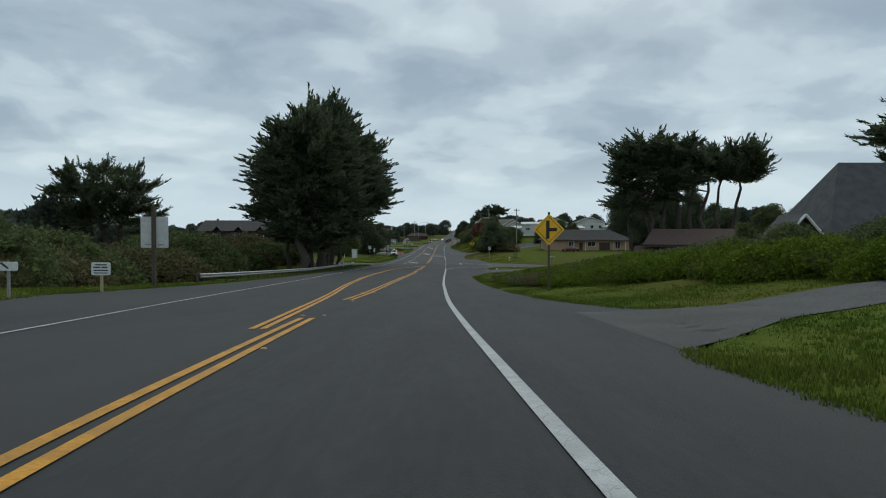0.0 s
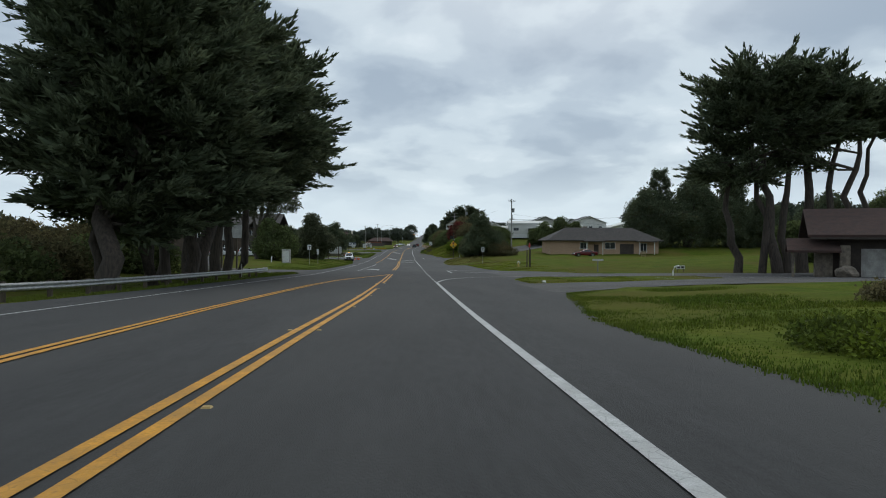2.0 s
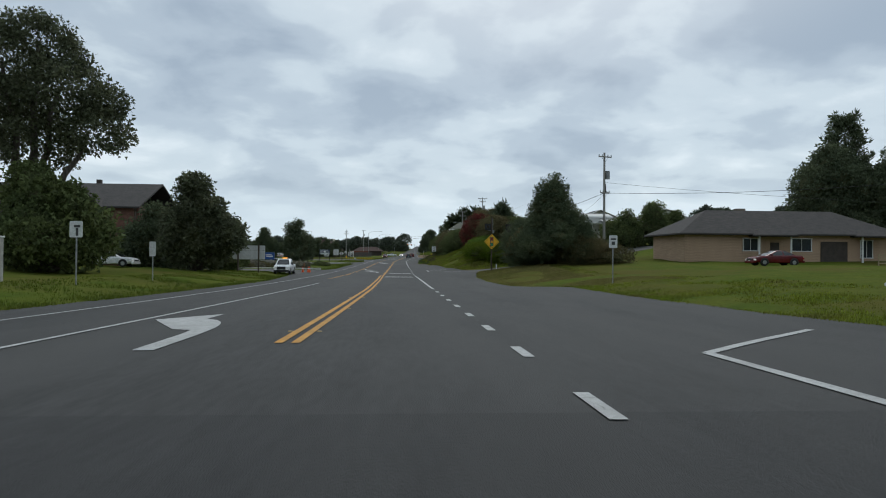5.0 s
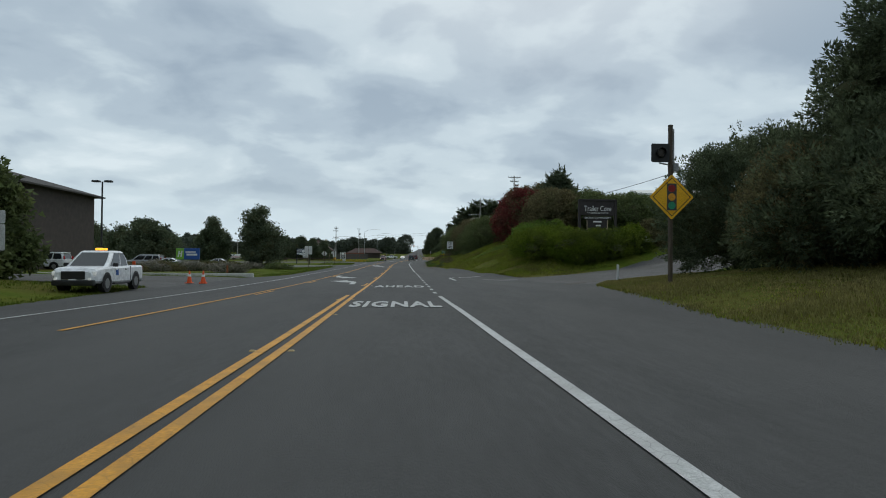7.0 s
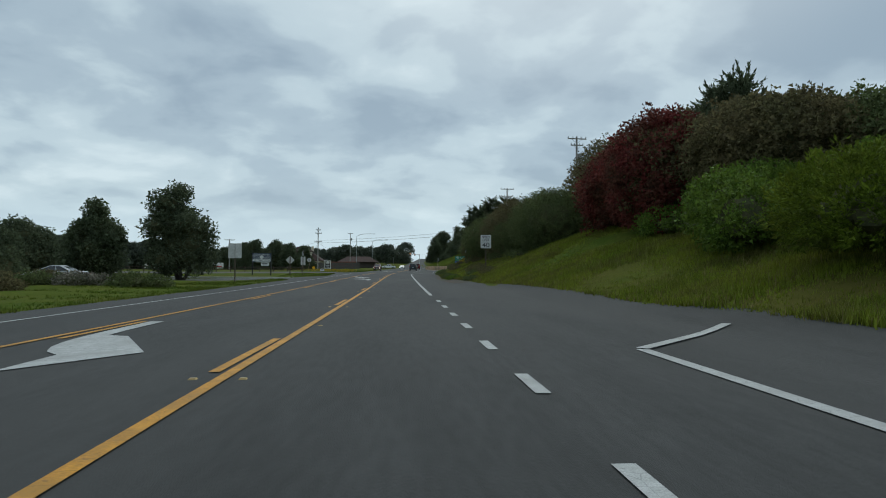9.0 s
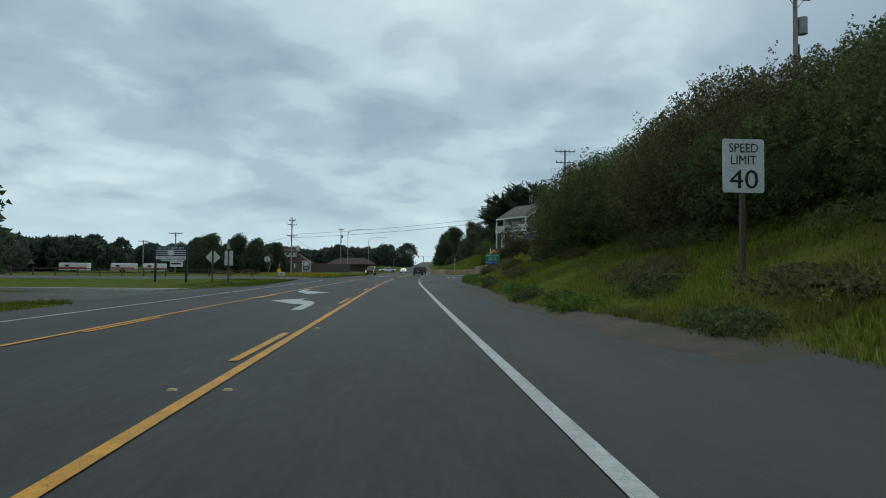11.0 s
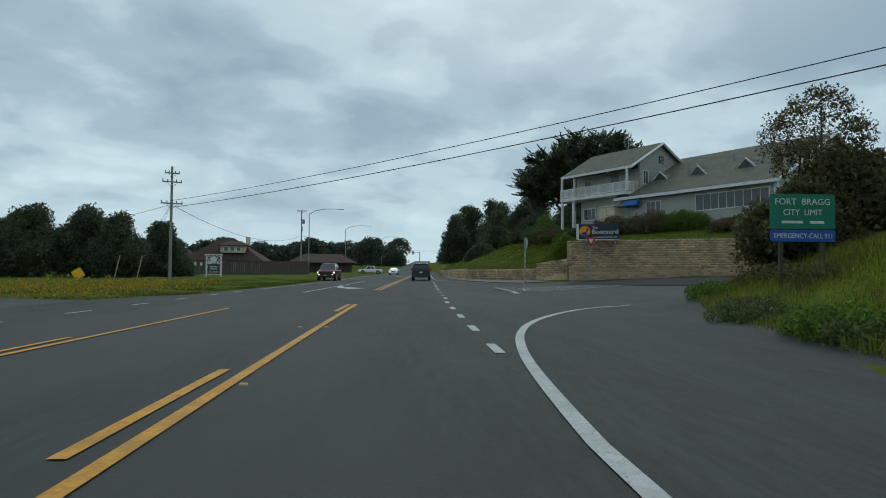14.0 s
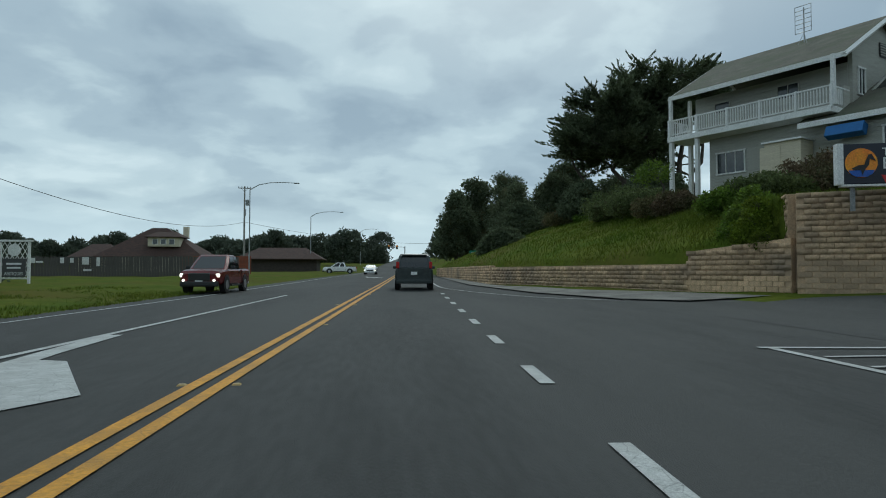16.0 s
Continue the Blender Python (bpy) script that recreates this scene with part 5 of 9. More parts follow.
far_woods("far_woods", "dark line of far evergreen trees", 540, 760, -230, -22, 130, 7, 12, 1, 14)
far_woods("road_end_woods", "dark far evergreen trees where the road climbs", 560, 760, -22, 160, 60, 9, 16, 5, 11)
far_woods("left_far_woods", "dark line of evergreen trees beyond the lots", 300, 470, -190, -72, 170, 6, 9.5, 2)
far_woods("hill_woods", "trees on the rising ground behind the houses", 210, 330, 92, 160, 50, 6, 11, 3)
far_woods("thicket_woods", "trees behind the roadside thicket", 40, 170, -150, -62, 60, 7, 12, 4)

# low weeds at the foot of the bank and tangled growth on it
r_w = np.random.default_rng(44)
for k in range(46):
    y0 = r_w.uniform(270, 346)
    low = k % 2 == 0
    d = float(np.interp(y0, [q[0] for q in RIGHT_EDGE], [q[1] for q in RIGHT_EDGE])) + (r_w.uniform(0.2, 0.9) if low else r_w.uniform(1.6, 6.5))
    h = r_w.uniform(0.22, 0.5) if low else r_w.uniform(0.4, 0.95)
    w = r_w.uniform(0.5, 0.95) if low else r_w.uniform(0.9, 1.9)
    lobed("weed_clump", T(float(bend(y0)) + d, y0, -0.1 if low else -0.35), ("low broad-leaved weeds along the foot of the bank" if low else "tangled dark weeds on the grassy bank"), "weeds",
          [((0, 0, h * 0.3), (w, w * 1.3, h * 0.6)), ((w * 0.5, w, h * 0.25), (w * 0.7, w * 0.8, h * 0.5)), ((-w * 0.3, -w, h * 0.22), (w * 0.6, w * 0.8, h * 0.45))], 230, 0.33, FINE, (SHRUB_GREEN, SHRUB_BROWN, SHRUB, SHRUB)[k % 4] if low else (SHRUB_BROWN, SHRUB)[k // 2 % 2], "", "weeds on the bank", 400 + k, 0.4)
for k in range(16):
    y0, d = r_w.uniform(300, 327), r_w.uniform(8.0, 12.0)
    h = r_w.uniform(0.45, 0.8)
    lobed("bramble", T(d, y0, -0.3), "dark tangled bramble on the grassy bank", "shrub", clump_lobes(r_w.uniform(0.7, 1.2), h, 6, 480 + k), 420, 0.3, FINE, (SHRUB_BROWN, SHRUB, MOUND)[k % 3], "", "brambles on the bank", 480 + k)
for k, (x, y) in enumerate(((9.4, 303.5), (10.4, 304.8), (8.6, 308.0))):
    lobed("broom_bush", T(x, y, -0.1), "yellow-flowering broom on the grassy bank", "shrub", clump_lobes(0.55, 1.0, 5, 660 + k), 90, 0.24, FINE, MUSTARD, "", "broom on the bank", 660 + k, 0.0)
# dark growth before the hotel wing
for k, (x, y, h, w, m) in enumerate(((-23.5, 199, 7.2, 4.2, PINE), (-21.5, 203.5, 5.6, 3.0, SHRUB), (-27, 206, 5.4, 3.6, SHRUB), (-26.5, 193, 7.0, 4.4, CYPRESS), (-31, 201, 6.6, 4, SHRUB))):
    lobed("shrubby_tree", T(x, y, -0.2), "dark bushy evergreen before the hotel wing", "tree", clump_lobes(w, h, 10, 470 + k), 1200, 0.85, TUFT, m, (0.2, 0.08), "evergreens before the hotel wing", 470 + k)

# ---- grass ----
grass_strip("verge_grass", "green uncut grass along the road's edge", RIGHT_EDGE, 8, -2, 80, 38000, 0.085, GRASS, 1, 1)
grass_strip("verge_grass", "green uncut grass on the island and lawn", RIGHT_EDGE, 9, 88, 200, 30000, 0.09, BANKGRASS, 1, 2)
grass_strip("bank_grass", "tall green grass on the roadside bank", RIGHT_EDGE, 9, 226, 347, 95000, 0.24, BANKGRASS, 1, 3, 1.1)
grass_strip("dry_bank_grass", "dry yellowish grass on the bank", RIGHT_EDGE, 6, 205, 347, 7000, 0.3, DRYGRASS, 1, 4)
grass_strip("dry_verge_grass", "dry brownish grass before the hedge", RIGHT_EDGE, 7, 160, 203, 60000, 0.13, DRYGRASS, 1, 14, 0.8)
grass_strip("verge_grass", "green uncut grass along the road's edge", LEFT_EDGE, 7, 5, 130, 24000, 0.16, GRASS, -1, 5)
grass_strip("verge_grass", "green uncut grass along the road's edge", LEFT_EDGE, 8, 130, 400, 34000, 0.14, GRASS, -1, 6)


# ---- materials of made things ----
GALV = mat("galvanised steel", (0.42, 0.43, 0.43), (0.30, 0.31, 0.31), 4, 0.5, metal=0.7)
STEEL_GREY = mat("weathered grey metal", (0.30, 0.31, 0.31), (0.22, 0.23, 0.23), 3, 0.6, metal=0.3)
SIGN_BACK = mat("bare aluminium sign back", (0.62, 0.62, 0.61), (0.5, 0.5, 0.49), 2, 0.55, metal=0.0)
SIGN_WHITE = flat("white sign sheeting", (0.72, 0.73, 0.72), 0.45)
SIGN_YELLOW = flat("yellow sign sheeting", (0.95, 0.50, 0.012), 0.45)
SIGN_GREEN = flat("green sign sheeting", (0.012, 0.19, 0.115), 0.45)
SIGN_BLUE = flat("blue sign sheeting", (0.02, 0.10, 0.42), 0.45)
SIGN_RED = flat("red sign sheeting", (0.55, 0.03, 0.03), 0.45)
BLACK = flat("black paint", (0.018, 0.018, 0.018), 0.5)
DARKGREY = flat("dark grey paint", (0.06, 0.06, 0.06), 0.5)
ORANGE = flat("orange plastic", (0.80, 0.10, 0.012), 0.5)
LIME = flat("lime green sign face", (0.22, 0.48, 0.05), 0.4)
NAVY = flat("deep blue sign face", (0.02, 0.09, 0.33), 0.4)
NIGHT = flat("dark navy sign face", (0.012, 0.016, 0.03), 0.4)
SUNSET = mat("orange sunset disc", (0.85, 0.38, 0.02), (0.80, 0.22, 0.02), 2, 0.5)
POLE_WOOD = mat("weathered grey pole wood", (0.34, 0.325, 0.30), (0.24, 0.225, 0.205), 3, 0.9, 0.5, 30, stretch=(6, 6, 0.5))
POST_WOOD = mat("brown post wood", (0.11, 0.085, 0.06), (0.07, 0.055, 0.04), 3, 0.9, 0.5, 30, stretch=(6, 6, 0.5))
PALE_WOOD = mat("pale stake wood", (0.42, 0.34, 0.22), (0.34, 0.27, 0.17), 3, 0.85, 0.3, 30, stretch=(6, 6, 0.5))
FENCE_WOOD = mat("grey fence boards", (0.115, 0.105, 0.095), (0.075, 0.068, 0.062), 2, 0.9, 0.5, 25, stretch=(5, 5, 0.4))
RED_FENCE = mat("red-brown fence boards", (0.28, 0.085, 0.045), (0.20, 0.062, 0.035), 2, 0.9, 0.4, 25)
CONCRETE = mat("pale concrete", (0.45, 0.44, 0.41), (0.33, 0.32, 0.30), 2.5, 0.9, 0.4, 50, stain=(0.25, 0.24, 0.22), stain_scale=0.8)
CERAMIC = flat("grey insulator", (0.25, 0.26, 0.26), 0.3)
WIRE = flat("black cable", (0.02, 0.02, 0.02), 0.6)
GLASS = mat("dark window glass", (0.018, 0.022, 0.025), (0.014, 0.017, 0.02), 1, 0.06, spec=0.7)
HOUSE_GLASS = mat("window glass", (0.05, 0.06, 0.065), (0.035, 0.04, 0.045), 0.8, 0.08, spec=0.7)
RUBBER = flat("black rubber", (0.016, 0.016, 0.017), 0.85)
RIM = flat("silver alloy", (0.42, 0.43, 0.44), 0.35, 0.8)
CAR_WHITE = mat("white car paint", (0.80, 0.81, 0.82), (0.76, 0.77, 0.78), 0.8, 0.25)
CAR_RED = mat("dark red car paint", (0.13, 0.009, 0.013), (0.10, 0.007, 0.010), 0.8, 0.25)
CAR_DARK = mat("dark grey-green car paint", (0.035, 0.045, 0.045), (0.028, 0.036, 0.036), 0.8, 0.25)
CAR_SILVER = mat("silver car paint", (0.40, 0.41, 0.42), (0.36, 0.37, 0.38), 0.8, 0.3, metal=0.3)
# unlit lamps get a faint added glow to brighten their faces
LAMP_CLEAR = mat("clear lamp with added glow", (0.8, 0.8, 0.78), (0.7, 0.7, 0.68), 1, 0.15, emit=0.25)
LAMP_LIT = mat("lit headlamp", (1.0, 0.95, 0.85), (1.0, 0.93, 0.8), 1, 0.2, emit=1.4)
LAMP_RED = flat("red tail lamp", (0.40, 0.012, 0.012), 0.2)
LAMP_AMBER = mat("lit amber lamp", (1.0, 0.42, 0.03), (1.0, 0.36, 0.02), 1, 0.3, emit=1.4)
SIGNAL_RED = flat("dull red lens", (0.30, 0.02, 0.02), 0.3)
SIGNAL_AMBER = flat("amber disc", (0.80, 0.36, 0.02), 0.4)
SIGNAL_GREEN = flat("green disc", (0.03, 0.30, 0.16), 0.4)
TRIM_WHITE = mat("white painted trim", (0.76, 0.76, 0.74), (0.68, 0.68, 0.66), 2, 0.6)
ROOF_GREY = mat("weathered grey-green shingles", (0.135, 0.130, 0.102), (0.100, 0.096, 0.076), 1.2, 0.95, 0.9, 18, stretch=(1, 1, 3), stain=(0.085, 0.095, 0.06), stain_scale=0.5)
ROOF_DARK = mat("dark brown shingles", (0.065, 0.058, 0.054), (0.045, 0.042, 0.04), 1.5, 0.95, 0.9, 18, stretch=(1, 1, 3))
ROOF_RUST = mat("red-brown shingles", (0.070, 0.038, 0.030), (0.046, 0.028, 0.024), 1.5, 0.95, 0.9, 18, stretch=(1, 1, 3))
ROOF_SLATE = mat("slate-grey shingles", (0.085, 0.085, 0.088), (0.06, 0.06, 0.062), 1.5, 0.95, 0.8, 18)
SIDING = mat("grey lap siding", (0.43, 0.43, 0.385), (0.37, 0.365, 0.325), 2, 0.8, 0.2, 40, stretch=(0.4, 0.4, 5))
SIDING_PINK = mat("tan wood siding", (0.48, 0.33, 0.22), (0.38, 0.255, 0.17), 2, 0.85, 0.2, 40, stretch=(0.4, 0.4, 5))
SIDING_CREAM = mat("cream siding", (0.62, 0.56, 0.42), (0.54, 0.48, 0.36), 2, 0.8, 0.2, 40, stretch=(0.4, 0.4, 5))
SIDING_BROWN = mat("dark brown siding", (0.072, 0.056, 0.046), (0.05, 0.04, 0.034), 2, 0.85, 0.3, 30)
SIDING_WHITE = mat("white siding", (0.66, 0.66, 0.63), (0.58, 0.58, 0.55), 2, 0.8, 0.2, 40, stretch=(0.4, 0.4, 5))
FIELDSTONE = mat("rough tan stone", (0.24, 0.20, 0.155), (0.13, 0.11, 0.09), 3, 0.95, 0.9, 9)
BLOCK = mat("split-face concrete block", (0.62, 0.43, 0.265), (0.48, 0.335, 0.21), 1.6, 0.95, 0.9, 40, stain=(0.30, 0.225, 0.16), stain_scale=0.5, island=0.22, each=0.22)


# ---- vehicles ----
def loft(stations, ring):
    """Closed rings, one at each station, skinned and capped."""
    bm = bmesh.new()
    rows = [[bm.verts.new(p) for p in ring(*s)] for s in stations]
    n = len(rows[0])
    for a, b in zip(rows, rows[1:]):
        for i in range(n):
            bm.faces.new((a[i], a[(i + 1) % n], b[(i + 1) % n], b[i]))
    bm.faces.new(rows[0][::-1])
    bm.faces.new(rows[-1])
    return bm


def body_ring(y, w, zb, zt):
    m = (zb + zt) / 2
    half = [(w * 0.90, zb), (w * 0.985, zb + 0.10), (w, m), (w * 0.985, zt - 0.10), (w * 0.91, zt - 0.015), (w * 0.55, zt + 0.015)]
    return [(x, y, z) for x, z in half] + [(-x, y, z) for x, z in half[::-1]]


def cabin_ring(z, y0, y1, w):
    c = 0.10
    return [(w, y0 + c, z), (w, y1 - c, z), (w - c, y1, z), (-w + c, y1, z), (-w, y1 - c, z), (-w, y0 + c, z), (-w + c, y0, z), (w - c, y0, z)]


CARS = {
    # half width, body stations (y, w, zb, zt), cabin rings (z, y0, y1, w), axle ys, wheel radius
    "pickup": (0.93, [(-2.66, .86, .55, 1.10), (-2.55, .92, .42, 1.14), (-0.95, .93, .36, 1.14), (1.25, .93, .36, 1.12), (2.1, .92, .40, 1.08), (2.5, .87, .42, 1.02), (2.66, .74, .46, .88)],
               [(1.10, -0.98, 1.45, .86), (1.42, -0.90, 0.98, .80), (1.74, -0.72, 0.52, .70), (1.80, -0.60, 0.36, .62)], (-1.65, 1.62), 0.39),
    "suv": (1.0, [(-2.55, .90, .50, 1.12), (-2.48, .98, .40, 1.16), (-0.5, 1.0, .36, 1.16), (1.2, 1.0, .36, 1.15), (2.1, .98, .40, 1.10), (2.45, .93, .44, 1.02), (2.58, .80, .48, .86)],
            [(1.13, -2.50, 1.50, .93), (1.45, -2.44, 1.05, .88), (1.80, -2.30, 0.62, .78), (1.90, -2.1, 0.42, .70)], (-1.55, 1.60), 0.40),
    "sedan": (0.90, [(-2.38, .72, .50, .86), (-2.25, .84, .36, .98), (-1.2, .89, .28, 1.0), (0.9, .90, .28, .97), (1.8, .87, .30, .88), (2.25, .80, .34, .78), (2.40, .62, .40, .66)],
              [(0.93, -1.75, 1.25, .80), (1.18, -1.30, 0.72, .72), (1.40, -0.78, 0.18, .60), (1.44, -0.6, 0.0, .52)], (-1.40, 1.45), 0.33),
}


def cabin_pane(cab, face, a, b, lo=0.14, hi=1.86):
    """A pane on one face of a cabin: face is 'front', 'rear' or the sign of x; a to b runs along it, lo to hi up through the rings."""
    c = 0.10
    rows = []
    for h in sorted({lo, 1.0, hi}):
        k = min(int(h), 1)
        q = h - k
        z, y0, y1, w = [cab[k][i] * (1 - q) + cab[k + 1][i] * q for i in range(4)]
        if face in ("front", "rear"):
            y = y1 + 0.012 if face == "front" else y0 - 0.012
            rows.append([((-w + c) + (2 * w - 2 * c) * f, y, z) for f in (a, b)])
        else:
            rows.append([(face * (w + 0.012), y0 + c + (y1 - y0 - 2 * c) * f, z) for f in (a, b)])
    bm = bmesh.new()
    vs = [[bm.verts.new(p) for p in row] for row in rows]
    for r0, r1 in zip(vs, vs[1:]):
        bm.faces.new((r0[0], r0[1], r1[1], r1[0]))
    g = bmesh.ops.extrude_face_region(bm, geom=list(bm.faces))
    inward = Vector((0, -0.03, 0)) if face == "front" else Vector((0, 0.03, 0)) if face == "rear" else Vector((-face * 0.03, 0, 0))
    bmesh.ops.translate(bm, vec=inward, verts=[v for v in g["geom"] if isinstance(v, bmesh.types.BMVert)])
    return bm


def vehicle(name, at, label, kind, paint, turn=0.0, beacon=False, lit=False, group="", scale=1.0):
    w, st, cab, axles, wr = CARS[kind]
    ob = thing(name, at, label, "car" if kind != "pickup" else "pickup truck", group, turn)
    ob.scale = (scale,) * 3
    bm = loft(st, body_ring)
    bmesh.ops.bevel(bm, geom=[e for e in bm.edges if e.calc_face_angle(0) > 0.6], offset=0.035, segments=2, affect="EDGES")
    body = part("body", bm, paint, ob)
    bm = loft(cab, cabin_ring)
    bmesh.ops.bevel(bm, geom=[e for e in bm.edges if e.calc_face_angle(0) > 0.5], offset=0.03, segments=2, affect="EDGES")
    part("cabin", bm, paint, ob)
    part("windscreen", cabin_pane(cab, "front", 0.03, 0.97, 0.10, 1.92), GLASS, ob, "dark glass windscreen")
    part("rear_window", cabin_pane(cab, "rear", 0.06, 0.94, 0.2, 1.8), GLASS, ob, "dark glass rear window")
    for sx in (-1, 1):
        for fa, fb in (((0.05, 0.40), (0.46, 0.93)) if kind != "suv" else ((0.03, 0.27), (0.31, 0.58), (0.63, 0.95))):
            part("side_window", cabin_pane(cab, sx, fa, fb), GLASS, ob, "dark glass side window")
    low = cab[0]
    for sx in (-1, 1):
        part("mirror", box(sx * (w + 0.10), low[2] - 0.45, low[0] + 0.08, 0.2, 0.12, 0.16, 0.03), paint if kind != "pickup" else BLACK, ob)
        for ya in axles:
            wheel = part("wheel", rod((sx * (w - 0.24), ya, wr), (sx * (w + 0.015), ya, wr), wr, n=24), RUBBER, ob)
            part("rim", rod((sx * (w - 0.10), ya, wr), (sx * (w + 0.025), ya, wr), wr * 0.62, wr * 0.56, 16), RIM, wheel)
            # flat black face over the body paints in the wheel opening's shade
            bm = bmesh.new()
            pts = [(ya + (wr + 0.09) * math.cos(a), wr + (wr + 0.09) * math.sin(a)) for a in np.linspace(-0.35, math.pi + 0.35, 14)]
            vs = [[bm.verts.new((sx * q, y, z)) for y, z in pts] for q in (w - 0.3, w + 0.006)]
            f1 = bm.faces.new(vs[1])
            part("wheel_arch", bm, BLACK, ob)
        fy = st[-2][0]
        part("headlight", box(sx * w * 0.76, fy + 0.045, st[-2][3] - 0.20, w * 0.34, 0.16, 0.17, 0.03), LAMP_LIT if lit else LAMP_CLEAR, body)
        ty = st[0][0]
        part("tail_light", box(sx * w * 0.86, ty + 0.03, st[0][3] - 0.16 + (0.35 if kind == "suv" else 0), w * 0.16, 0.12, 0.34 if kind != "sedan" else 0.16, 0.02), LAMP_RED, body)
        for k in range(2):
            yy = (low[1] + 0.55 + k * 1.05) if kind != "suv" else (-0.9 + k * 1.1)
            part("door_handle", box(sx * (w + 0.005), yy, st[2][3] - 0.17, 0.03, 0.2, 0.04), paint if k else BLACK, body)
    fy, ty = st[-1][0], st[0][0]
    part("grille", box(0, fy - 0.03, (st[-1][2] + st[-1][3]) / 2 + 0.08, w * 1.02, 0.14, 0.34 if kind != "sedan" else 0.16, 0.03), BLACK, body)
    part("front_bumper", box(0, fy - 0.06, st[-2][2] + 0.02, w * 1.78, 0.3, 0.24, 0.06), BLACK if kind == "pickup" else paint, ob)
    part("rear_bumper", box(0, ty + 0.02, st[1][2] + 0.05, w * 1.86, 0.22, 0.22, 0.05), GALV if kind == "pickup" else paint, ob)
    for yy, zz in ((fy + 0.05, st[-2][2] + 0.10), (ty - 0.04, st[0][2] + (0.2 if kind != "suv" else 0.38))):
        part("number_plate", box(0, yy, zz, 0.32, 0.03, 0.16), SIGN_WHITE, body)
    if kind == "pickup":
        bed = part("bed", box(0, -1.80, 1.10, 1.5, 1.5, 0.12), BLACK, ob)
        part("tailgate_seam", box(0, ty - 0.006, 0.86, 1.5, 0.02, 0.02), BLACK, body)
        part("side_seam", box(0, low[1] - 0.02, 0.78, w * 2.012, 0.02, 0.62), BLACK, body)
        for sx in (-1, 1):
            part("fog_lamp", rod((sx * w * 0.72, fy - 0.02, 0.60), (sx * w * 0.72, fy + 0.10, 0.60), 0.055, n=12), LAMP_LIT if lit else LAMP_CLEAR, body)
            part("running_board", box(sx * (w - 0.02), 0.05, 0.36, 0.14, 1.7, 0.08, 0.02), BLACK, ob)
    if kind == "suv":
        part("spoiler", box(0, cab[2][1] - 0.05, cab[2][0] + 0.03, 1.3, 0.22, 0.06, 0.02), paint, ob)
    if beacon:
        b = part("light_bar", box(0, -0.05, 1.87, 0.5, 0.16, 0.1, 0.03), LAMP_AMBER, ob, "lit amber light bar")
        for sx in (-1, 1):
            part("door_badge", box(sx * (w + 0.006), 0.55, 0.85, 0.015, 0.26, 0.26, 0.0), NAVY, body)
    return ob


PI = math.pi
vehicle("pickup_truck", T(-13.6, 199.4), "white pickup truck with an amber light bar parked on the verge", "pickup", CAR_WHITE, PI + 0.03, beacon=True)
vehicle("pickup_truck", P(394.6, -9.3), "dark red pickup truck with lit headlamps in the far lane", "pickup", CAR_RED, PI - 0.05, lit=True)
vehicle("suv", P(398.6, 0.25), "dark grey-green boxy sport utility vehicle in the lane", "suv", CAR_DARK, -0.05)
vehicle("suv", P(438, 0.3), "red sport utility vehicle driving ahead in the lane", "suv", CAR_RED, -0.05)
vehicle("sedan", P(462, -6.0), "white oncoming car in the far lane", "sedan", CAR_WHITE, PI - 0.05, lit=True)
vehicle("pickup_truck", P(470, -11.5), "white pickup truck at the far side street", "pickup", CAR_WHITE, PI / 2)
vehicle("sedan", T(36.8, 184.3), "red sedan parked before the ranch house", "sedan", CAR_RED, PI / 2, scale=1.05)
vehicle("pickup_truck", T(-37.6, 184), "white pickup truck parked at the motel", "pickup", CAR_WHITE, -PI / 2 + 0.2, group="cars at the motel")
vehicle("suv", T(-32.4, 186), "white sport utility vehicle parked at the motel", "suv", CAR_WHITE, -PI / 2 - 0.2, group="cars at the motel")
vehicle("sedan", T(-28, 187), "white sedan parked at the motel", "sedan", CAR_WHITE, -PI / 2, group="cars at the motel")
for k, (x, y, p) in enumerate(((-37.5, 240, CAR_WHITE), (-32.5, 262, CAR_WHITE), (-36, 263, CAR_SILVER), (-28, 270, CAR_SILVER), (-43, 258, CAR_DARK))):
    vehicle("sedan" if k % 2 else "suv", T(x, y), ("white", "white", "silver", "silver", "dark")[k] + " car parked in the hotel lot", "sedan" if k % 2 else "suv", p, PI / 2, group="cars in the hotel lot")


# ---- signs and posts ----
def diamond(s, thick=0.02, round_=0.06):
    h = s / math.sqrt(2)
    pts = []
    for a in range(4):
        c = (h * math.cos(a * PI / 2), h * math.sin(a * PI / 2))
        for o in (-0.5, 0.5):
            b = a * PI / 2 + o
            pts.append((c[0] - round_ * 1.2 * math.cos(a * PI / 2) + round_ * math.cos(b) * 0.9, c[1] - round_ * 1.2 * math.sin(a * PI / 2) + round_ * math.sin(b) * 0.9))
    return polyplate(pts, thick)


def panel(w, h, z, x=0.0, y=0.0, thick=0.02, r=0.04):
    pts = [(x - w / 2 + r, z - h / 2), (x + w / 2 - r, z - h / 2), (x + w / 2, z - h / 2 + r), (x + w / 2, z + h / 2 - r), (x + w / 2 - r, z + h / 2), (x - w / 2 + r, z + h / 2), (x - w / 2, z + h / 2 - r), (x - w / 2, z - h / 2 + r)]
    bm = polyplate(pts, thick)
    bmesh.ops.translate(bm, vec=(0, y, 0), verts=bm.verts)
    return bm


def post(h, x=0.0, y=0.06, r=0.045, material=None, square=True):
    return box(x, y, h / 2 - 0.3, r * 2, r * 2, h + 0.6, 0.006) if square else rod((x, y, -0.5), (x, y, h), r)


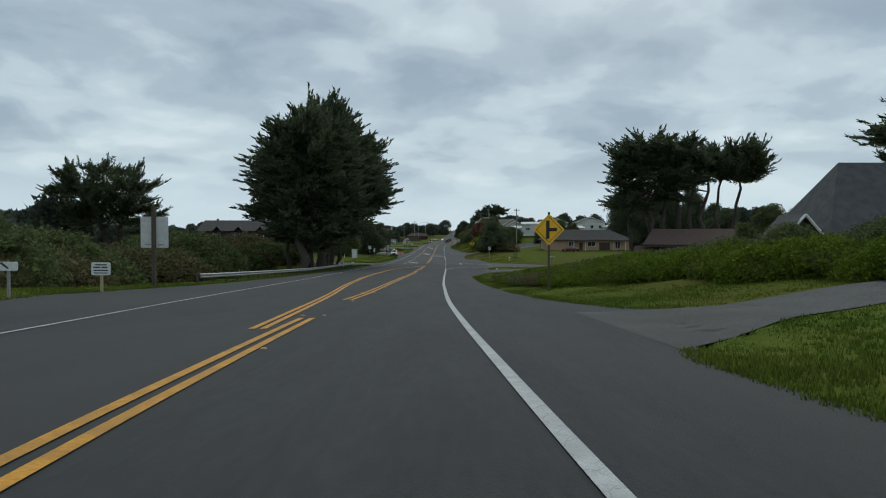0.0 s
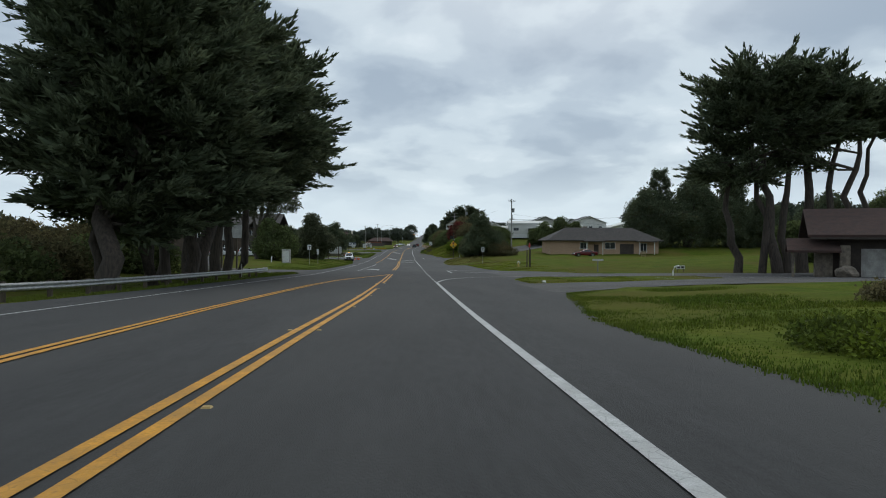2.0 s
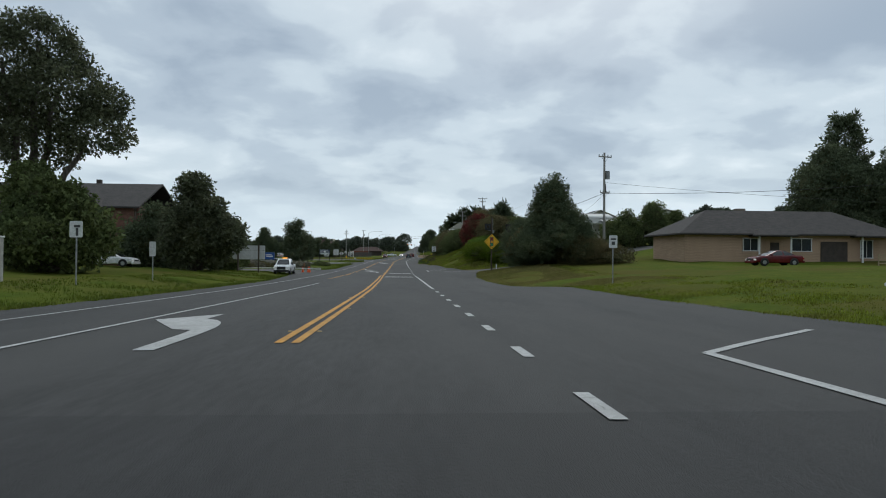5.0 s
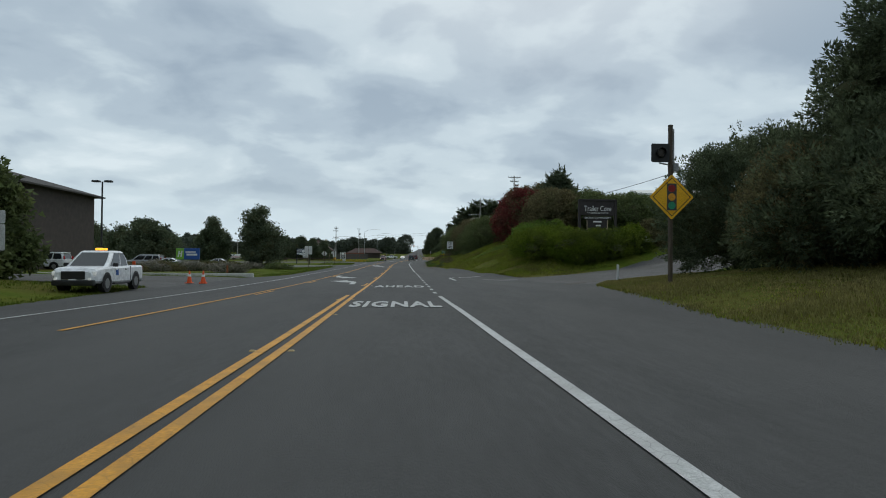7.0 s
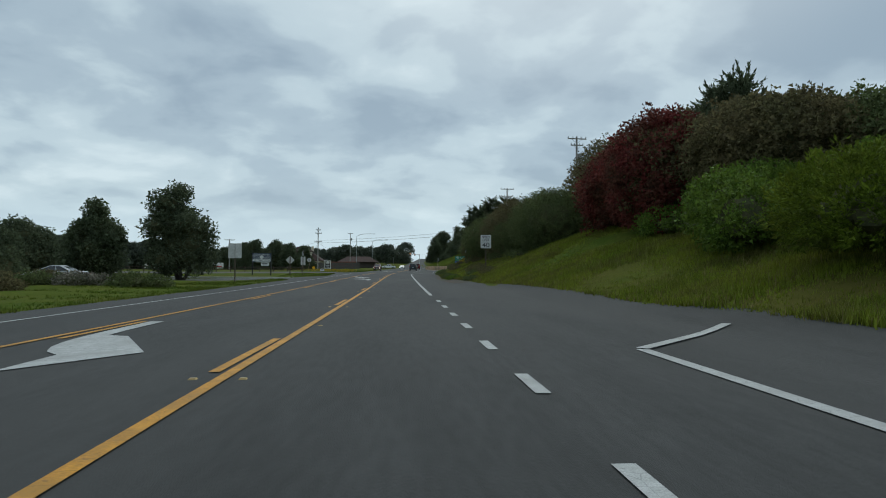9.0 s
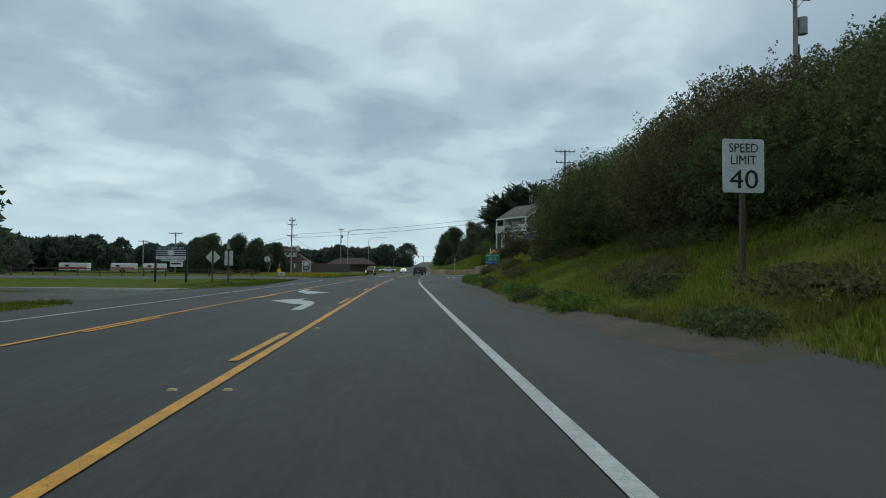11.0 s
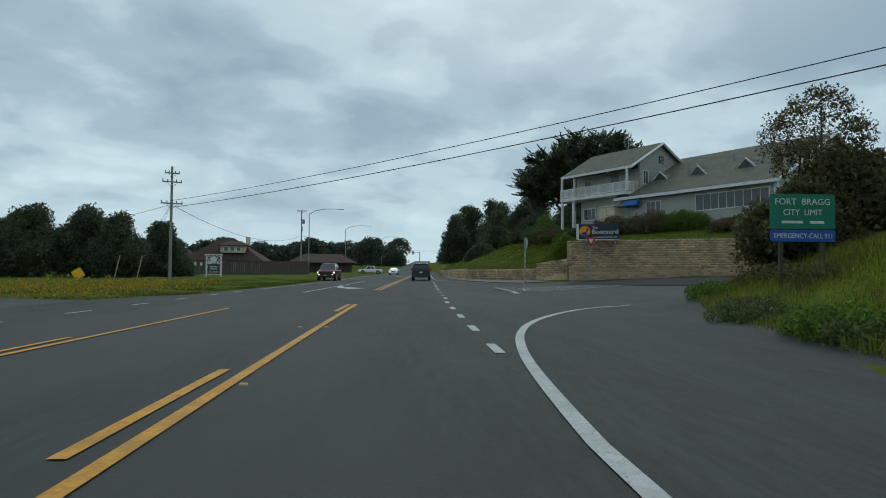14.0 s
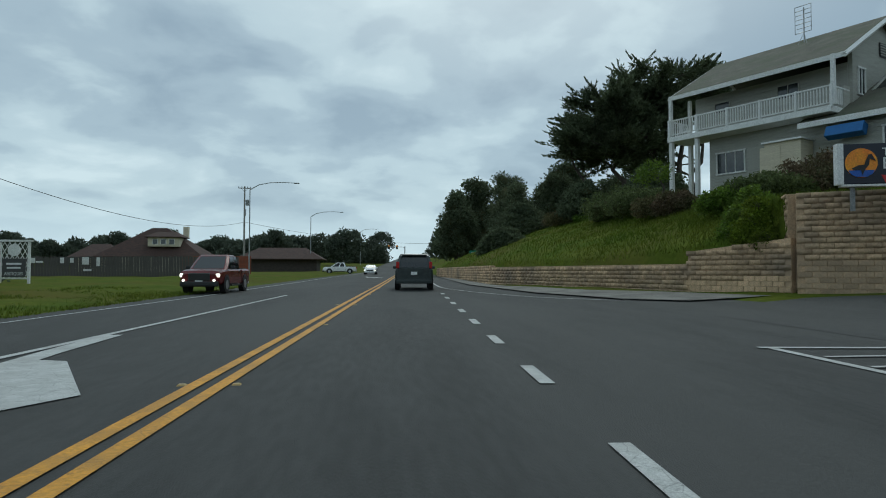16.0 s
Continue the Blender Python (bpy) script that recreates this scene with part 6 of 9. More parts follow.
def text_on(parent, text, w, h, x, z, material, y=-0.016, turned=0.0, name="lettering"):
    ob = part(name, words(text, w, h, material, name), None, parent)
    ob.matrix_basis = pose(x, y, z, 90, 0, turned)
    return ob


def bars_on(parent, rows, material, y=-0.014):
    for x, z, w, h in rows:
        part("bar", box(x, y, z, w, 0.008, h), material, parent)


# side-road warning sign
s = thing("warning_sign", P(31.0, 6.4), "yellow diamond warning sign with a black side-road symbol", "road sign")
part("post", post(3.75), POST_WOOD, s)
pl = part("panel", diamond(1.05), SIGN_YELLOW, s)
pl.location = (0, 0, 2.92)
part("border", polyplate([(0, .62), (.62, 0), (0, -.62), (-.62, 0), (0, .59)], 0.004), BLACK, pl).location = (0, -0.0125, 0)
part("border_inside", polyplate([(0, .585), (.585, 0), (0, -.585), (-.585, 0)], 0.004), SIGN_YELLOW, pl).location = (0, -0.0155, 0)
part("symbol_bar", box(-0.06, -0.02, 0.0, 0.16, 0.008, 0.86), BLACK, pl)
part("symbol_branch", box(0.19, -0.02, 0.0, 0.36, 0.008, 0.16), BLACK, pl)
# backs of signs and small signs on the left
s = thing("sign_back", T(-13.7, 34.8), "bare grey back of a large road sign on a wooden post", "road sign")
part("post", post(4.3, y=-0.09, r=0.09), POST_WOOD, s)
for k in (-1, 1):
    part("panel", panel(0.73, 1.65, 2.75 + 0.2, k * 0.37), SIGN_BACK, s)
    part("brace", box(k * 0.35, -0.03, 2.3, 0.3, 0.04, 0.05), STEEL_GREY, s)
s = thing("notice_sign", T(-13.0, 28), "small white notice sign with dark lettering on a post", "notice")
part("post", post(1.2, r=0.05), PALE_WOOD, s)
pl = part("panel", panel(0.82, 0.55, 1.0), SIGN_WHITE, s)
bars_on(pl, [(0, 1.17, 0.5, 0.05), (-0.18, 1.06, 0.3, 0.06), (0.16, 1.06, 0.26, 0.06), (0, 0.93, 0.62, 0.05), (0, 0.82, 0.6, 0.04)], DARKGREY)
s = thing("arrow_sign", T(-13.0, 22), "small white sign with a dark mark on a thin post", "notice")
part("post", post(1.2, r=0.04), STEEL_GREY, s)
pl = part("panel", panel(0.72, 0.3, 1.1), SIGN_WHITE, s)
part("mark", polyplate([(-0.25, 1.2), (0.02, 1.0), (0.05, 1.06), (-0.18, 1.24)], 0.008), DARKGREY, pl).location = (0, -0.016, 0)
# guardrail
g = thing("guardrail", (0, 0, 0), "weathered steel W-beam guardrail with a turned-back end", "guardrail")
gy = np.concatenate([np.arange(43, 110, 1.0), [110, 113, 116, 118, 119.3]])
gd = np.interp(gy, [43, 70, 105, 113, 117, 119.3], [-14.35, -14.6, -13.6, -13.9, -14.6, -15.6])
gx = bend(gy) + gd
gz = land(gx, gy)
prof_w = [(0.0, -0.16), (0.075, -0.11), (0.075, -0.05), (0.0, 0.0), (0.075, 0.05), (0.075, 0.11), (0.0, 0.16), (-0.01, 0.16), (0.06, 0.105), (0.06, 0.055), (-0.015, 0.0), (0.06, -0.055), (0.06, -0.105), (-0.01, -0.16)]
rows_ = np.array([[(x + a, y, z + 0.56 + b) for a, b in prof_w] for x, y, z in zip(gx, gy, gz)])
n_, m_ = rows_.shape[:2]
i_ = np.arange(n_ - 1)[:, None] * m_ + np.arange(m_)[None]
j_ = np.arange(n_ - 1)[:, None] * m_ + (np.arange(m_)[None] + 1) % m_
part("rail", mesh_from("rail", rows_.reshape(-1, 3), np.stack([i_, j_, j_ + m_, i_ + m_], -1).reshape(-1, 4), GALV), None, g)
for k in range(0, len(gy) - 4, 3):
    part("post", box(gx[k] - 0.14, gy[k], gz[k] + 0.12, 0.16, 0.18, 1.3, 0.01), POST_WOOD, g)
s = thing("delineator", T(-15.0, 108), "white plastic delineator post by the guardrail", "marker post")
part("blade", box(0, 0, 0.55, 0.1, 0.03, 1.3, 0.01), SIGN_WHITE, s)
for x, y in ((12.2, 205.5), (12.5, 346.5)):
    s = thing("delineator", T(x, y), "white marker post at the verge", "marker post")
    part("blade", box(0, 0, 0.35, 0.12, 0.05, 1.0, 0.01), SIGN_WHITE, s)
s = thing("sign_back", T(-22.0, 130), "large bare sign backs among the trees", "road sign")
for k, w in ((-1, 1.6), (1, 1.9)):
    part("panel", panel(w, 1.6, 4.4 + 0.15 * k, k * 0.9), SIGN_BACK, s)
    part("post", post(5.2, k * 0.9, 0.1, 0.09), POST_WOOD, s)
# utility cabinet on the lawn
s = thing("utility_cabinet", T(-19.4, 153.5, -0.05), "tall off-white utility cabinet on the lawn", "utility box")
part("body", box(0, 0, 1.05, 1.25, 0.8, 2.1, 0.03), CONCRETE, s)
part("cap", box(0, 0, 2.13, 1.32, 0.87, 0.08, 0.02), TRIM_WHITE, s)
part("door", box(0, -0.41, 1.05, 1.05, 0.02, 1.8), TRIM_WHITE, s)
s = thing("bollard", T(-22, 155), "white bollard beside the utility cabinet", "bollard")
part("pipe", rod((0, 0, -0.3), (0, 0, 0.9), 0.09), TRIM_WHITE, s)
s = thing("parking_sign", T(-16, 155), "white rectangular road sign on a steel post", "road sign")
part("post", post(3.0, r=0.03), GALV, s)
pl = part("panel", panel(0.62, 0.8, 2.75), SIGN_WHITE, s)
bars_on(pl, [(0.05, 2.9, 0.3, 0.12), (0.05, 2.62, 0.12, 0.4)], DARKGREY)
s = thing("sign_back", T(-16, 165), "narrow grey sign back on a steel post", "road sign")
part("post", post(2.4, r=0.03), GALV, s)
part("panel", panel(0.4, 0.95, 2.0), SIGN_BACK, s)
s = thing("sign_back", T(-16.6, 194.3), "wide bare back of a road sign on two posts", "road sign")
for k, (h, z) in enumerate(((0.5, 2.75), (0.98, 1.98))):
    part("panel", panel(3.55, h, z - 0.1), SIGN_BACK, s)
for x in (-1.1, 1.1):
    part("post", post(3.0, x, -0.09, 0.075), POST_WOOD, s)
for k, (x, y) in enumerate(((-13.1, 210.2), (-12.5, 211.0), (-12.15, 209.8))):
    s = thing("traffic_cone", T(x, y, 0.03), "orange traffic cone with pale bands", "traffic cone", "cones by the truck")
    part("base", box(0, 0, 0.02, 0.4, 0.4, 0.04, 0.01), ORANGE, s)
    part("cone", rod((0, 0, 0.04), (0, 0, 0.78), 0.16, 0.03, 16), ORANGE, s)
    part("band", rod((0, 0, 0.42), (0, 0, 0.55), 0.105, 0.079, 16), SIGN_WHITE, s)
s = thing("survey_stake", T(-15.4, 207.5), "pale survey stake with an orange top", "stake")
part("stake", box(0, 0, 0.5, 0.08, 0.05, 1.4), PALE_WOOD, s)
part("flag", box(0.03, 0, 1.15, 0.16, 0.06, 0.2), ORANGE, s)
s = thing("warning_post", T(-15.6, 228.5), "short orange-brown marker post on the lawn", "marker post")
part("blade", box(0, 0, 0.4, 0.14, 0.06, 1.0), flat("faded orange", (0.28, 0.09, 0.03), 0.7), s)
# hotel sign drawn as plain colour fields
s = thing("hotel_sign", T(-25.6, 249, -0.1), "green and blue monument sign on a low base", "sign")
part("base", box(0, 0.1, 0.55, 2.4, 0.4, 1.3, 0.02), CONCRETE, s)
pl = part("panel", box(0, 0, 2.0, 2.75, 0.32, 1.35, 0.03), NAVY, s)
part("green_field", box(-0.88, -0.165, 2.0, 0.95, 0.02, 1.33), LIME, pl)
part("emblem", polyplate([(-1.15, 1.62), (-1.02, 1.62), (-0.95, 1.95), (-0.78, 2.02), (-0.82, 1.62), (-0.68, 1.62), (-0.58, 2.36), (-0.72, 2.36), (-0.76, 2.14), (-0.93, 2.08), (-0.88, 2.36), (-1.02, 2.36), (-1.1, 2.0)], 0.02), SIGN_WHITE, pl).location = (0, -0.185, 0)
bars_on(pl, [(0.35, 2.22, 1.2, 0.16), (0.5, 1.92, 1.25, 0.24)], SIGN_WHITE, -0.17)
s = thing("lamp_post", T(-27.2, 230, 0.1), "dark parking-lot lamp post with two flat heads", "lamp")
part("pole", rod((0, 0, -0.4), (0, 0, 8.1), 0.09, 0.07), BLACK, s)
part("arm", box(0, 0, 8.1, 1.3, 0.06, 0.06), BLACK, s)
for x in (-0.55, 0.55):
    part("head", box(x, 0, 8.16, 0.62, 0.5, 0.16, 0.03), BLACK, s)
s = thing("lamp_post", T(-38, 300), "dark parking-lot lamp post", "lamp")
part("pole", rod((0, 0, -0.4), (0, 0, 7.6), 0.09, 0.07), BLACK, s)
part("head", box(0, 0, 7.65, 1.2, 0.5, 0.16, 0.03), BLACK, s)
# kerbs
KERB = mat("pale kerb concrete", (0.60, 0.59, 0.56), (0.48, 0.47, 0.44), 2.5, 0.9, 0.3, 50)
for nm, x0, x1, y in (("kerb_hotel", -34, -12.5, 225.0), ("kerb_lot", -34, -14.4, 305.0)):
    me = box((x0 + x1) / 2, y, float(land(-18, y)) + 0.06, x1 - x0, 0.3, 0.32, 0.03)
    k_ = bpy.data.meshes.new(nm)
    me.to_mesh(k_)
    me.free()
    k_.materials.append(KERB)
    setting(nm, k_, "pale concrete kerb beside a driveway", "kerb")
s = thing("sign_back", T(-15.2, 276), "two grey sign backs on a post", "road sign")
part("post", post(3.5, r=0.05), POST_WOOD, s)
for k in (-1, 1):
    part("panel", panel(0.58, 1.35, 2.85, k * 0.31, -0.02), SIGN_BACK, s)
# signal-ahead sign with flasher
s = thing("signal_ahead_sign", T(9.75, 192.2, -0.35), "yellow diamond signal-ahead sign with an unlit beacon on a brown pole", "road sign")
part("pole", rod((0, 0.08, -0.5), (0, 0.08, 6.15), 0.085), POST_WOOD, s)
pl = part("panel", diamond(1.17), SIGN_YELLOW, s)
pl.location = (0, -0.03, 3.5)
part("border", polyplate([(0, .71), (.71, 0), (0, -.71), (-.71, 0)], 0.004), BLACK, pl).location = (0, -0.0125, 0)
part("border_inside", polyplate([(0, .675), (.675, 0), (0, -.675), (-.675, 0)], 0.004), SIGN_YELLOW, pl).location = (0, -0.0155, 0)
part("symbol_back", box(0, -0.02, 0, 0.36, 0.008, 0.98, 0.0), DARKGREY, pl)
for z, m in ((0.31, SIGNAL_RED), (0, SIGNAL_AMBER), (-0.31, SIGNAL_GREEN)):
    part("disc", rod((0, -0.024, z), (0, -0.034, z), 0.135, n=24), m, pl)
b = part("beacon_backplate", panel(0.68, 0.68, 5.1, -0.42, -0.03), BLACK, s)
part("beacon_housing", box(-0.42, 0.1, 5.1, 0.36, 0.25, 0.36, 0.04), BLACK, s)
part("lens", rod((-0.42, -0.045, 5.1), (-0.42, -0.075, 5.1), 0.15, 0.14, 24), flat("unlit amber lens", (0.06, 0.045, 0.03), 0.25), b, "unlit dark amber lens")
part("visor", mesh_from("visor", *tube([(-0.42, -0.04, 5.1), (-0.42, -0.22, 5.1)], [0.17, 0.17], 16), BLACK), None, b)
part("bracket", rod((-0.42, 0.08, 4.75), (0, 0.08, 4.68), 0.03), STEEL_GREY, s)
part("conduit", rod((0.12, 0.08, 4.4), (0.12, 0.08, 6.0), 0.025), STEEL_GREY, s)
part("controller_box", box(0.18, 0.08, 4.6, 0.2, 0.18, 0.3, 0.02), STEEL_GREY, s)
# speed limit
s = thing("speed_limit_sign", T(7.55, 273.8), "white speed limit sign on a wooden post", "road sign")
part("post", post(3.0 + 0.15, r=0.05), POST_WOOD, s)
pl = part("panel", panel(0.95, 1.2, 2.6), SIGN_WHITE, s)
text_on(pl, "SPEED", 0.66, 0.2, 0, 3.0, BLACK)
text_on(pl, "LIMIT", 0.58, 0.2, 0, 2.73, BLACK)
text_on(pl, "40", 0.66, 0.42, 0, 2.3, BLACK)
# city limit
s = thing("city_limit_sign", T(11.2, 342.2, -0.1), "green city limit sign with a blue plate below", "road sign")
gz_ = float(rise(342.2)) + 2.95 - T(11.2, 342.2, -0.1)[2]
pl = part("panel", panel(1.85, 0.95, gz_), SIGN_GREEN, s)
text_on(pl, "FORT  BRAGG", 1.55, 0.17, 0, gz_ + 0.27, SIGN_WHITE)
text_on(pl, "CITY  LIMIT", 1.1, 0.16, 0, gz_ - 0.02, SIGN_WHITE)
bars_on(pl, [(-0.3, gz_ - 0.29, 0.6, 0.07), (0.4, gz_ - 0.29, 0.4, 0.07)], SIGN_WHITE)
pl = part("plate", panel(1.85, 0.32, gz_ - 0.66), SIGN_BLUE, s, "blue emergency call plate")
text_on(pl, "EMERGENCY-CALL 911", 1.65, 0.14, 0, gz_ - 0.66, SIGN_WHITE)
for x in (-0.6, 0.6):
    part("post", post(gz_ + 0.4, x, 0.07, 0.045), POST_WOOD, s)
# yield sign, blade sign and far signs at the uphill street
s = thing("yield_sign", T(17.0, 380.6), "red and white triangular yield sign", "road sign")
part("post", post(3.5, r=0.03), GALV, s)
part("panel", polyplate([(-0.48, 3.75), (0.48, 3.75), (0, 2.92)], 0.02), SIGN_RED, s)
part("centre", polyplate([(-0.22, 3.6), (0.22, 3.6), (0, 3.22)], 0.008), SIGN_WHITE, s).location = (0, -0.016, 0)
s = thing("stop_sign", T(8.2, 365.4), "stop sign turned away on a grey post with yellow bands", "road sign")
q = part("post", post(3.3, y=0.0, r=0.038), GALV, s)
for k in range(6):
    part("band", box(0, 0, 0.35 + 0.37 * k, 0.086, 0.086, 0.09), SIGN_YELLOW, q)
part("foot", box(0, 0, 0.06, 0.16, 0.16, 0.16, 0.03), SIGN_WHITE, q)
q = part("panel", polyplate([(0.38 * math.cos(a), 0.38 * math.sin(a)) for a in np.arange(8) * PI / 4 + PI / 8], 0.02), SIGN_BACK, s)
q.matrix_basis = pose(0.07, 0.0, 2.95, 0, 0, 93)
s = thing("street_sign", T(21.6, 122.6), "grey street-name sign on a thin weathered post", "road sign")
part("post", post(1.5, r=0.045), STEEL_GREY, s)
part("blade", box(0, 0, 1.45, 1.25, 0.05, 0.22, 0.01), SIGN_BACK, s)
s = thing("pedestrian_sign", T(10.6, 440, -1.4), "yellow diamond warning sign with a dark symbol", "road sign")
part("post", post(2.9), POST_WOOD, s)
pl = part("panel", diamond(0.95), SIGN_YELLOW, s)
pl.location = (0, 0, 2.6)
part("symbol", box(0, -0.015, 0, 0.18, 0.008, 0.6), BLACK, pl)
s = thing("guide_sign", T(13.2, 442, -1.2), "two stacked green guide signs", "road sign")
for z, w in ((2.3, 1.9), (2.95, 1.9)):
    pl = part("panel", panel(w, 0.55, z + 0.6), SIGN_GREEN, s)
    bars_on(pl, [(0, z + 0.6, 1.4, 0.14)], SIGN_WHITE)
for x in (-0.6, 0.6):
    part("post", post(3.4, x), POST_WOOD, s)
# right corner: hydrant, posts, stop sign
s = thing("fire_hydrant", T(15.6, 141.5), "yellow fire hydrant with white caps on the lawn", "fire hydrant")
HYD = flat("yellow hydrant paint", (0.62, 0.48, 0.16), 0.5)
part("barrel", rod((0, 0, -0.1), (0, 0, 0.62), 0.14, 0.13, 16), HYD, s)
part("bonnet", rod((0, 0, 0.62), (0, 0, 0.82), 0.15, 0.05, 16), TRIM_WHITE, s)
for a in (-1, 1):
    part("nozzle", rod((0, 0, 0.5), (a * 0.24, 0, 0.5), 0.07, n=10), TRIM_WHITE, s)
part("flange", rod((0, 0, 0.0), (0, 0, 0.06), 0.2, n=16), HYD, s)
s = thing("stop_sign", T(17.0, 140.5), "stop sign seen from the side on a brown post", "road sign")
part("post", post(3.2, r=0.06), POST_WOOD, s)
oc = [(0.4 * math.cos(a), 3.0 + 0.4 * math.sin(a)) for a in np.arange(8) * PI / 4 + PI / 8]
q = part("panel", polyplate(oc, 0.02), SIGN_RED, s)
q.rotation_euler = (0, 0, radians(60))
for x, h in ((16.3, 2.4), (16.75, 2.5)):
    s = thing("wooden_post", T(x, 138.5), "plain brown wooden post on the corner lawn", "post")
    part("post", post(h, r=0.07), POST_WOOD, s)
s = thing("warning_sign", T(12.6, 160), "white rectangular sign on a steel post", "road sign")
part("post", post(2.8, r=0.03), GALV, s)
pl = part("panel", panel(0.5, 0.75, 2.5), SIGN_WHITE, s)
bars_on(pl, [(0, 2.65, 0.3, 0.1), (0, 2.4, 0.2, 0.2)], DARKGREY)
s = thing("marker_board", T(31, 122), "small white board with two dark squares", "marker")
part("board", box(0, 0, 0.55, 1.0, 0.05, 0.4, 0.01), TRIM_WHITE, s)
for x in (-0.24, 0.24):
    part("square", box(x, -0.03, 0.55, 0.32, 0.02, 0.22), BLACK, s)
    part("leg", box(x * 1.5, 0.03, 0.2, 0.05, 0.05, 0.9), POST_WOOD, s)
s = thing("white_pipe", T(22.5, 103.5), "bent white pipe standing in the grass", "pipe")
part("pipe", mesh_from("pipe", *tube([(0, 0, -0.3), (0.05, 0, 0.5), (0.15, 0, 0.85), (0.55, 0, 0.95)], [0.07] * 4, 10), TRIM_WHITE, True), None, s)
# park sign
s = thing("park_sign", T(20.45, 237, -0.2), "dark wooden mobile home park sign with white lettering", "sign")
zt = 2.6 - T(20.45, 237, -0.2)[2]
WOOD_DARK = mat("dark stained sign wood", (0.035, 0.028, 0.026), (0.024, 0.02, 0.019), 2, 0.8, 0.4, 25)
pl = part("board", box(0, 0, zt - 0.95, 3.6, 0.14, 1.5, 0.02), WOOD_DARK, s)
part("header", box(0, 0, zt - 0.08, 4.0, 0.3, 0.2, 0.03), WOOD_DARK, s)
part("lower_board", box(0, 0, zt - 2.45, 2.1, 0.1, 1.2, 0.02), WOOD_DARK, s)
text_on(pl, "Trailer Cove", 2.9, 0.55, 0.05, zt - 0.95, TRIM_WHITE, -0.08)
text_on(pl, "MOBILE ESTATES", 2.2, 0.16, 0.05, zt - 1.42, TRIM_WHITE, -0.08)
text_on(pl, "SENIOR COMMUNITY", 2.8, 0.17, 0.05, zt - 1.95, TRIM_WHITE, -0.08)
part("strip", box(0, 0, zt - 1.95, 3.1, 0.12, 0.3, 0.01), WOOD_DARK, s)
bars_on(pl, [(0, zt - 2.35, 0.9, 0.16), (0.1, zt - 2.75, 0.5, 0.14)], TRIM_WHITE, -0.065)
for x in (-1.9, 1.95):
    part("post", post(zt, x, 0, 0.13), WOOD_DARK, s)
for x in (-1.0, 1.05):
    part("short_post", post(zt - 2.2, x, 0.05, 0.09), PALE_WOOD, s)
# shopping centre sign on the wall
s = thing("centre_sign", (18.0, 381.6, -0.5), "dark shopping centre sign with an orange sunset disc and pelican", "sign", turn=-0.3)
pl = part("panel", box(0, 0, 0.78, 3.5, 0.28, 1.32, 0.02), NIGHT, s)
part("frame_end", box(-1.82, 0, 0.78, 0.2, 0.34, 1.36, 0.02), TRIM_WHITE, s)
part("frame_rail", box(0, 0, 0.07, 3.6, 0.32, 0.07, 0.01), TRIM_WHITE, s)
part("sunset_disc", rod((-1.2, -0.14, 0.8), (-1.2, -0.165, 0.8), 0.48, n=32), SUNSET, pl)
part("sea", polyplate([(-1.6, 0.56), (-0.8, 0.56), (-0.9, 0.42), (-1.05, 0.34), (-1.35, 0.34), (-1.5, 0.42)], 0.02), SIGN_BLUE, pl).location = (0, -0.17, 0)
part("bird", polyplate([(-1.5, 0.62), (-1.3, 0.72), (-1.12, 0.74), (-1.06, 0.9), (-1.0, 1.06), (-0.9, 1.08), (-0.78, 0.84), (-0.86, 0.9), (-0.96, 0.94), (-0.98, 0.74), (-1.1, 0.58), (-1.18, 0.4), (-1.22, 0.56), (-1.4, 0.56)], 0.02), BLACK, pl).location = (0, -0.185, 0)
text_on(pl, "The", 0.5, 0.26, -0.32, 1.15, SIGN_WHITE, -0.15)
text_on(pl, "Boatyard", 2.2, 0.5, 0.55, 0.72, SIGN_WHITE, -0.15)
text_on(pl, "SHOPPING CENTER", 2.1, 0.14, 0.58, 0.28, SIGN_WHITE, -0.15)
for x in (-1.4, 1.4):
    part("leg", box(x, 0.05, -0.3, 0.12, 0.12, 0.9), STEEL_GREY, s)
# lot sign, backs, lattice sign on the left
s = thing("lot_sign", T(-23.9, 328.8), "blue and white sales lot sign on dark posts", "sign")
pl = part("panel", box(0, 0, 3.0, 3.1, 0.16, 1.5, 0.02), flat("faded dark blue sign face", (0.03, 0.05, 0.10), 0.4), s)
text_on(pl, "OCEAN VIEW R.V.", 2.7, 0.26, 0, 3.55, SIGN_WHITE, -0.085)
part("field", box(0, -0.085, 2.55, 3.0, 0.02, 0.32), SIGN_WHITE, pl)
text_on(pl, "Sales - Repair - Supplies", 2.8, 0.2, 0, 2.55, BLACK, -0.1)
for z in (3.3, 3.1, 2.9):
    part("stripe", box(0, -0.085, z, 3.0, 0.02, 0.06), SIGN_WHITE, pl)
part("oval", rod((0, -0.09, 3.08), (0, -0.105, 3.08), 0.32, n=32), SIGN_WHITE, pl)
bars_on(pl, [(0.2, 2.28, 2.3, 0.12)], SIGN_WHITE, -0.085)
q = part("lower_panel", box(0.55, 0, 1.9, 1.3, 0.1, 0.55, 0.02), SIGN_WHITE, s)
bars_on(q, [(0.5, 1.95, 1.0, 0.16)], BLACK, -0.06)
for x in (-1.55, 1.55):
    part("post", post(3.85, x, 0.03, 0.09), BLACK, s)
s = thing("sign_back", T(-18.3, 324), "back of a diamond road sign on a wooden post", "road sign")
part("post", post(3.2, y=-0.08, r=0.07), POST_WOOD, s)
part("panel", diamond(1.0), SIGN_BACK, s).location = (0, 0, 2.5)
s = thing("sign_back", T(-15.4, 318.6), "tall grey sign back with a flasher on a post", "road sign")
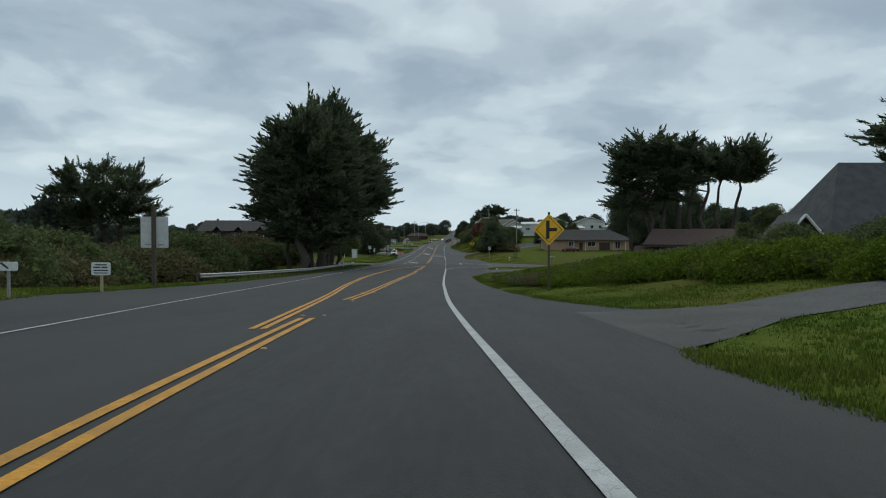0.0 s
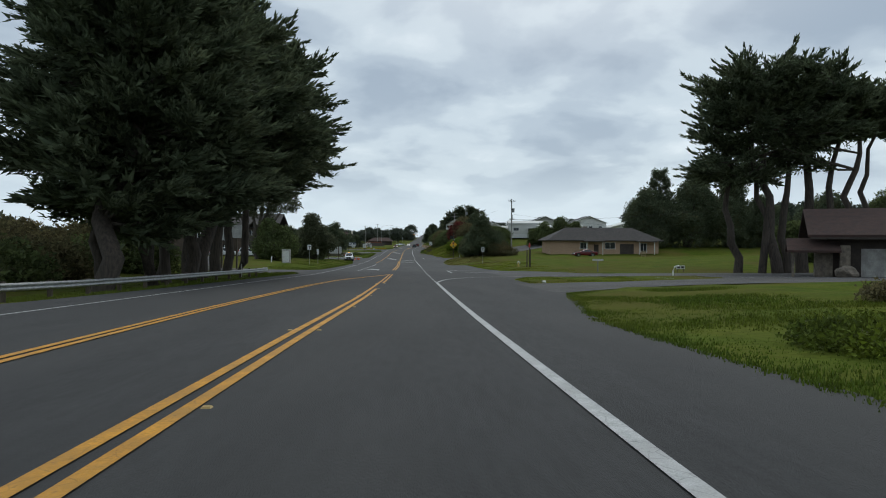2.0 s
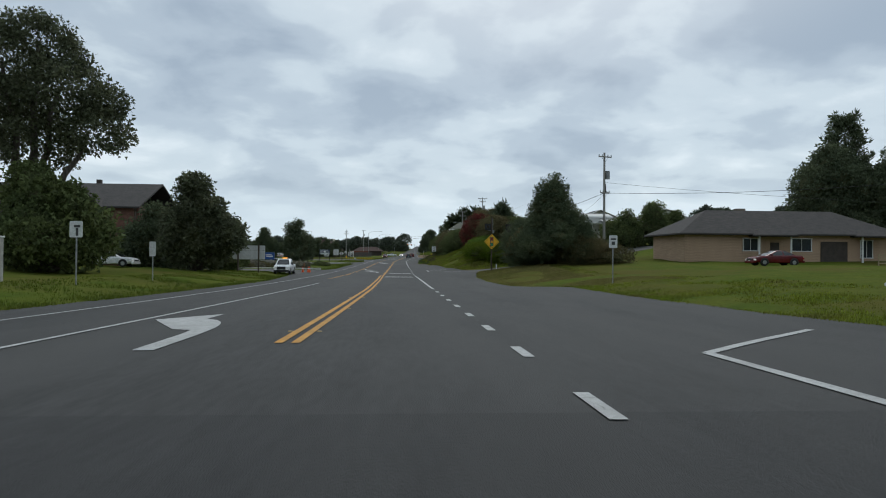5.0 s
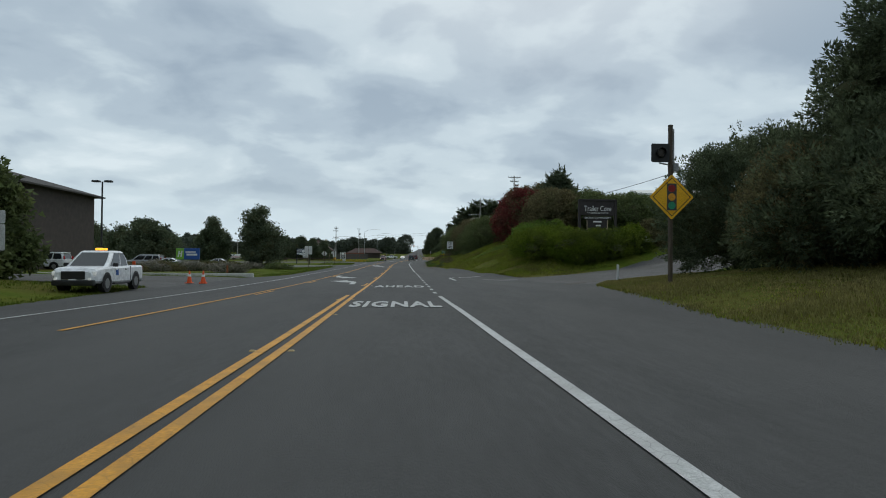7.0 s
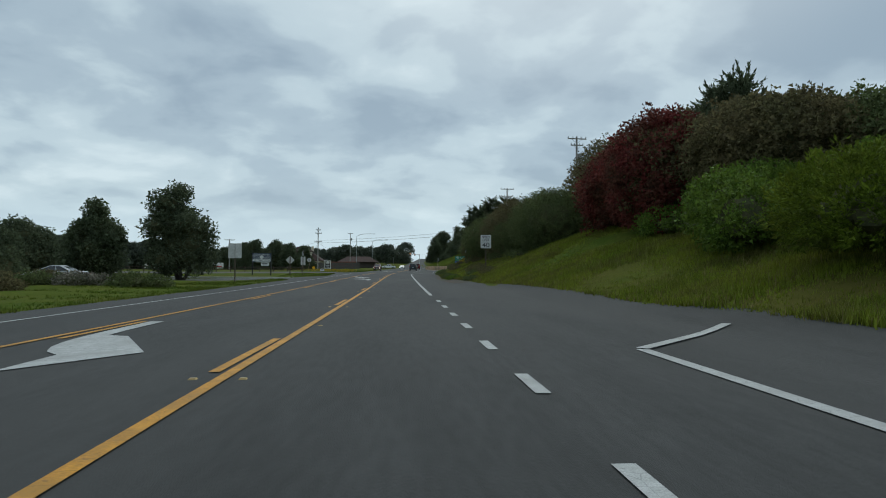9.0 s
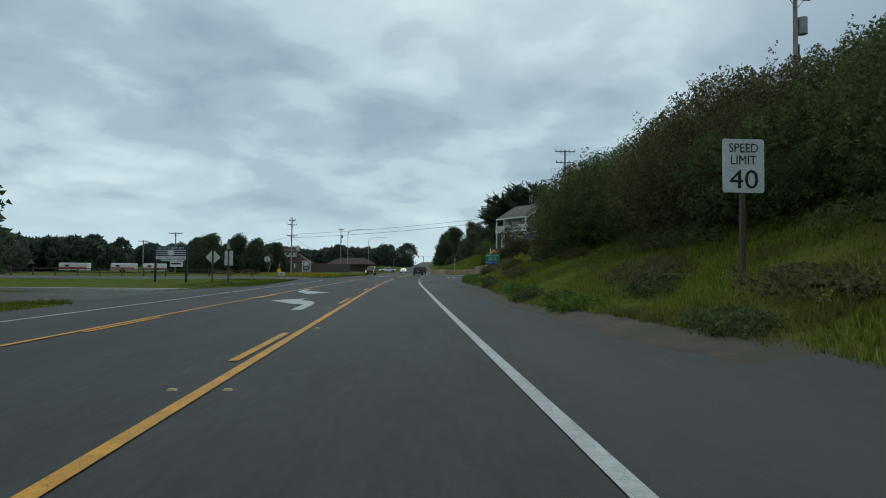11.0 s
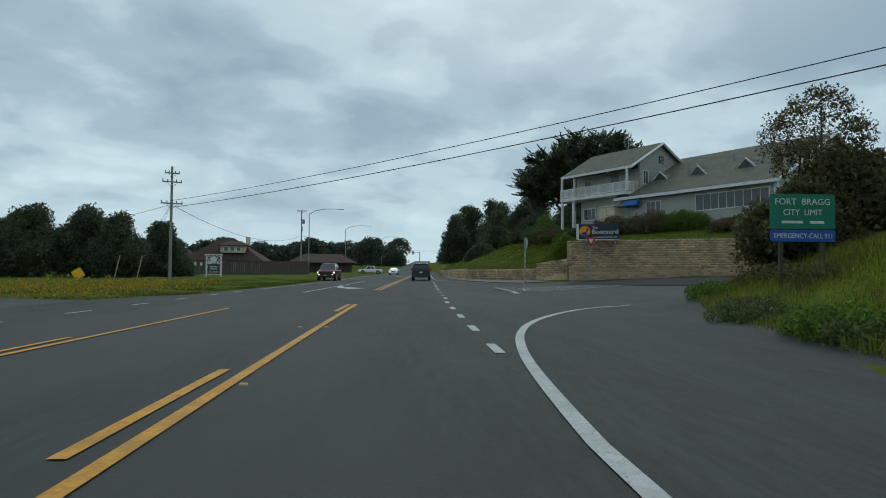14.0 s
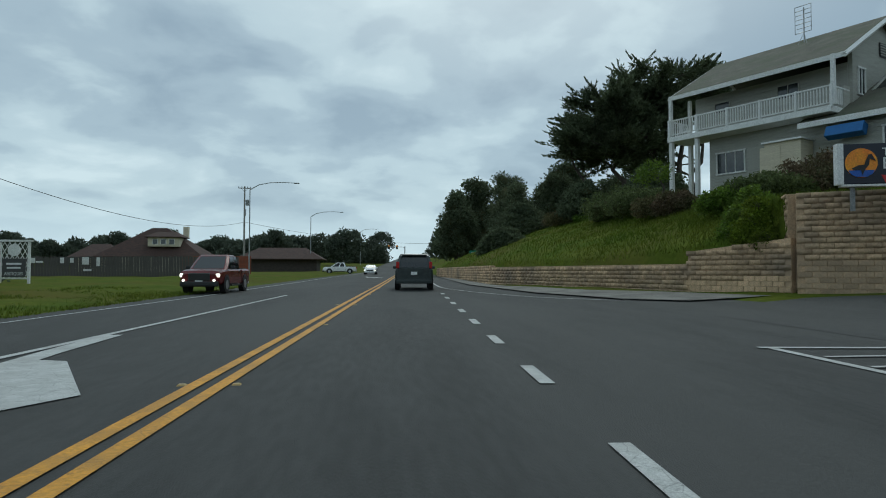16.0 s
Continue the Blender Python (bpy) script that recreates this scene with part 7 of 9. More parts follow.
part("post", post(4.0, y=-0.06, r=0.05), POST_WOOD, s)
part("panel", panel(0.72, 1.3, 2.3), SIGN_BACK, s)
part("flasher", mesh_from("flasher", *tube([(0, 0, 3.1), (-0.06, 0, 3.4), (-0.03, 0, 3.75), (0.05, 0, 3.95)], [0.16, 0.14, 0.1, 0.05], 10), STEEL_GREY, True), None, s)
s = thing("stop_sign", T(-19.7, 356), "grey octagonal back of a stop sign", "road sign")
part("post", post(2.6, y=-0.05, r=0.05), POST_WOOD, s)
part("panel", polyplate([(0.46 * math.cos(a), 2.45 + 0.46 * math.sin(a)) for a in np.arange(8) * PI / 4 + PI / 8], 0.02), SIGN_BACK, s)
s = thing("warning_sign", T(-20.6, 370), "small tilted yellow diamond sign in the weeds", "road sign")
q = part("panel", diamond(0.62), SIGN_YELLOW, s)
q.matrix_basis = pose(0, 0, 0.75, 0, 12, 20)
part("post", post(0.8, r=0.04), POST_WOOD, s)
s = thing("notice_sign", T(-15.6, 345), "small white notice low in the grass", "notice")
pl = part("panel", panel(0.75, 0.42, 0.5), SIGN_WHITE, s)
bars_on(pl, [(0, 0.58, 0.55, 0.07), (0, 0.44, 0.5, 0.06)], DARKGREY)
part("post", post(0.5, r=0.03), STEEL_GREY, s)
s = thing("lattice_sign", T(-21.3, 405), "white lattice-framed shop sign in the grass", "sign")
for x in (-0.85, 0.85):
    part("post", box(x, 0, 1.3, 0.14, 0.14, 2.6, 0.01), TRIM_WHITE, s)
part("top_rail", box(0, 0, 2.68, 2.1, 0.2, 0.12, 0.01), TRIM_WHITE, s)
part("bottom_rail", box(0, 0, 0.35, 1.7, 0.1, 0.1, 0.01), TRIM_WHITE, s)
for k in range(-5, 6):
    for sg in (-1, 1):
        x0 = k * 0.3
        a_, b_ = (x0 - sg * 0.6, 0.4), (x0 + sg * 0.6, 2.6)
        t0 = [max(0, min(1, (v - a_[0]) / (b_[0] - a_[0]))) for v in (-0.8, 0.8)]
        lo_, hi_ = min(t0), max(t0)
        if hi_ - lo_ > 0.05:
            part("slat", rod((a_[0] + (b_[0] - a_[0]) * lo_, 0.02 * sg, 0.4 + 2.2 * lo_), (a_[0] + (b_[0] - a_[0]) * hi_, 0.02 * sg, 0.4 + 2.2 * hi_), 0.025, n=4), TRIM_WHITE, s)
pl = part("panel", box(0, -0.06, 1.0, 1.35, 0.06, 1.15, 0.01), DARKGREY, s)
text_on(pl, "ANTIQUES", 1.1, 0.24, 0, 0.62, SIGN_WHITE, -0.1)
bars_on(pl, [(0, 1.25, 0.9, 0.12), (0, 1.0, 0.8, 0.1)], SIGN_WHITE, -0.095)
part("medallion", rod((0, -0.06, 2.1), (0, -0.1, 2.1), 0.38, n=24), TRIM_WHITE, s)


# ---- poles, lamps and wires ----
def utility_pole(at, h, label, arms, turn=0.0, transformer=False, lamp=None):
    ob = thing("utility_pole", at, label, "utility pole", "", turn)
    part("pole", rod((0, 0, -0.6), (0, 0, h), 0.17, 0.11, 12), POLE_WOOD, ob)
    for z, w in arms:
        part("crossarm", box(0, -0.14, z, w, 0.1, 0.13, 0.01), POLE_WOOD, ob)
        for sx in (-1, 1):
            part("brace", rod((sx * w * 0.28, -0.14, z - 0.05), (0, -0.1, z - 0.55), 0.02, n=5), STEEL_GREY, ob)
        for x in (-0.47, -0.22, 0.22, 0.47):
            part("insulator", rod((x * w, -0.14, z + 0.06), (x * w, -0.14, z + 0.28), 0.06, 0.04, 8), CERAMIC, ob)
    if transformer:
        part("transformer", rod((0.42, 0, h - 3.0), (0.42, 0, h - 2.1), 0.27, n=16), STEEL_GREY, ob)
        part("riser", rod((0.2, 0, h - 4.6), (0.2, 0, h - 3.6), 0.05, n=8), BLACK, ob)
    if lamp:
        z, l = lamp
        part("lamp_arm", mesh_from("lamp_arm", *tube([(0, 0, z), (l * 0.4, 0, z + 0.12), (l * 0.8, 0, z + 0.12), (l, 0, z)], [0.04] * 4, 8), GALV, True), None, ob)
        part("lamp_head", box(l * 1.08, 0, z - 0.02, 0.6, 0.26, 0.16, 0.05), STEEL_GREY, ob)
    return ob


utility_pole(T(23, 195), 12.6, "grey wooden utility pole with a transformer", [(12.1, 1.7), (8.0, 1.2)], 0.3, True)
utility_pole(T(21.3, 294), 12.2, "grey wooden utility pole above the hedge", [(11.9, 2.4), (11.1, 1.6)], 0.1, True)
utility_pole(T(20.4, 342), 13.0, "grey wooden utility pole with a street lamp on the bank", [(12.8, 2.6), (11.4, 2.4)], 0.0, False, (9.1, -2.6))
utility_pole(T(-22.7, 394), 11.5, "grey wooden utility pole in the grass", [(10.8, 1.4), (9.9, 1.9), (7.7, 2.1)], 0.5)
utility_pole(T(-19.8, 467), 13.6, "grey wooden utility pole behind the fence", [(13.3, 1.9)], 0.2, True)
utility_pole(T(-47.7, 400), 8.5, "dark wooden utility pole beyond the lot", [(8.2, 2.7)], 0.1)
utility_pole(T(-9.5, 560), 11, "far wooden utility pole", [(10.6, 1.9)], 0.1)
utility_pole(T(-62, 420), 7.5, "dark wooden utility pole beyond the lot", [(7.2, 2.2)], 0.1)


def street_lamp(at, h, reach, label):
    ob = thing("street_lamp", at, label, "street lamp")
    part("pole", rod((0, 0, -0.4), (0, 0, h - 1.0), 0.11, 0.07, 12), GALV, ob)
    part("arm", mesh_from("arm", *tube([(0, 0, h - 1.0), (reach * 0.2, 0, h - 0.3), (reach * 0.45, 0, h), (reach * 0.75, 0, h + 0.08), (reach, 0, h)], [0.07, 0.06, 0.055, 0.05, 0.045], 8), GALV, True), None, ob)
    part("lamp_head", box(reach + 0.3, 0, h - 0.02, 0.75, 0.3, 0.13, 0.05), STEEL_GREY, ob)
    return ob


street_lamp(T(-16.5, 454), 12.6, 6.0, "tall galvanised street lamp with a curved arm")
street_lamp(T(-12.9, 500), 12.4, 6.0, "tall galvanised street lamp with a curved arm")
street_lamp(T(-5, 585), 12.0, 5.0, "far galvanised street lamp with a curved arm")
s = thing("traffic_signal", T(9.0, 560, -0.5), "far traffic signal on a mast arm", "traffic signal")
part("pole", rod((0, 0, -0.4), (0, 0, 6.6), 0.14), GALV, s)
part("arm", rod((0, 0, 6.3), (-5, 0, 6.6), 0.08), GALV, s)
for x in (-2.4, -4.8):
    hd = part("head", box(x, -0.1, 6.3, 0.55, 0.25, 1.2, 0.04), BLACK, s)
    part("lens", rod((x, -0.22, 6.65), (x, -0.26, 6.65), 0.13, n=16), LAMP_AMBER, hd)


def wire(a, b, sag, r=0.012, label="thin black overhead cable"):
    t = np.linspace(0, 1, 24)[:, None]
    p = np.array(a)[None] * (1 - t) + np.array(b)[None] * t
    p[:, 2] -= sag * 4 * (t * (1 - t))[:, 0]
    me = mesh_from("overhead_cable", *tube(p, [r] * 24, 5), WIRE, True)
    return tagged(new("overhead_cable", me), label, "cable")


def top(x, y, h, up=0.0):
    return (x, y, float(land(x, y)) + h + up)


wire(top(20.4, 342, 5.5), top(-22.7, 394, 8.0), 0.5, 0.022)
wire(top(20.4, 342, 4.9), top(-22.7, 394, 7.3), 0.5, 0.026)
wire(top(20.4, 342, 9.3), top(34, 300, 10.5), 0.8, 0.018)
wire(top(20.4, 342, 5.6), top(21.3, 294, 6.2), 0.9, 0.026)
wire(top(20.4, 342, 9.2), top(32, 352, 3.5), 0.1, 0.012)
wire(top(-22.7, 394, 7.6), top(-19.8, 467, 8.0), 2.2, 0.024)
wire(top(-19.8, 467, 8.0), top(14, 500, 6.0), 1.0, 0.024)
wire(top(-22.7, 394, 7.6), top(-47.7, 400, 4.6), 0.9, 0.02)
wire(top(-22.7, 394, 7.6), top(-24.8, 391, 0.0), 0.0, 0.012)
wire(top(-22.7, 394, 7.6), top(-25.8, 390, 0.0), 0.0, 0.012)
wire(top(23, 195, 8.0), top(62, 190, 9.5), 0.6, 0.025)
wire(top(23, 195, 9.2), top(60, 170, 4.5), 0.5, 0.014)
wire(top(23, 195, 8.0), top(21.3, 294, 6.2), 1.6, 0.025)
wire(top(23, 195, 7.9), top(34, 255, 5.0), 0.8, 0.014)
for y in (391, 389.5):
    s = thing("guy_guard", T(-24.9 - (391 - y), y), "pale wooden stake in the weeds", "stake")
    q = part("stake", rod((0, 0, -0.3), (0.55, 0, 2.3), 0.06, n=8), PALE_WOOD, s)


# ---- buildings ----
def wall_boards(parent, x0, x1, z0, z1, y, facing, board, material, tall=0.19, holes=()):
    """Lap boards on a wall that runs along x at y; facing is the sign of its outward y."""
    out = {}
    z = z0
    while z < z1 - 0.02:
        h = min(tall, z1 - z)
        spans = [(x0, x1)]
        for a, b, lo, hi in holes:
            if lo < z + h / 2 < hi:
                spans = [q for p0, p1 in spans for q in ((p0, min(p1, a)), (max(p0, b), p1)) if q[1] - q[0] > 0.03]
        for a, b in spans:
            key = round(b - a, 3), round(h, 3)
            if key not in out:
                bm = bmesh.new()
                L = (b - a) / 2
                vs = [bm.verts.new(p) for p in ((-L, 0, 0), (L, 0, 0), (L, facing * 0.035, 0), (-L, facing * 0.035, 0), (-L, 0, h), (L, 0, h), (L, facing * 0.012, h), (-L, facing * 0.012, h))]
                for f in ((0, 1, 2, 3), (2, 6, 7, 3), (4, 7, 6, 5), (0, 3, 7, 4), (1, 5, 6, 2), (0, 4, 5, 1)):
                    bm.faces.new([vs[i] for i in f])
                bmesh.ops.recalc_face_normals(bm, faces=bm.faces)
                me = bpy.data.meshes.new(board)
                bm.to_mesh(me)
                bm.free()
                me.materials.append(material)
                out[key] = me
            ob = new(board, out[key])
            ob.parent = parent
            ob.location = ((a + b) / 2, y, z)
        z += tall


def gable_roof(x0, x1, y0, y1, z_eave, z_ridge, thick=0.18, over=0.5):
    """Ridge along x. Plates with thickness, as one mesh."""
    bm = bmesh.new()
    ym = (y0 + y1) / 2
    k = (z_ridge - z_eave) / (ym - y0)
    for sgn, ye in ((-1, y0), (1, y1)):
        yo = ye + sgn * over
        zo = z_eave - k * over
        pts = [(x0 - over, yo, zo), (x1 + over, yo, zo), (x1 + over, ym, z_ridge), (x0 - over, ym, z_ridge)]
        a = [bm.verts.new(p) for p in pts]
        b = [bm.verts.new((p[0], p[1], p[2] + thick)) for p in pts]
        bm.faces.new(a)
        bm.faces.new(b)
        for i in range(4):
            bm.faces.new((a[i], a[(i + 1) % 4], b[(i + 1) % 4], b[i]))
    return bm


def hip_roof(x0, x1, y0, y1, z_eave, z_ridge, over=0.6, inset=None, thick=0.16):
    bm = bmesh.new()
    x0, x1, y0, y1 = x0 - over, x1 + over, y0 - over, y1 + over
    i = inset if inset is not None else (y1 - y0) / 2
    ym = (y0 + y1) / 2
    lo = [bm.verts.new((x, y, z_eave - thick)) for x, y in ((x0, y0), (x1, y0), (x1, y1), (x0, y1))]
    e = [bm.verts.new((x, y, z_eave)) for x, y in ((x0, y0), (x1, y0), (x1, y1), (x0, y1))]
    a, b = bm.verts.new((x0 + i, ym, z_ridge)), bm.verts.new((x1 - i, ym, z_ridge))
    bm.faces.new(lo)
    for k in range(4):
        bm.faces.new((lo[k], lo[(k + 1) % 4], e[(k + 1) % 4], e[k]))
    bm.faces.new((e[0], e[1], b, a))
    bm.faces.new((e[1], e[2], b))
    bm.faces.new((e[2], e[3], a, b))
    bm.faces.new((e[3], e[0], a))
    return bm


def window(parent, x, z, w, h, y, facing, bars_x=1, frame=0.09, material=None, along="x"):
    """A framed window on a wall; along y when the wall runs in y."""
    material = material or TRIM_WHITE
    ob = part("window", box(0, 0, 0, w, 0.05, h), HOUSE_GLASS, parent)
    for dx, dz, sx, sz in ((0, h / 2, w + frame * 2, frame), (0, -h / 2, w + frame * 2, frame), (-w / 2, 0, frame, h), (w / 2, 0, frame, h)):
        part("frame", box(dx, facing * 0.04, dz, sx, 0.08, sz), material, ob)
    for k in range(1, bars_x + 1):
        part("mullion", box(-w / 2 + w * k / (bars_x + 1), facing * 0.035, 0, frame * 0.6, 0.06, h), material, ob)
    ob.matrix_basis = pose(x, y, z) if along == "x" else pose(y, x, z, 0, 0, 90)
    return ob


# the restaurant and shopping building on the rise: x runs along its road side, y into it
FRAME_TURN = math.atan2(-0.886, 0.463)
b = thing("restaurant_building", (20.43, 403.5, 1.4), "grey two-storey lap-sided building with white trim and a balcony", "building", turn=FRAME_TURN)
tw = part("tower_wall", box(6.2, 5.6, 1.8, 8.2, 9.0, 7.4), SIDING, b)
up = part("upper_wall", box(5.4, 5.9, 5.6, 9.6, 8.2, 2.6), SIDING, b)
wall_boards(tw, 2.1, 10.3, -1.2, 4.1, 1.09, -1, "board", SIDING, 0.2, ((2.6, 4.6, 1.5, 2.9),))
wall_boards(up, 0.6, 10.2, 4.5, 6.8, 1.79, -1, "board", SIDING, 0.2, ((2.0, 3.2, 4.6, 6.4), (6.2, 7.6, 4.6, 6.5)))
# gable end towards the road's near side
bm = polyplate([(1.8, 4.2), (10.0, 4.2), (10.0, 6.9), (5.0 + 0.4, 9.75), (1.8, 7.6)], 0.2)
ge = part("gable_wall", bm, SIDING, b)
ge.matrix_basis = pose(10.3, 0, 0, 0, 0, 90)
for k in range(26):
    z = 3.9 + k * 0.2
    half_lo = max(1.8, 1.8 if z < 7.4 else 5.2 - (9.75 - z) / 0.63)
    hi = 10 if z < 6.9 else 5.2 + (9.75 - z) / 0.6
    if hi - half_lo > 0.2:
        part("board", box(10.42, (half_lo + hi) / 2, z + 0.1, 0.05, hi - half_lo, 0.185, turn=Matrix.Rotation(0.12, 4, "Y")), SIDING, ge).matrix_parent_inverse = Matrix.Rotation(-PI / 2, 4, "Z") @ Matrix.Translation((-10.3, 0, 0))
part("tower_roof", gable_roof(0.5, 10.4, 0.4, 9.8, 7.05, 9.85, 0.16, 0.5), ROOF_GREY, b)
part("fascia", box(5.5, -0.12, 6.80, 11.1, 0.07, 0.26), TRIM_WHITE, b)
for sgn in (-1, 1):
    bm = rod((10.95, 5.1, 9.85), (10.95, 5.1 + sgn * 5.25, 6.75), 0.15, n=4)
    part("rake_board", bm, TRIM_WHITE, b)
    part("rake_board", rod((-0.05, 5.1, 9.85), (-0.05, 5.1 + sgn * 5.25, 6.75), 0.13, n=4), TRIM_WHITE, b)
part("balcony_deck", box(5.1, 0.75, 4.05, 10.4, 2.1, 0.34, 0.02), TRIM_WHITE, b)
bal = part("balcony_rail", box(5.1, -0.22, 5.28, 10.4, 0.1, 0.08), TRIM_WHITE, b)
part("balcony_low_rail", box(5.1, -0.22, 4.36, 10.4, 0.07, 0.07), TRIM_WHITE, b)
part("balcony_end_rail", box(0.0, 0.75, 5.28, 0.1, 2.0, 0.08), TRIM_WHITE, b)
part("balcony_end_rail", box(10.25, 0.75, 5.28, 0.1, 2.0, 0.08), TRIM_WHITE, b)
bal_me = bpy.data.meshes.new("baluster")
bm = box(0, 0, 0, 0.05, 0.05, 0.9)
bm.to_mesh(bal_me)
bm.free()
bal_me.materials.append(TRIM_WHITE)
for k in range(62):
    o = new("baluster", bal_me)
    o.parent, o.location = bal, (0.15 + k * 0.165, -0.22, 4.82)
for k in range(11):
    for x in (0.0, 10.25):
        o = new("baluster", bal_me)
        o.parent, o.location = bal, (x, -0.1 + k * 0.18, 4.82)
for x in (0.0, 2.1, 4.2, 6.3, 8.4, 10.3):
    part("rail_post", box(x, -0.22, 4.75, 0.14, 0.14, 1.2), TRIM_WHITE, b)
for x, y0 in ((0.05, -0.1), (10.35, -0.1), (0.05, 1.9)):
    part("porch_post", box(x, y0, 5.6, 0.2, 0.2, 2.7), TRIM_WHITE, b)
for x, y0 in ((0.1, -0.1), (2.0, -0.05), (0.1, 1.9)):
    part("support_post", box(x, y0, 1.7, 0.24, 0.24, 4.6), TRIM_WHITE, b)
    part("footing", box(x, y0, -0.5, 0.5, 0.5, 0.9, 0.03), CONCRETE, b)
part("foundation", box(6.2, 5.5, -1.4, 8.1, 8.9, 2.4), CONCRETE, b)
window(b, 3.6, 2.2, 1.9, 1.35, 1.06, -1, 2)
window(b, 2.6, 5.5, 1.1, 1.6, 1.76, -1, 0, material=SIDING)
window(b, 6.9, 5.55, 1.3, 1.8, 1.76, -1, 1, material=SIDING)
window(b, 2.7, 5.9, 0.75, 1.5, 10.46, -1, 1, along="y")
v_ = part("gable_vent", box(10.5, 5.3, 8.1, 0.06, 0.8, 0.8), DARKGREY, b)
for k in range(5):
    part("slat", box(10.54, 5.3, 7.8 + k * 0.15, 0.05, 0.75, 0.05), SIDING, v_)
s = part("lean_shed", box(7.6, 0.4, 1.75, 2.1, 1.3, 1.9, 0.02), SIDING_CREAM, b, "cream panelled lean-to box")
part("panel", box(6.9, -0.28, 1.75, 1.2, 0.04, 1.5), SIDING_CREAM, s)
part("shed_roof", box(7.6, 0.35, 2.75, 2.3, 1.5, 0.1), TRIM_WHITE, s)
part("vent", box(8.67, 0.3, 1.4, 0.03, 0.35, 0.4), BLACK, s)
a_ = part("awning", box(10.9, -0.05, 2.75, 1.9, 0.5, 0.6, 0.03, turn=Matrix.Rotation(-0.4, 4, "X")), flat("blue canvas", (0.02, 0.13, 0.36), 0.7), b, "blue folded canvas awning")
# wing
LOUVRE = mat("dark louvred vent", (0.085, 0.085, 0.078), (0.06, 0.06, 0.055), 2, 0.8, 0.6, 30, stretch=(0.3, 0.3, 8))
wg = part("wing_wall", box(18.6, 9.2, 1.2, 16.2, 17.2, 5.1), SIDING, b)
wall_boards(wg, 10.5, 26.7, -0.6, 3.7, 0.58, -1, "board", SIDING, 0.2, ((12.4, 14.4, 1.0, 2.9), (18.6, 26.2, 1.35, 3.0)))
bm = polyplate([(0.6, -1.0), (17.8, -1.0), (17.8, 3.7), (9.2, 8.45), (0.6, 3.7)], 0.2)
wge = part("wing_gable_wall", bm, SIDING, b)
wge.matrix_basis = pose(26.75, 0, 0, 0, 0, 90)
for k in range(44):
    z = -0.8 + k * 0.2
    half = 8.6 if z < 3.7 else (8.45 - z) / 0.553
    if half > 0.25:
        part("board", box(26.88, 9.2, z + 0.1, 0.05, 2 * half, 0.185, turn=Matrix.Rotation(0.12, 4, "Y")), SIDING, wge).matrix_parent_inverse = Matrix.Rotation(-PI / 2, 4, "Z") @ Matrix.Translation((-26.75, 0, 0))
part("wing_roof", gable_roof(9.0, 26.9, 0.5, 17.9, 3.75, 8.5, 0.16, 0.55), ROOF_GREY, b)
part("wing_fascia", box(18.0, -0.08, 3.42, 19.2, 0.08, 0.3), TRIM_WHITE, b)
for sgn in (-1, 1):
    part("rake_board", rod((27.5, 9.2, 8.55), (27.5, 9.2 + sgn * 9.3, 3.45), 0.17, n=4), TRIM_WHITE, b)
part("corner_board", box(26.85, 0.52, 1.4, 0.3, 0.3, 4.6), TRIM_WHITE, b)
window(b, 13.4, 1.95, 1.9, 1.75, 0.55, -1, 2)
window(b, 22.4, 2.2, 7.6, 1.55, 0.55, -1, 8)
window(b, 4.4, 2.2, 6.6, 1.6, 26.95, -1, 6, along="y")
for k, x in enumerate((11.8, 16.6, 22.0)):
    y0, z0 = 3.4, 3.75 + 0.546 * 2.9
    d_ = part("dormer_vent", box(x, y0 + 1.2, z0 + 0.35, 1.4, 2.2, 0.55), SIDING, b)
    part("dormer_gable", polyplate([(x - 0.95, z0 + 0.1), (x + 0.95, z0 + 0.1), (x, z0 + 1.05)], 0.1), LOUVRE, d_).location = (0, y0 + 0.05, 0)
    for sgn in (-1, 1):
        part("rake", rod((x, y0, z0 + 1.12), (x + sgn * 1.15, y0, z0 + 0.05), 0.09, n=4), TRIM_WHITE, d_)
        me = mesh_from("dormer_roof", [(x, y0 - 0.1, z0 + 1.15), (x, y0 + 2.1, z0 + 1.15), (x + sgn * 1.15, y0 + 0.2, z0 + 0.1), (x + sgn * 1.15, y0 - 0.1, z0 + 0.1)], [(0, 1, 2, 3)], ROOF_GREY)
        part("dormer_roof", me, None, d_)
for x, y0 in ((13.9, 5.5), (14.6, 4.6), (19.0, 6.0)):
    part("vent_pipe", rod((x, y0, 3.7 + 0.546 * (y0 - 0.5)), (x, y0, 4.5 + 0.546 * (y0 - 0.5)), 0.12, n=10), STEEL_GREY, b)
an = part("roof_antenna", rod((6.5, 4.4, 8.9), (6.5, 4.4, 11.8), 0.035), GALV, b, "wire grid roof antenna")
for k in range(7):
    part("grid_rod", rod((6.0, 4.3, 10.2 + k * 0.28), (7.0, 4.3, 10.2 + k * 0.28), 0.02, n=5), GALV, an)
for x in (6.0, 7.0):
    part("grid_rod", rod((x, 4.3, 10.2), (x, 4.3, 11.9), 0.02, n=5), GALV, an)
for x in (5.9, 7.1):
    part("guy_rod", rod((6.5, 4.4, 10.2), (x, 3.9, 8.6), 0.015, n=5), GALV, an)

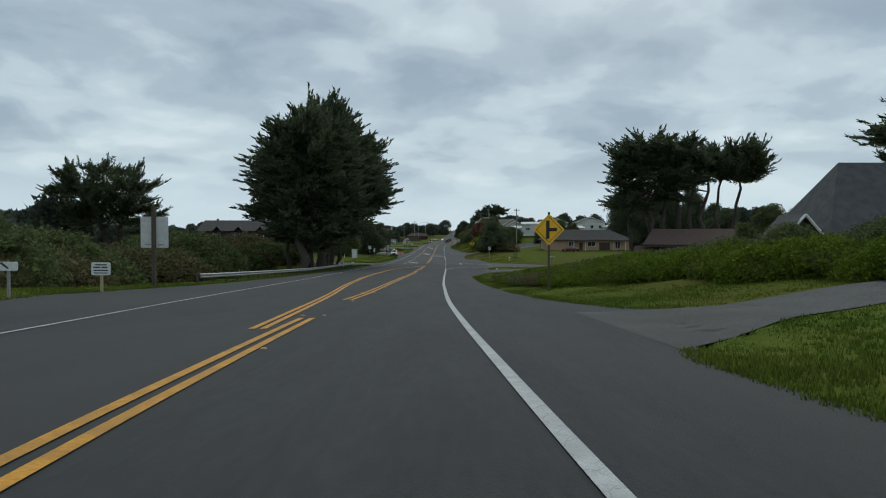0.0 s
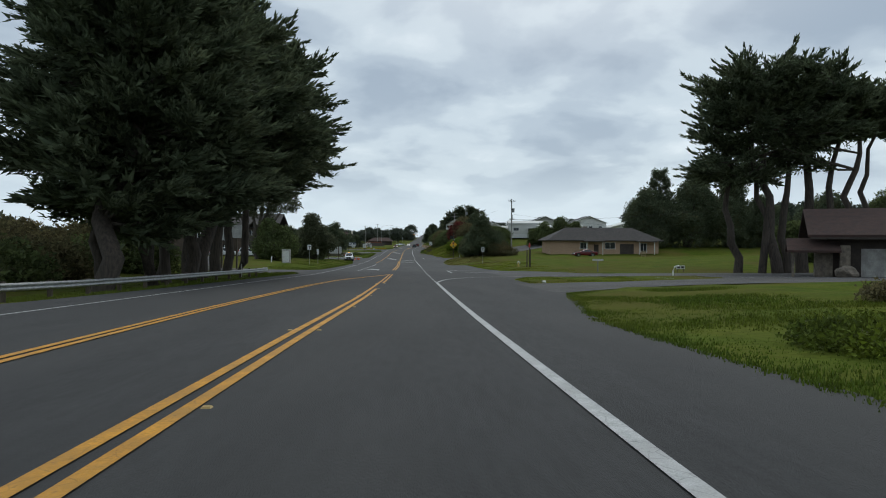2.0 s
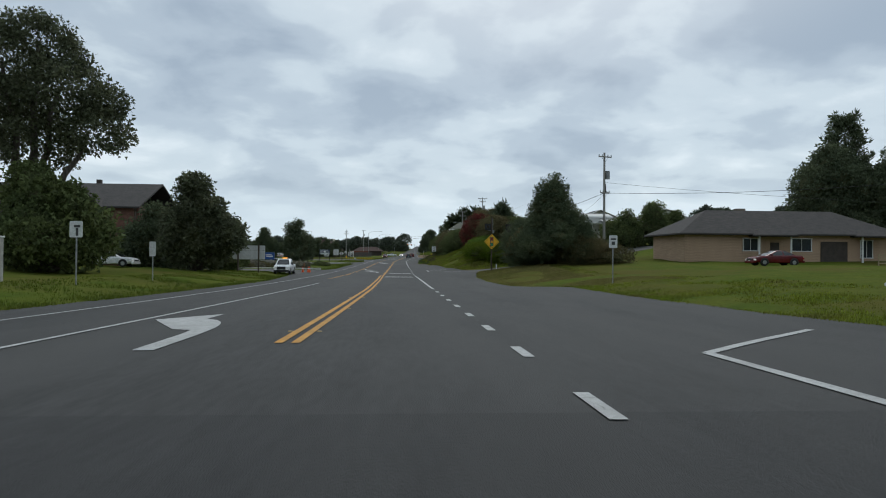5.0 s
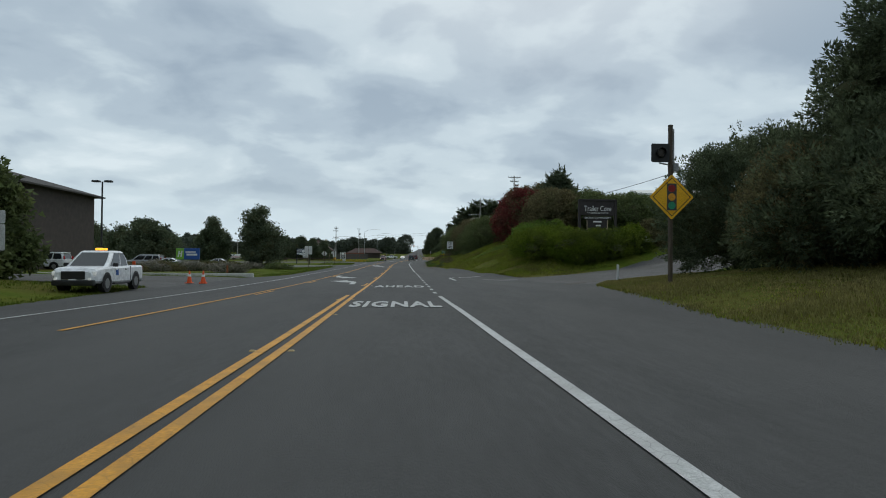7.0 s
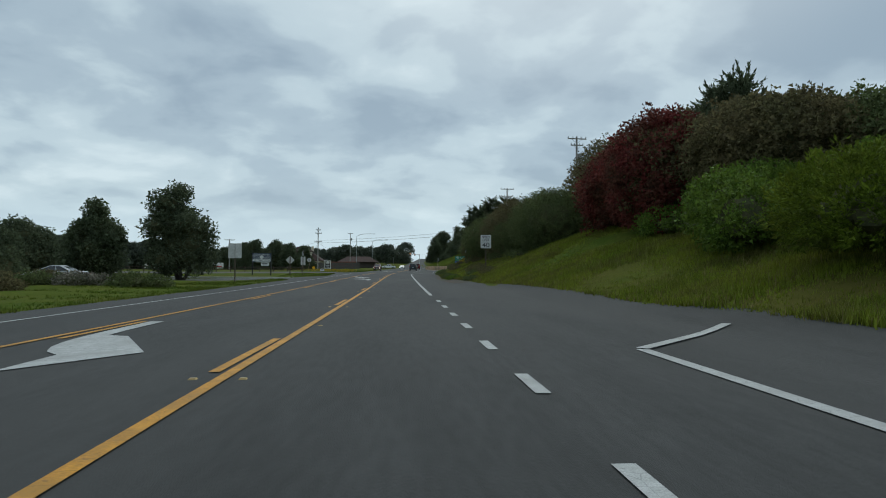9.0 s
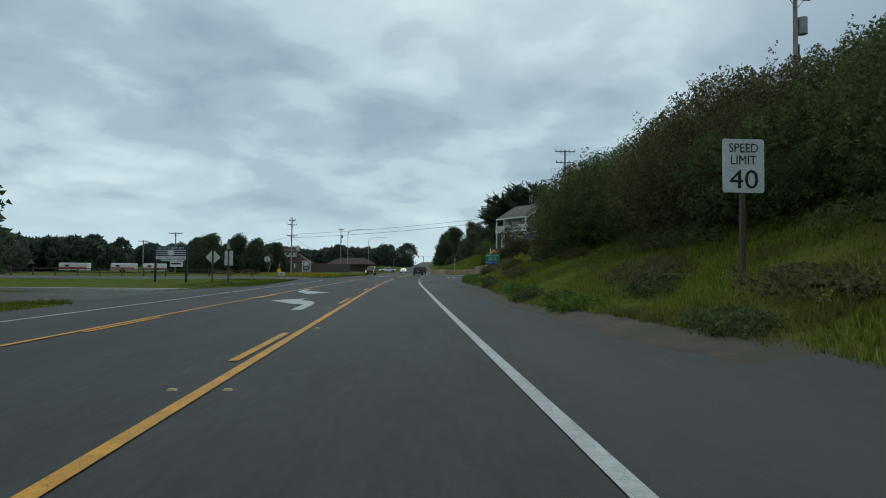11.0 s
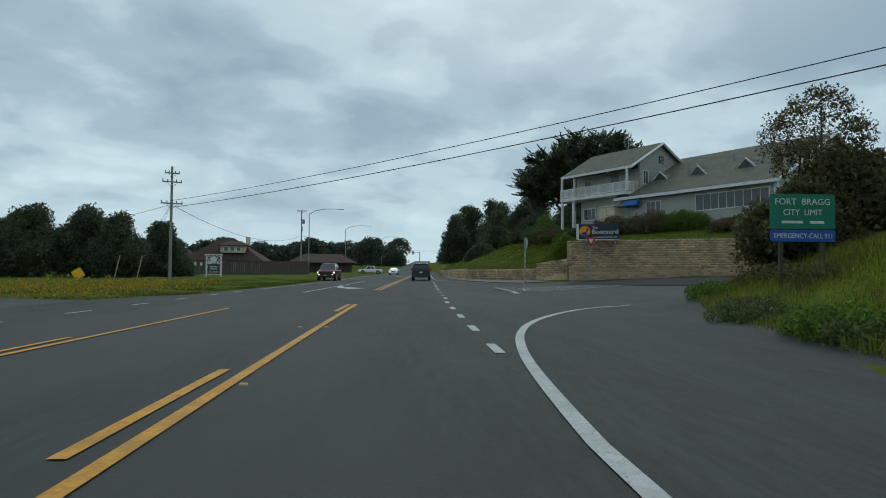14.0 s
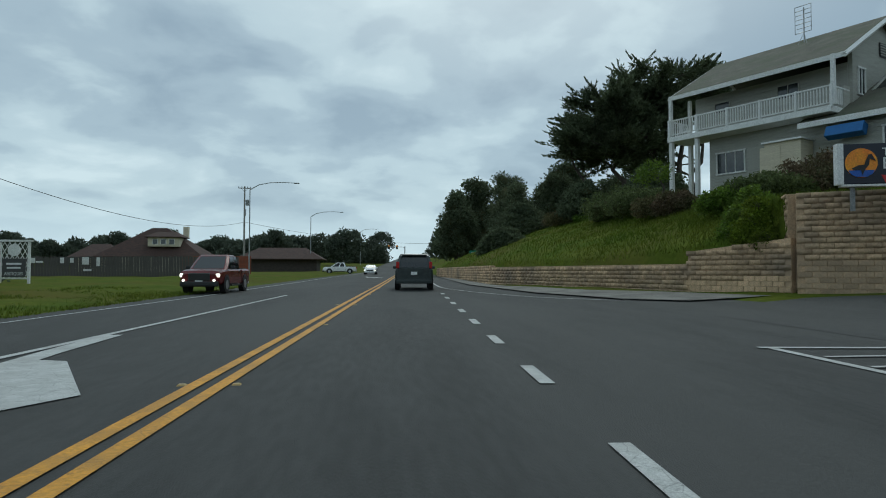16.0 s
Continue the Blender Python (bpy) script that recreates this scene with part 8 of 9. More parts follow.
# ---- ranch house on the corner ----
h = thing("ranch_house", (43.5, 197, float(land(43, 192)) - 0.1), "tan wood-sided ranch house with a dark hipped roof", "house")
part("wall", box(0, 0, 1.5, 24.4, 9.0, 3.4), SIDING_PINK, h)
wl_ = part("front_wall", box(0, -4.52, 1.5, 24.3, 0.06, 3.3), SIDING_PINK, h)
wall_boards(wl_, -12.2, 12.2, 0.1, 3.1, -4.55, -1, "board", SIDING_PINK, 0.3, ((-5.6, -3.8, 1.2, 2.8), (-2.6, -1.2, 0, 2.6), (0.0, 2.4, 1.2, 2.8), (3.4, 6.6, 0, 2.6), (8, 9.6, 0, 2.6)))
part("roof", hip_roof(-12.2, 12.2, -4.5, 4.5, 3.2, 6.1, 0.9), ROOF_DARK, h)
part("porch_roof", hip_roof(-4.6, -0.6, -6.2, -3.5, 3.05, 3.9, 0.3, 1.0), ROOF_DARK, h)
part("porch_roof", hip_roof(7.2, 11.0, -6.0, -3.5, 3.05, 3.8, 0.3, 1.0), ROOF_DARK, h)
part("garage_door", box(5.0, -4.58, 1.2, 3.1, 0.1, 2.4), SIDING_BROWN, h)
part("garage_frame", box(5.0, -4.56, 2.5, 3.5, 0.12, 0.2), SIDING_PINK, h)
for x, w_ in ((-4.7, 1.7), (1.2, 2.3)):
    window(h, x, 2.0, w_, 1.4, -4.58, -1, 1)
part("front_door", box(-1.9, -4.58, 1.15, 1.0, 0.1, 2.2), SIDING_BROWN, h)
window(h, 8.8, 1.6, 1.4, 2.0, -4.58, -1, 1)
for x in (-4.4, -0.8, 7.4, 10.8):
    part("porch_post", box(x, -5.9, 1.5, 0.14, 0.14, 3.0), TRIM_WHITE, h)
part("chimney", box(-3.0, 1.0, 5.6, 1.0, 0.8, 1.6), FIELDSTONE, h)
s = thing("garden_bench", T(50.5, 187.5), "pale slatted object standing on the lawn before the house", "bench")
for k in range(4):
    part("slat", box(0, 0, 0.3 + 0.28 * k, 1.0, 0.06, 0.14), PALE_WOOD, s)
for x in (-0.45, 0.45):
    part("leg", box(x, 0.05, 0.6, 0.08, 0.08, 1.3), PALE_WOOD, s)

# ---- brown roadside house ----
h = thing("brown_house", (41.4, 101.5, float(land(40, 100)) - 0.1), "low brown house with a red-brown shingle roof and stone walls", "house", turn=-0.5)
h.scale = (0.78, 1, 1)
part("wall", box(0, 0, 1.9, 15.5, 11.5, 3.8), SIDING_BROWN, h)
part("stone_wall", box(-8.0, -5.5, 1.3, 1.6, 1.4, 2.6, 0.05), FIELDSTONE, h)
part("stone_pier", box(-6.2, -6.4, 1.3, 0.9, 0.9, 2.6, 0.05), FIELDSTONE, h)
part("roof", gable_roof(-8.4, 8.4, -6.0, 6.0, 3.6, 5.6, 0.2, 1.1), ROOF_RUST, h)
part("low_roof", gable_roof(-11.0, -7.0, -7.0, -3.6, 2.2, 3.0, 0.18, 0.4), ROOF_RUST, h)
part("low_post", box(-10.8, -6.8, 1.1, 0.25, 0.25, 2.3), FIELDSTONE, h)
part("garage_door", box(-3.6, -5.8, 1.2, 2.2, 0.1, 2.3), CONCRETE, h)
part("fascia_board", box(0, -7.05, 3.2, 18.6, 0.08, 0.25), SIDING_BROWN, h)
window(h, 2.0, 1.9, 1.8, 1.2, -5.8, -1, 1, material=SIDING_BROWN)
s = thing("boulder", T(33.5, 97), "rough tan boulder before the brown house", "boulder")
bm = bmesh.new()
bmesh.ops.create_icosphere(bm, subdivisions=3, radius=0.8)
for v in bm.verts:
    v.co *= 1 + 0.3 * noise.noise(v.co * 1.6)
    v.co.z *= 0.75
part("stone", bm, FIELDSTONE, s).location = (0, 0, 0.3)

# ---- steep-roofed house on the mound ----
h = thing("steep_house", (38.0, 56, float(land(32, 52)) - 0.2), "steep grey-roofed house with white bargeboards and a small front gable", "house")
part("wall", box(0, 0, 1.5, 11, 9, 3.2), SIDING_BROWN, h)
part("roof", hip_roof(-6.6, 6.6, -5.4, 5.4, 1.4, 8.6, 0.5, 4.2), ROOF_SLATE, h)
bm = gable_roof(-1.6, 1.6, -2.0, 2.0, 1.6, 3.9, 0.14, 0.35)
q = part("porch_roof", bm, ROOF_SLATE, h)
q.matrix_basis = pose(-9.0, -4.2, 0, 0, 0, 90)
part("porch_gable", polyplate([(-2.0, 1.4), (2.0, 1.4), (0, 3.7)], 0.1), SIDING_BROWN, h).location = (-9.0, -5.6, 0)
part("porch_wall", box(-8.0, -3.6, 0.7, 4.6, 3.6, 2.0), SIDING_BROWN, h)
for sgn in (-1, 1):
    part("bargeboard", rod((-9.0, -6.2, 4.0), (-9.0 + sgn * 2.4, -6.2, 1.25), 0.11, n=4), TRIM_WHITE, h)
    part("bargeboard", rod((5.9, 0, 8.5), (5.9, sgn * 5.6, 1.3), 0.12, n=4), TRIM_WHITE, h)
part("porch_beam", box(-10.5, -6.2, 1.25, 2.8, 0.12, 0.14), TRIM_WHITE, h)
part("flue", rod((0.8, -2.5, 5.0), (0.8, -2.5, 9.4), 0.13, n=10), GALV, h)

# ---- motel ----
MOTEL = mat("brown shingle cladding", (0.135, 0.100, 0.074), (0.092, 0.070, 0.054), 1.5, 0.9, 0.6, 14)
BRICK = mat("red-brown brick cladding", (0.20, 0.095, 0.066), (0.14, 0.070, 0.052), 3.0, 0.9, 0.6, 12)
h = thing("motel", (-51, 204, float(land(-50, 196)) - 0.2), "long dark brown two-storey motel with bay windows", "building")
part("wall", box(0, 0, 3.4, 42, 13, 7.2), MOTEL, h)
part("roof", gable_roof(-21, 21, -6.5, 6.5, 6.9, 9.8, 0.2, 0.8), ROOF_DARK, h)
for k, x in enumerate((-15.5, -9, -2.5, 4.0, 10.5, 16.5)):
    for z in (1.7, 4.9):
        bay = part("bay", box(x, -7.0, z, 2.5, 1.2, 2.6, 0.03), SIDING_BROWN, h)
        w_ = part("window", box(x, -7.62, z + 0.15, 2.0, 0.06, 1.5), HOUSE_GLASS, bay)
        for dx in (-1.0, -0.34, 0.34, 1.0):
            part("frame", box(x + dx, -7.66, z + 0.15, 0.1, 0.06, 1.6), TRIM_WHITE, bay)
    part("bay_roof", gable_roof(-1.0, 1.0, -1.3, 1.3, 6.6, 7.9, 0.15, 0.3), ROOF_DARK, h).matrix_basis = pose(x, -6.6, 0, 0, 0, 90)
for x in (-18, -5, 8, 14):
    part("roof_vent", box(x, 0.5, 10.1, 0.5, 0.5, 0.8), SIDING_BROWN, h)
part("brick_end", box(21.1, -1, 3.4, 0.3, 10, 7.0), BRICK, h)
part("brick_front", box(18.6, -6.62, 3.4, 4.6, 0.3, 6.8), BRICK, h)
part("entrance_canopy", box(-14, -11, 3.6, 12, 8.5, 0.9), SIDING_BROWN, h)
for x in (-19, -9):
    part("canopy_post", box(x, -14.8, 1.6, 0.8, 0.8, 3.6), FIELDSTONE, h)

# ---- hotel block beyond the driveway ----
h = thing("hotel_wing", (-53, 242, float(land(-50, 240)) - 0.2), "brown shingled hotel wing with a flat eave", "building")
part("wall", box(0, 0, 4.3, 32, 16, 8.8), SIDING_BROWN, h)
part("roof", hip_roof(-16, 16, -8, 8, 8.8, 11.5, 0.9), ROOF_DARK, h)
for x in (-9, -3, 3, 9, 14):
    for z in (2.0, 5.6):
        window(h, x, z, 1.6, 1.5, -8.03, -1, 1)

# ---- mobile homes and white houses on the rise ----
def mobile_home(name, at, label, L, D, H, wallm, turn=0.0, skirt=True):
    h = thing(name, at, label, "house", turn=turn)
    w_ = part("wall", box(0, 0, 0.8 + H / 2, L, D, H), wallm, h)
    wall_boards(w_, -L / 2, L / 2, 0.9, 0.8 + H, -D / 2 - 0.005, -1, "board", wallm, 0.26, ((-L * 0.3 - 0.9, -L * 0.3 + 0.9, 1.8, 2.9), (L * 0.12 - 0.9, L * 0.12 + 0.9, 1.8, 2.9)))
    part("skirt", box(0, 0, 0.2, L - 0.05, D - 0.05, 1.3), TRIM_WHITE, h)
    part("roof", gable_roof(-L / 2, L / 2, -D / 2, D / 2, 0.8 + H, 0.8 + H + 0.75, 0.16, 0.4), SIDING_WHITE, h)
    part("fascia", box(0, -D / 2 - 0.42, 0.72 + H, L + 0.9, 0.06, 0.22), TRIM_WHITE, h)
    for x in (-L * 0.3, L * 0.12):
        window(h, x, 2.3, 1.7, 1.0, -D / 2 - 0.02, -1, 1)
    return h


hm = mobile_home("mobile_home", (47.5, 253, float(land(44, 249)) - 0.1), "cream mobile home with white skirting and roof", 14, 6, 3.1, SIDING_CREAM, 0.1)
part("carport_roof", box(-8.6, -1, 3.9, 4.0, 4.5, 0.14), TRIM_WHITE, hm)
part("carport_post", box(-10.3, -3, 2.0, 0.1, 0.1, 3.9), TRIM_WHITE, hm)
for k in range(9):
    part("lattice_slat", rod((-10.2 + k * 0.4, -2.6, 0.4), (-9.6 + k * 0.4, -2.6, 1.6), 0.03, n=4), TRIM_WHITE, hm)
mobile_home("mobile_home", (34.5, 264, float(land(34, 262)) - 0.6), "white mobile home with wide windows behind the park sign", 12, 6, 2.9, SIDING_WHITE, 0.1)
hs = mobile_home("white_house", (37.5, 258, float(land(37, 258)) + 0.6), "white house with a bay of windows on the rise", 11, 8, 3.4, SIDING_WHITE, -0.1)
for k, (x, y, w_, hh, lab, m, rm) in enumerate(((38, 345, 10, 5.6, "white two-storey house with a dark roof above the bank", SIDING_WHITE, ROOF_DARK), (46, 300, 9, 4.5, "white house with a grey roof behind the hedge", SIDING_WHITE, ROOF_SLATE), (48, 282, 11, 5.5, "grey gabled house on the hill", SIDING, ROOF_SLATE), (62, 276, 12, 5.5, "white gabled house on the hill", SIDING_WHITE, ROOF_SLATE), (75, 268, 16, 3.8, "long white low building on the hill", SIDING_WHITE, SIDING_WHITE))):
    h = thing("hill_house", (x, y, float(land(x, y)) - 0.3), lab, "house", "houses on the hill")
    part("wall", box(0, 0, hh / 2, w_, 8, hh), m, h)
    part("roof", gable_roof(-4.2, 4.2, -w_ / 2, w_ / 2, hh, hh + 2.2, 0.18, 0.4), rm, h).rotation_euler = (0, 0, PI / 2)
    part("gable", polyplate([(-w_ / 2, hh), (w_ / 2, hh), (0, hh + 2.1)], 0.2), m, h).location = (0, -3.9, 0)
    for sgn in (-1, 1):
        part("bargeboard", rod((0, -4.65, hh + 2.3), (sgn * (w_ / 2 + 0.4), -4.65, hh - 0.1), 0.1, n=4), TRIM_WHITE, h)
    for wx in (-w_ * 0.28, w_ * 0.05, w_ * 0.33):
        window(h, wx, hh * 0.68, 1.2, 1.3, -4.03, -1, 1)
        if hh > 5:
            window(h, wx, hh * 0.25, 1.2, 1.3, -4.03, -1, 1)
    if k == 0:
        part("deck", box(-w_ / 2 - 1.3, -1.5, 1.9, 2.6, 4.5, 0.2), SIDING_WHITE, h)
        for px_ in (-2.4, -0.2):
            part("deck_post", box(-w_ / 2 + px_, -3.6, 0.6, 0.14, 0.14, 3.6), TRIM_WHITE, h)

# ---- brown-roofed house behind the fence ----
h = thing("fenced_house", (-44, 503, float(land(-44, 500)) - 0.3), "tan house with a tall brown hipped roof and dormer", "house")
part("wall", box(0, 0, 1.6, 19, 12, 3.6), SIDING_CREAM, h)
part("roof", hip_roof(-9.5, 9.5, -6, 6, 3.3, 9.4, 1.0, 9.0), ROOF_RUST, h)
d_ = part("dormer", box(2.5, -4.2, 6.3, 6.0, 3.0, 1.9), SIDING_CREAM, h)
part("dormer_roof", hip_roof(-0.6, 5.6, -5.8, -1.0, 7.3, 8.4, 0.5, 1.8), ROOF_RUST, h)
for x in (0.9, 2.5, 4.1):
    window(h, x, 6.3, 1.0, 1.0, -5.72, -1, 0)
part("side_roof", hip_roof(-15, -8, -5, 5, 3.2, 6.0, 0.8, 2.5), ROOF_RUST, h)
part("side_wall", box(-11.5, 0, 1.6, 6.6, 9, 3.4), SIDING_CREAM, h)
part("far_roof", hip_roof(17, 33, -5, 5, 3.0, 5.4, 0.8, 4), ROOF_RUST, h)
part("far_wall", box(25, 0, 1.5, 15, 9, 3.2), SIDING_BROWN, h)
part("chimney", box(5, 1, 8.6, 1.0, 1.0, 2.2), SIDING_CREAM, h)
f = thing("board_fence", (0, 0, 0), "tall weathered grey board fence", "fence")
me_f = bpy.data.meshes.new("board")
bm = box(0, 0, 1.0, 0.28, 0.03, 2.3)
bm.to_mesh(me_f)
bm.free()
me_f.materials.append(FENCE_WOOD)
r_f = np.random.default_rng(3)
for k in range(130):
    x = -53 + k * 0.3
    y = 436 + 0.0 * x
    o = new("board", me_f)
    o.parent = f
    o.matrix_basis = pose(x, y, float(land(x, y)) + r_f.uniform(-0.06, 0.06), 0, r_f.normal(0, 0.5), 0)
for k in range(13):
    x = -53 + k * 3.2
    part("fence_post", box(x, 436.1, float(land(x, 436)) + 1.0, 0.12, 0.12, 2.5), POST_WOOD, f)
for k, (x, z, w_, h_) in enumerate(((-35.6, 1.75, 0.5, 0.55), (-34.9, 1.6, 0.75, 0.2), (-32.6, 1.75, 0.4, 0.6), (-31.6, 1.75, 0.35, 0.5), (-30.2, 1.7, 0.7, 0.8), (-28.9, 1.6, 0.35, 0.95), (-30.0, 0.7, 0.85, 0.22))):
    q = thing("fence_plaque", (x, 435.9, float(land(x, 436)) + z), "small white board fixed to the grey fence", "notice", "boards on the fence")
    part("board", box(0, 0, 0, w_, 0.05, h_, 0.01), TRIM_WHITE, q)
f = thing("red_fence", (0, 0, 0), "red-brown board fence panel", "fence")
me_f = bpy.data.meshes.new("board")
bm = box(0, 0, 1.2, 0.38, 0.04, 2.6)
bm.to_mesh(me_f)
bm.free()
me_f.materials.append(RED_FENCE)
for k in range(24):
    x = -26 + k * 0.4
    o = new("board", me_f)
    o.parent, o.location = f, (x, 456, float(land(x, 456)))
for k, (x, y, L, m) in enumerate(((-66, 396, 8, SIDING_WHITE), (-58, 400, 7, SIDING_WHITE), (-51, 398, 6, SIDING_WHITE))):
    h = thing("travel_trailer", T(x, y), "white travel trailer with a red stripe in the sales lot", "trailer", "trailers in the lot")
    h.scale = (0.7, 0.7, 0.7)
    part("body", box(0, 0, 1.55, L, 2.4, 2.2, 0.25), TRIM_WHITE, h)
    part("stripe", box(0, -1.21, 1.25, L * 0.96, 0.03, 0.3), SIGN_RED, h)
    window(h, -L * 0.2, 1.85, 1.2, 0.6, -1.21, -1, 0)
    for wx in (-0.5, 0.4):
        part("wheel", rod((wx, -1.2, 0.35), (wx, -0.9, 0.35), 0.35, n=16), RUBBER, h)
f = thing("lot_fence", (0, 0, 0), "low dark rail fence along the sales lot", "fence")
for k in range(16):
    x = -62 + k * 2.8
    part("post", box(x, 348, float(land(x, 348)) + 0.4, 0.14, 0.14, 1.4), POST_WOOD, f)
for zz in (0.5, 0.95):
    part("rail", box(-41, 348, float(land(-41, 348)) + zz, 44, 0.06, 0.12), POST_WOOD, f)


# ---- retaining walls of split-face block ----
C0 = (16.0, 384.0)
UP = Vector((1.0, -0.62, 0)).normalized()
def block_wall(name, label, p0, p1, base0, base1, top0, top1, count, thick=0.35):
    w_ = new(name)
    w_.empty_display_size = 0.2
    tagged(w_, label, "retaining wall", kind="structure")
    a, b_ = Vector((*p0, 0)), Vector((*p1, 0))
    L = (b_ - a).length
    ang = math.atan2(b_.y - a.y, b_.x - a.x)
    dr = (b_ - a).normalized()
    bw, bh = 0.46, 0.2
    made, meshes = 0, {}
    vs, fs = [], []
    r = np.random.default_rng(len(name))
    n = int(L / bw)
    z_low = min(base0, base1)
    rows = int((max(top0, top1) - z_low) / bh) + 1
    for row in range(rows):
        z = z_low + row * bh
        for k in range(n):
            s_ = (k + (0.5 if row % 2 else 0.0)) * bw + bw / 2
            t_ = s_ / L
            if t_ > 1 or z + bh < base0 + (base1 - base0) * t_ - 0.1 or z + bh > top0 + (top1 - top0) * t_ + 0.02:
                continue
            c = a + dr * s_
            if made < count:
                key = int(r.integers(0, 6))
                if key not in meshes:
                    bm = box(0, 0, 0, bw - 0.012, thick + 0.02 * key / 3, bh - 0.012, 0.012)
                    me = bpy.data.meshes.new("block")
                    bm.to_mesh(me)
                    bm.free()
                    me.materials.append(BLOCK)
                    meshes[key] = me
                o = new("block", meshes[key])
                o.parent = w_
                o.matrix_basis = pose(c.x, c.y, z + bh / 2, 0, 0, math.degrees(ang))
                made += 1
            else:
                dt = r.uniform(0, 0.02)
                h2, t2, z2 = (bw - 0.014) / 2, thick / 2 + dt, (bh - 0.014) / 2
                nr = Vector((-dr.y, dr.x, 0))
                base = len(vs)
                for sx, sy, sz in ((-1, -1, -1), (1, -1, -1), (1, 1, -1), (-1, 1, -1), (-1, -1, 1), (1, -1, 1), (1, 1, 1), (-1, 1, 1)):
                    q = c + dr * (h2 * sx) + nr * (t2 * sy)
                    vs.append((q.x, q.y, z + bh / 2 + z2 * sz))
                fs += [(base + i, base + j, base + k2, base + l) for i, j, k2, l in ((0, 3, 2, 1), (4, 5, 6, 7), (0, 1, 5, 4), (1, 2, 6, 5), (2, 3, 7, 6), (3, 0, 4, 7))]
    if vs:
        q = part("block_rest", mesh_from("block_rest", vs, fs, BLOCK), None, w_)
        q["kind"] = "stuff"
    # mortar-dark backing
    bm = bmesh.new()
    nr = Vector((-dr.y, dr.x, 0)) * (thick / 2 - 0.03)
    lo = [(a, base0 - 0.3), (b_, base1 - 0.3)]
    hi = [(a, top0 - 0.03), (b_, top1 - 0.03)]
    pv = [bm.verts.new((p.x + sg * nr.x, p.y + sg * nr.y, z)) for sg in (-1, 1) for p, z in (lo[0], lo[1], hi[1], hi[0])]
    for q in ((0, 1, 2, 3), (7, 6, 5, 4), (0, 4, 5, 1), (1, 5, 6, 2), (2, 6, 7, 3), (3, 7, 4, 0)):
        bm.faces.new([pv[i] for i in q])
    part("backing", bm, BLOCK, w_)
    return w_


E1 = (48.0, 364.5)
block_wall("wall_street", "tan split-face block retaining wall along the uphill street", C0, E1, -4.25, -2.2, -0.42, -0.42, 230)
block_wall("wall_street_step", "raised end of the block retaining wall", (38.5, 370.3), E1, -1.0, -0.5, 0.4, 0.4, 0)
block_wall("wall_road_high", "short tan block wall turning the corner", (16.0, 384.2), (14.0, 388.0), -4.4, -4.4, -2.0, -2.4, 40)
block_wall("wall_return", "short tan block wall turning back from the corner", (16.05, 384.3), (17.6, 387.8), -3.6, -3.2, -0.42, -0.42, 0)
block_wall("wall_road", "low tan block retaining wall along the highway", (14.0, 388.0), (9.2, 408.0), -4.4, -4.2, -2.9, -2.9, 20)
block_wall("wall_road_far", "low tan block retaining wall along the highway", (9.2, 408.0), (8.2, 440.0), -4.2, -3.9, -2.8, -2.8, 0)


def plot(name, label, pts_fn, nx, ny, material):
    """Raised ground behind the walls: pts_fn(u, v) gives a place."""
    v = [pts_fn(i / nx, j / ny) for j in range(ny + 1) for i in range(nx + 1)]
    f = [(j * (nx + 1) + i, j * (nx + 1) + i + 1, (j + 1) * (nx + 1) + i + 1, (j + 1) * (nx + 1) + i) for j in range(ny) for i in range(nx)]
    return setting(name, mesh_from(name, v, f, material, True), label, "ground")


def slope_plot(u, v):
    # u runs along the walls from the far road end round the corner and up the street; v runs back from them
    line = [(8.3, 440, -2.95), (9.3, 408, -2.88), (12.0, 396, -2.84), (14.2, 388, -2.40), (15.75, 385.0, -1.95), (16.0, 384.45, -0.6), (27, 377.5, -0.55), (38, 370.7, -0.55), (48, 364.6, 0.2), (60, 357.5, 0.8)]
    s_ = u * (len(line) - 1)
    i = min(int(s_), len(line) - 2)
    a = s_ - i
    p = [line[i][k] * (1 - a) + line[i + 1][k] * a for k in range(3)]
    back = [(26, 455, 4.0), (23, 430, 2.6), (21.5, 412, 1.6), (20.8, 406, 1.2), (21.0, 404.5, 1.15), (21.5, 402.5, 1.1), (28, 390, 1.2), (33.2, 380, 1.25), (48, 378, 1.6), (66, 372, 2.0)]
    q = [back[i][k] * (1 - a) + back[i + 1][k] * a for k in range(3)]
    if v <= 0.75:
        w_ = v / 0.75
        z = p[2] + (q[2] - p[2]) * (w_ ** 0.85)
        x, y = p[0] + (q[0] - p[0]) * w_, p[1] + (q[1] - p[1]) * w_
        if v == 0:
            z -= 1.0
        return (x, y, z + 0.15 * noise.noise((x * 0.4, y * 0.4, 2)) * min(1, w_ * 4))
    w_ = (v - 0.75) / 0.25
    return (q[0] + 60 * w_, q[1] + 40 * w_, q[2] + 3.0 * w_)


RUDDY = mat("reddish-brown shrub leaves", (0.150, 0.105, 0.070), (0.105, 0.110, 0.050), 0.7, 0.8, island=0.5, spec=0.15, glow=0.3)
plot("ground_terrace", "grassy slope behind the retaining walls", slope_plot, 64, 40, GROUND)
r_s = np.random.default_rng(21)
vs_ = []
for _ in range(26000):
    u, v = r_s.uniform(0.0, 0.72), r_s.uniform(0.0, 0.74)
    p = slope_plot(u, v)
    a = r_s.uniform(0, 6.28)
    h_ = r_s.uniform(0.07, 0.26)
    vs_ += [(p[0] - 0.025, p[1], p[2] - 0.02), (p[0] + 0.025, p[1], p[2] - 0.02), (p[0] + math.cos(a) * h_ * 0.5, p[1] + math.sin(a) * h_ * 0.5, p[2] + h_)]
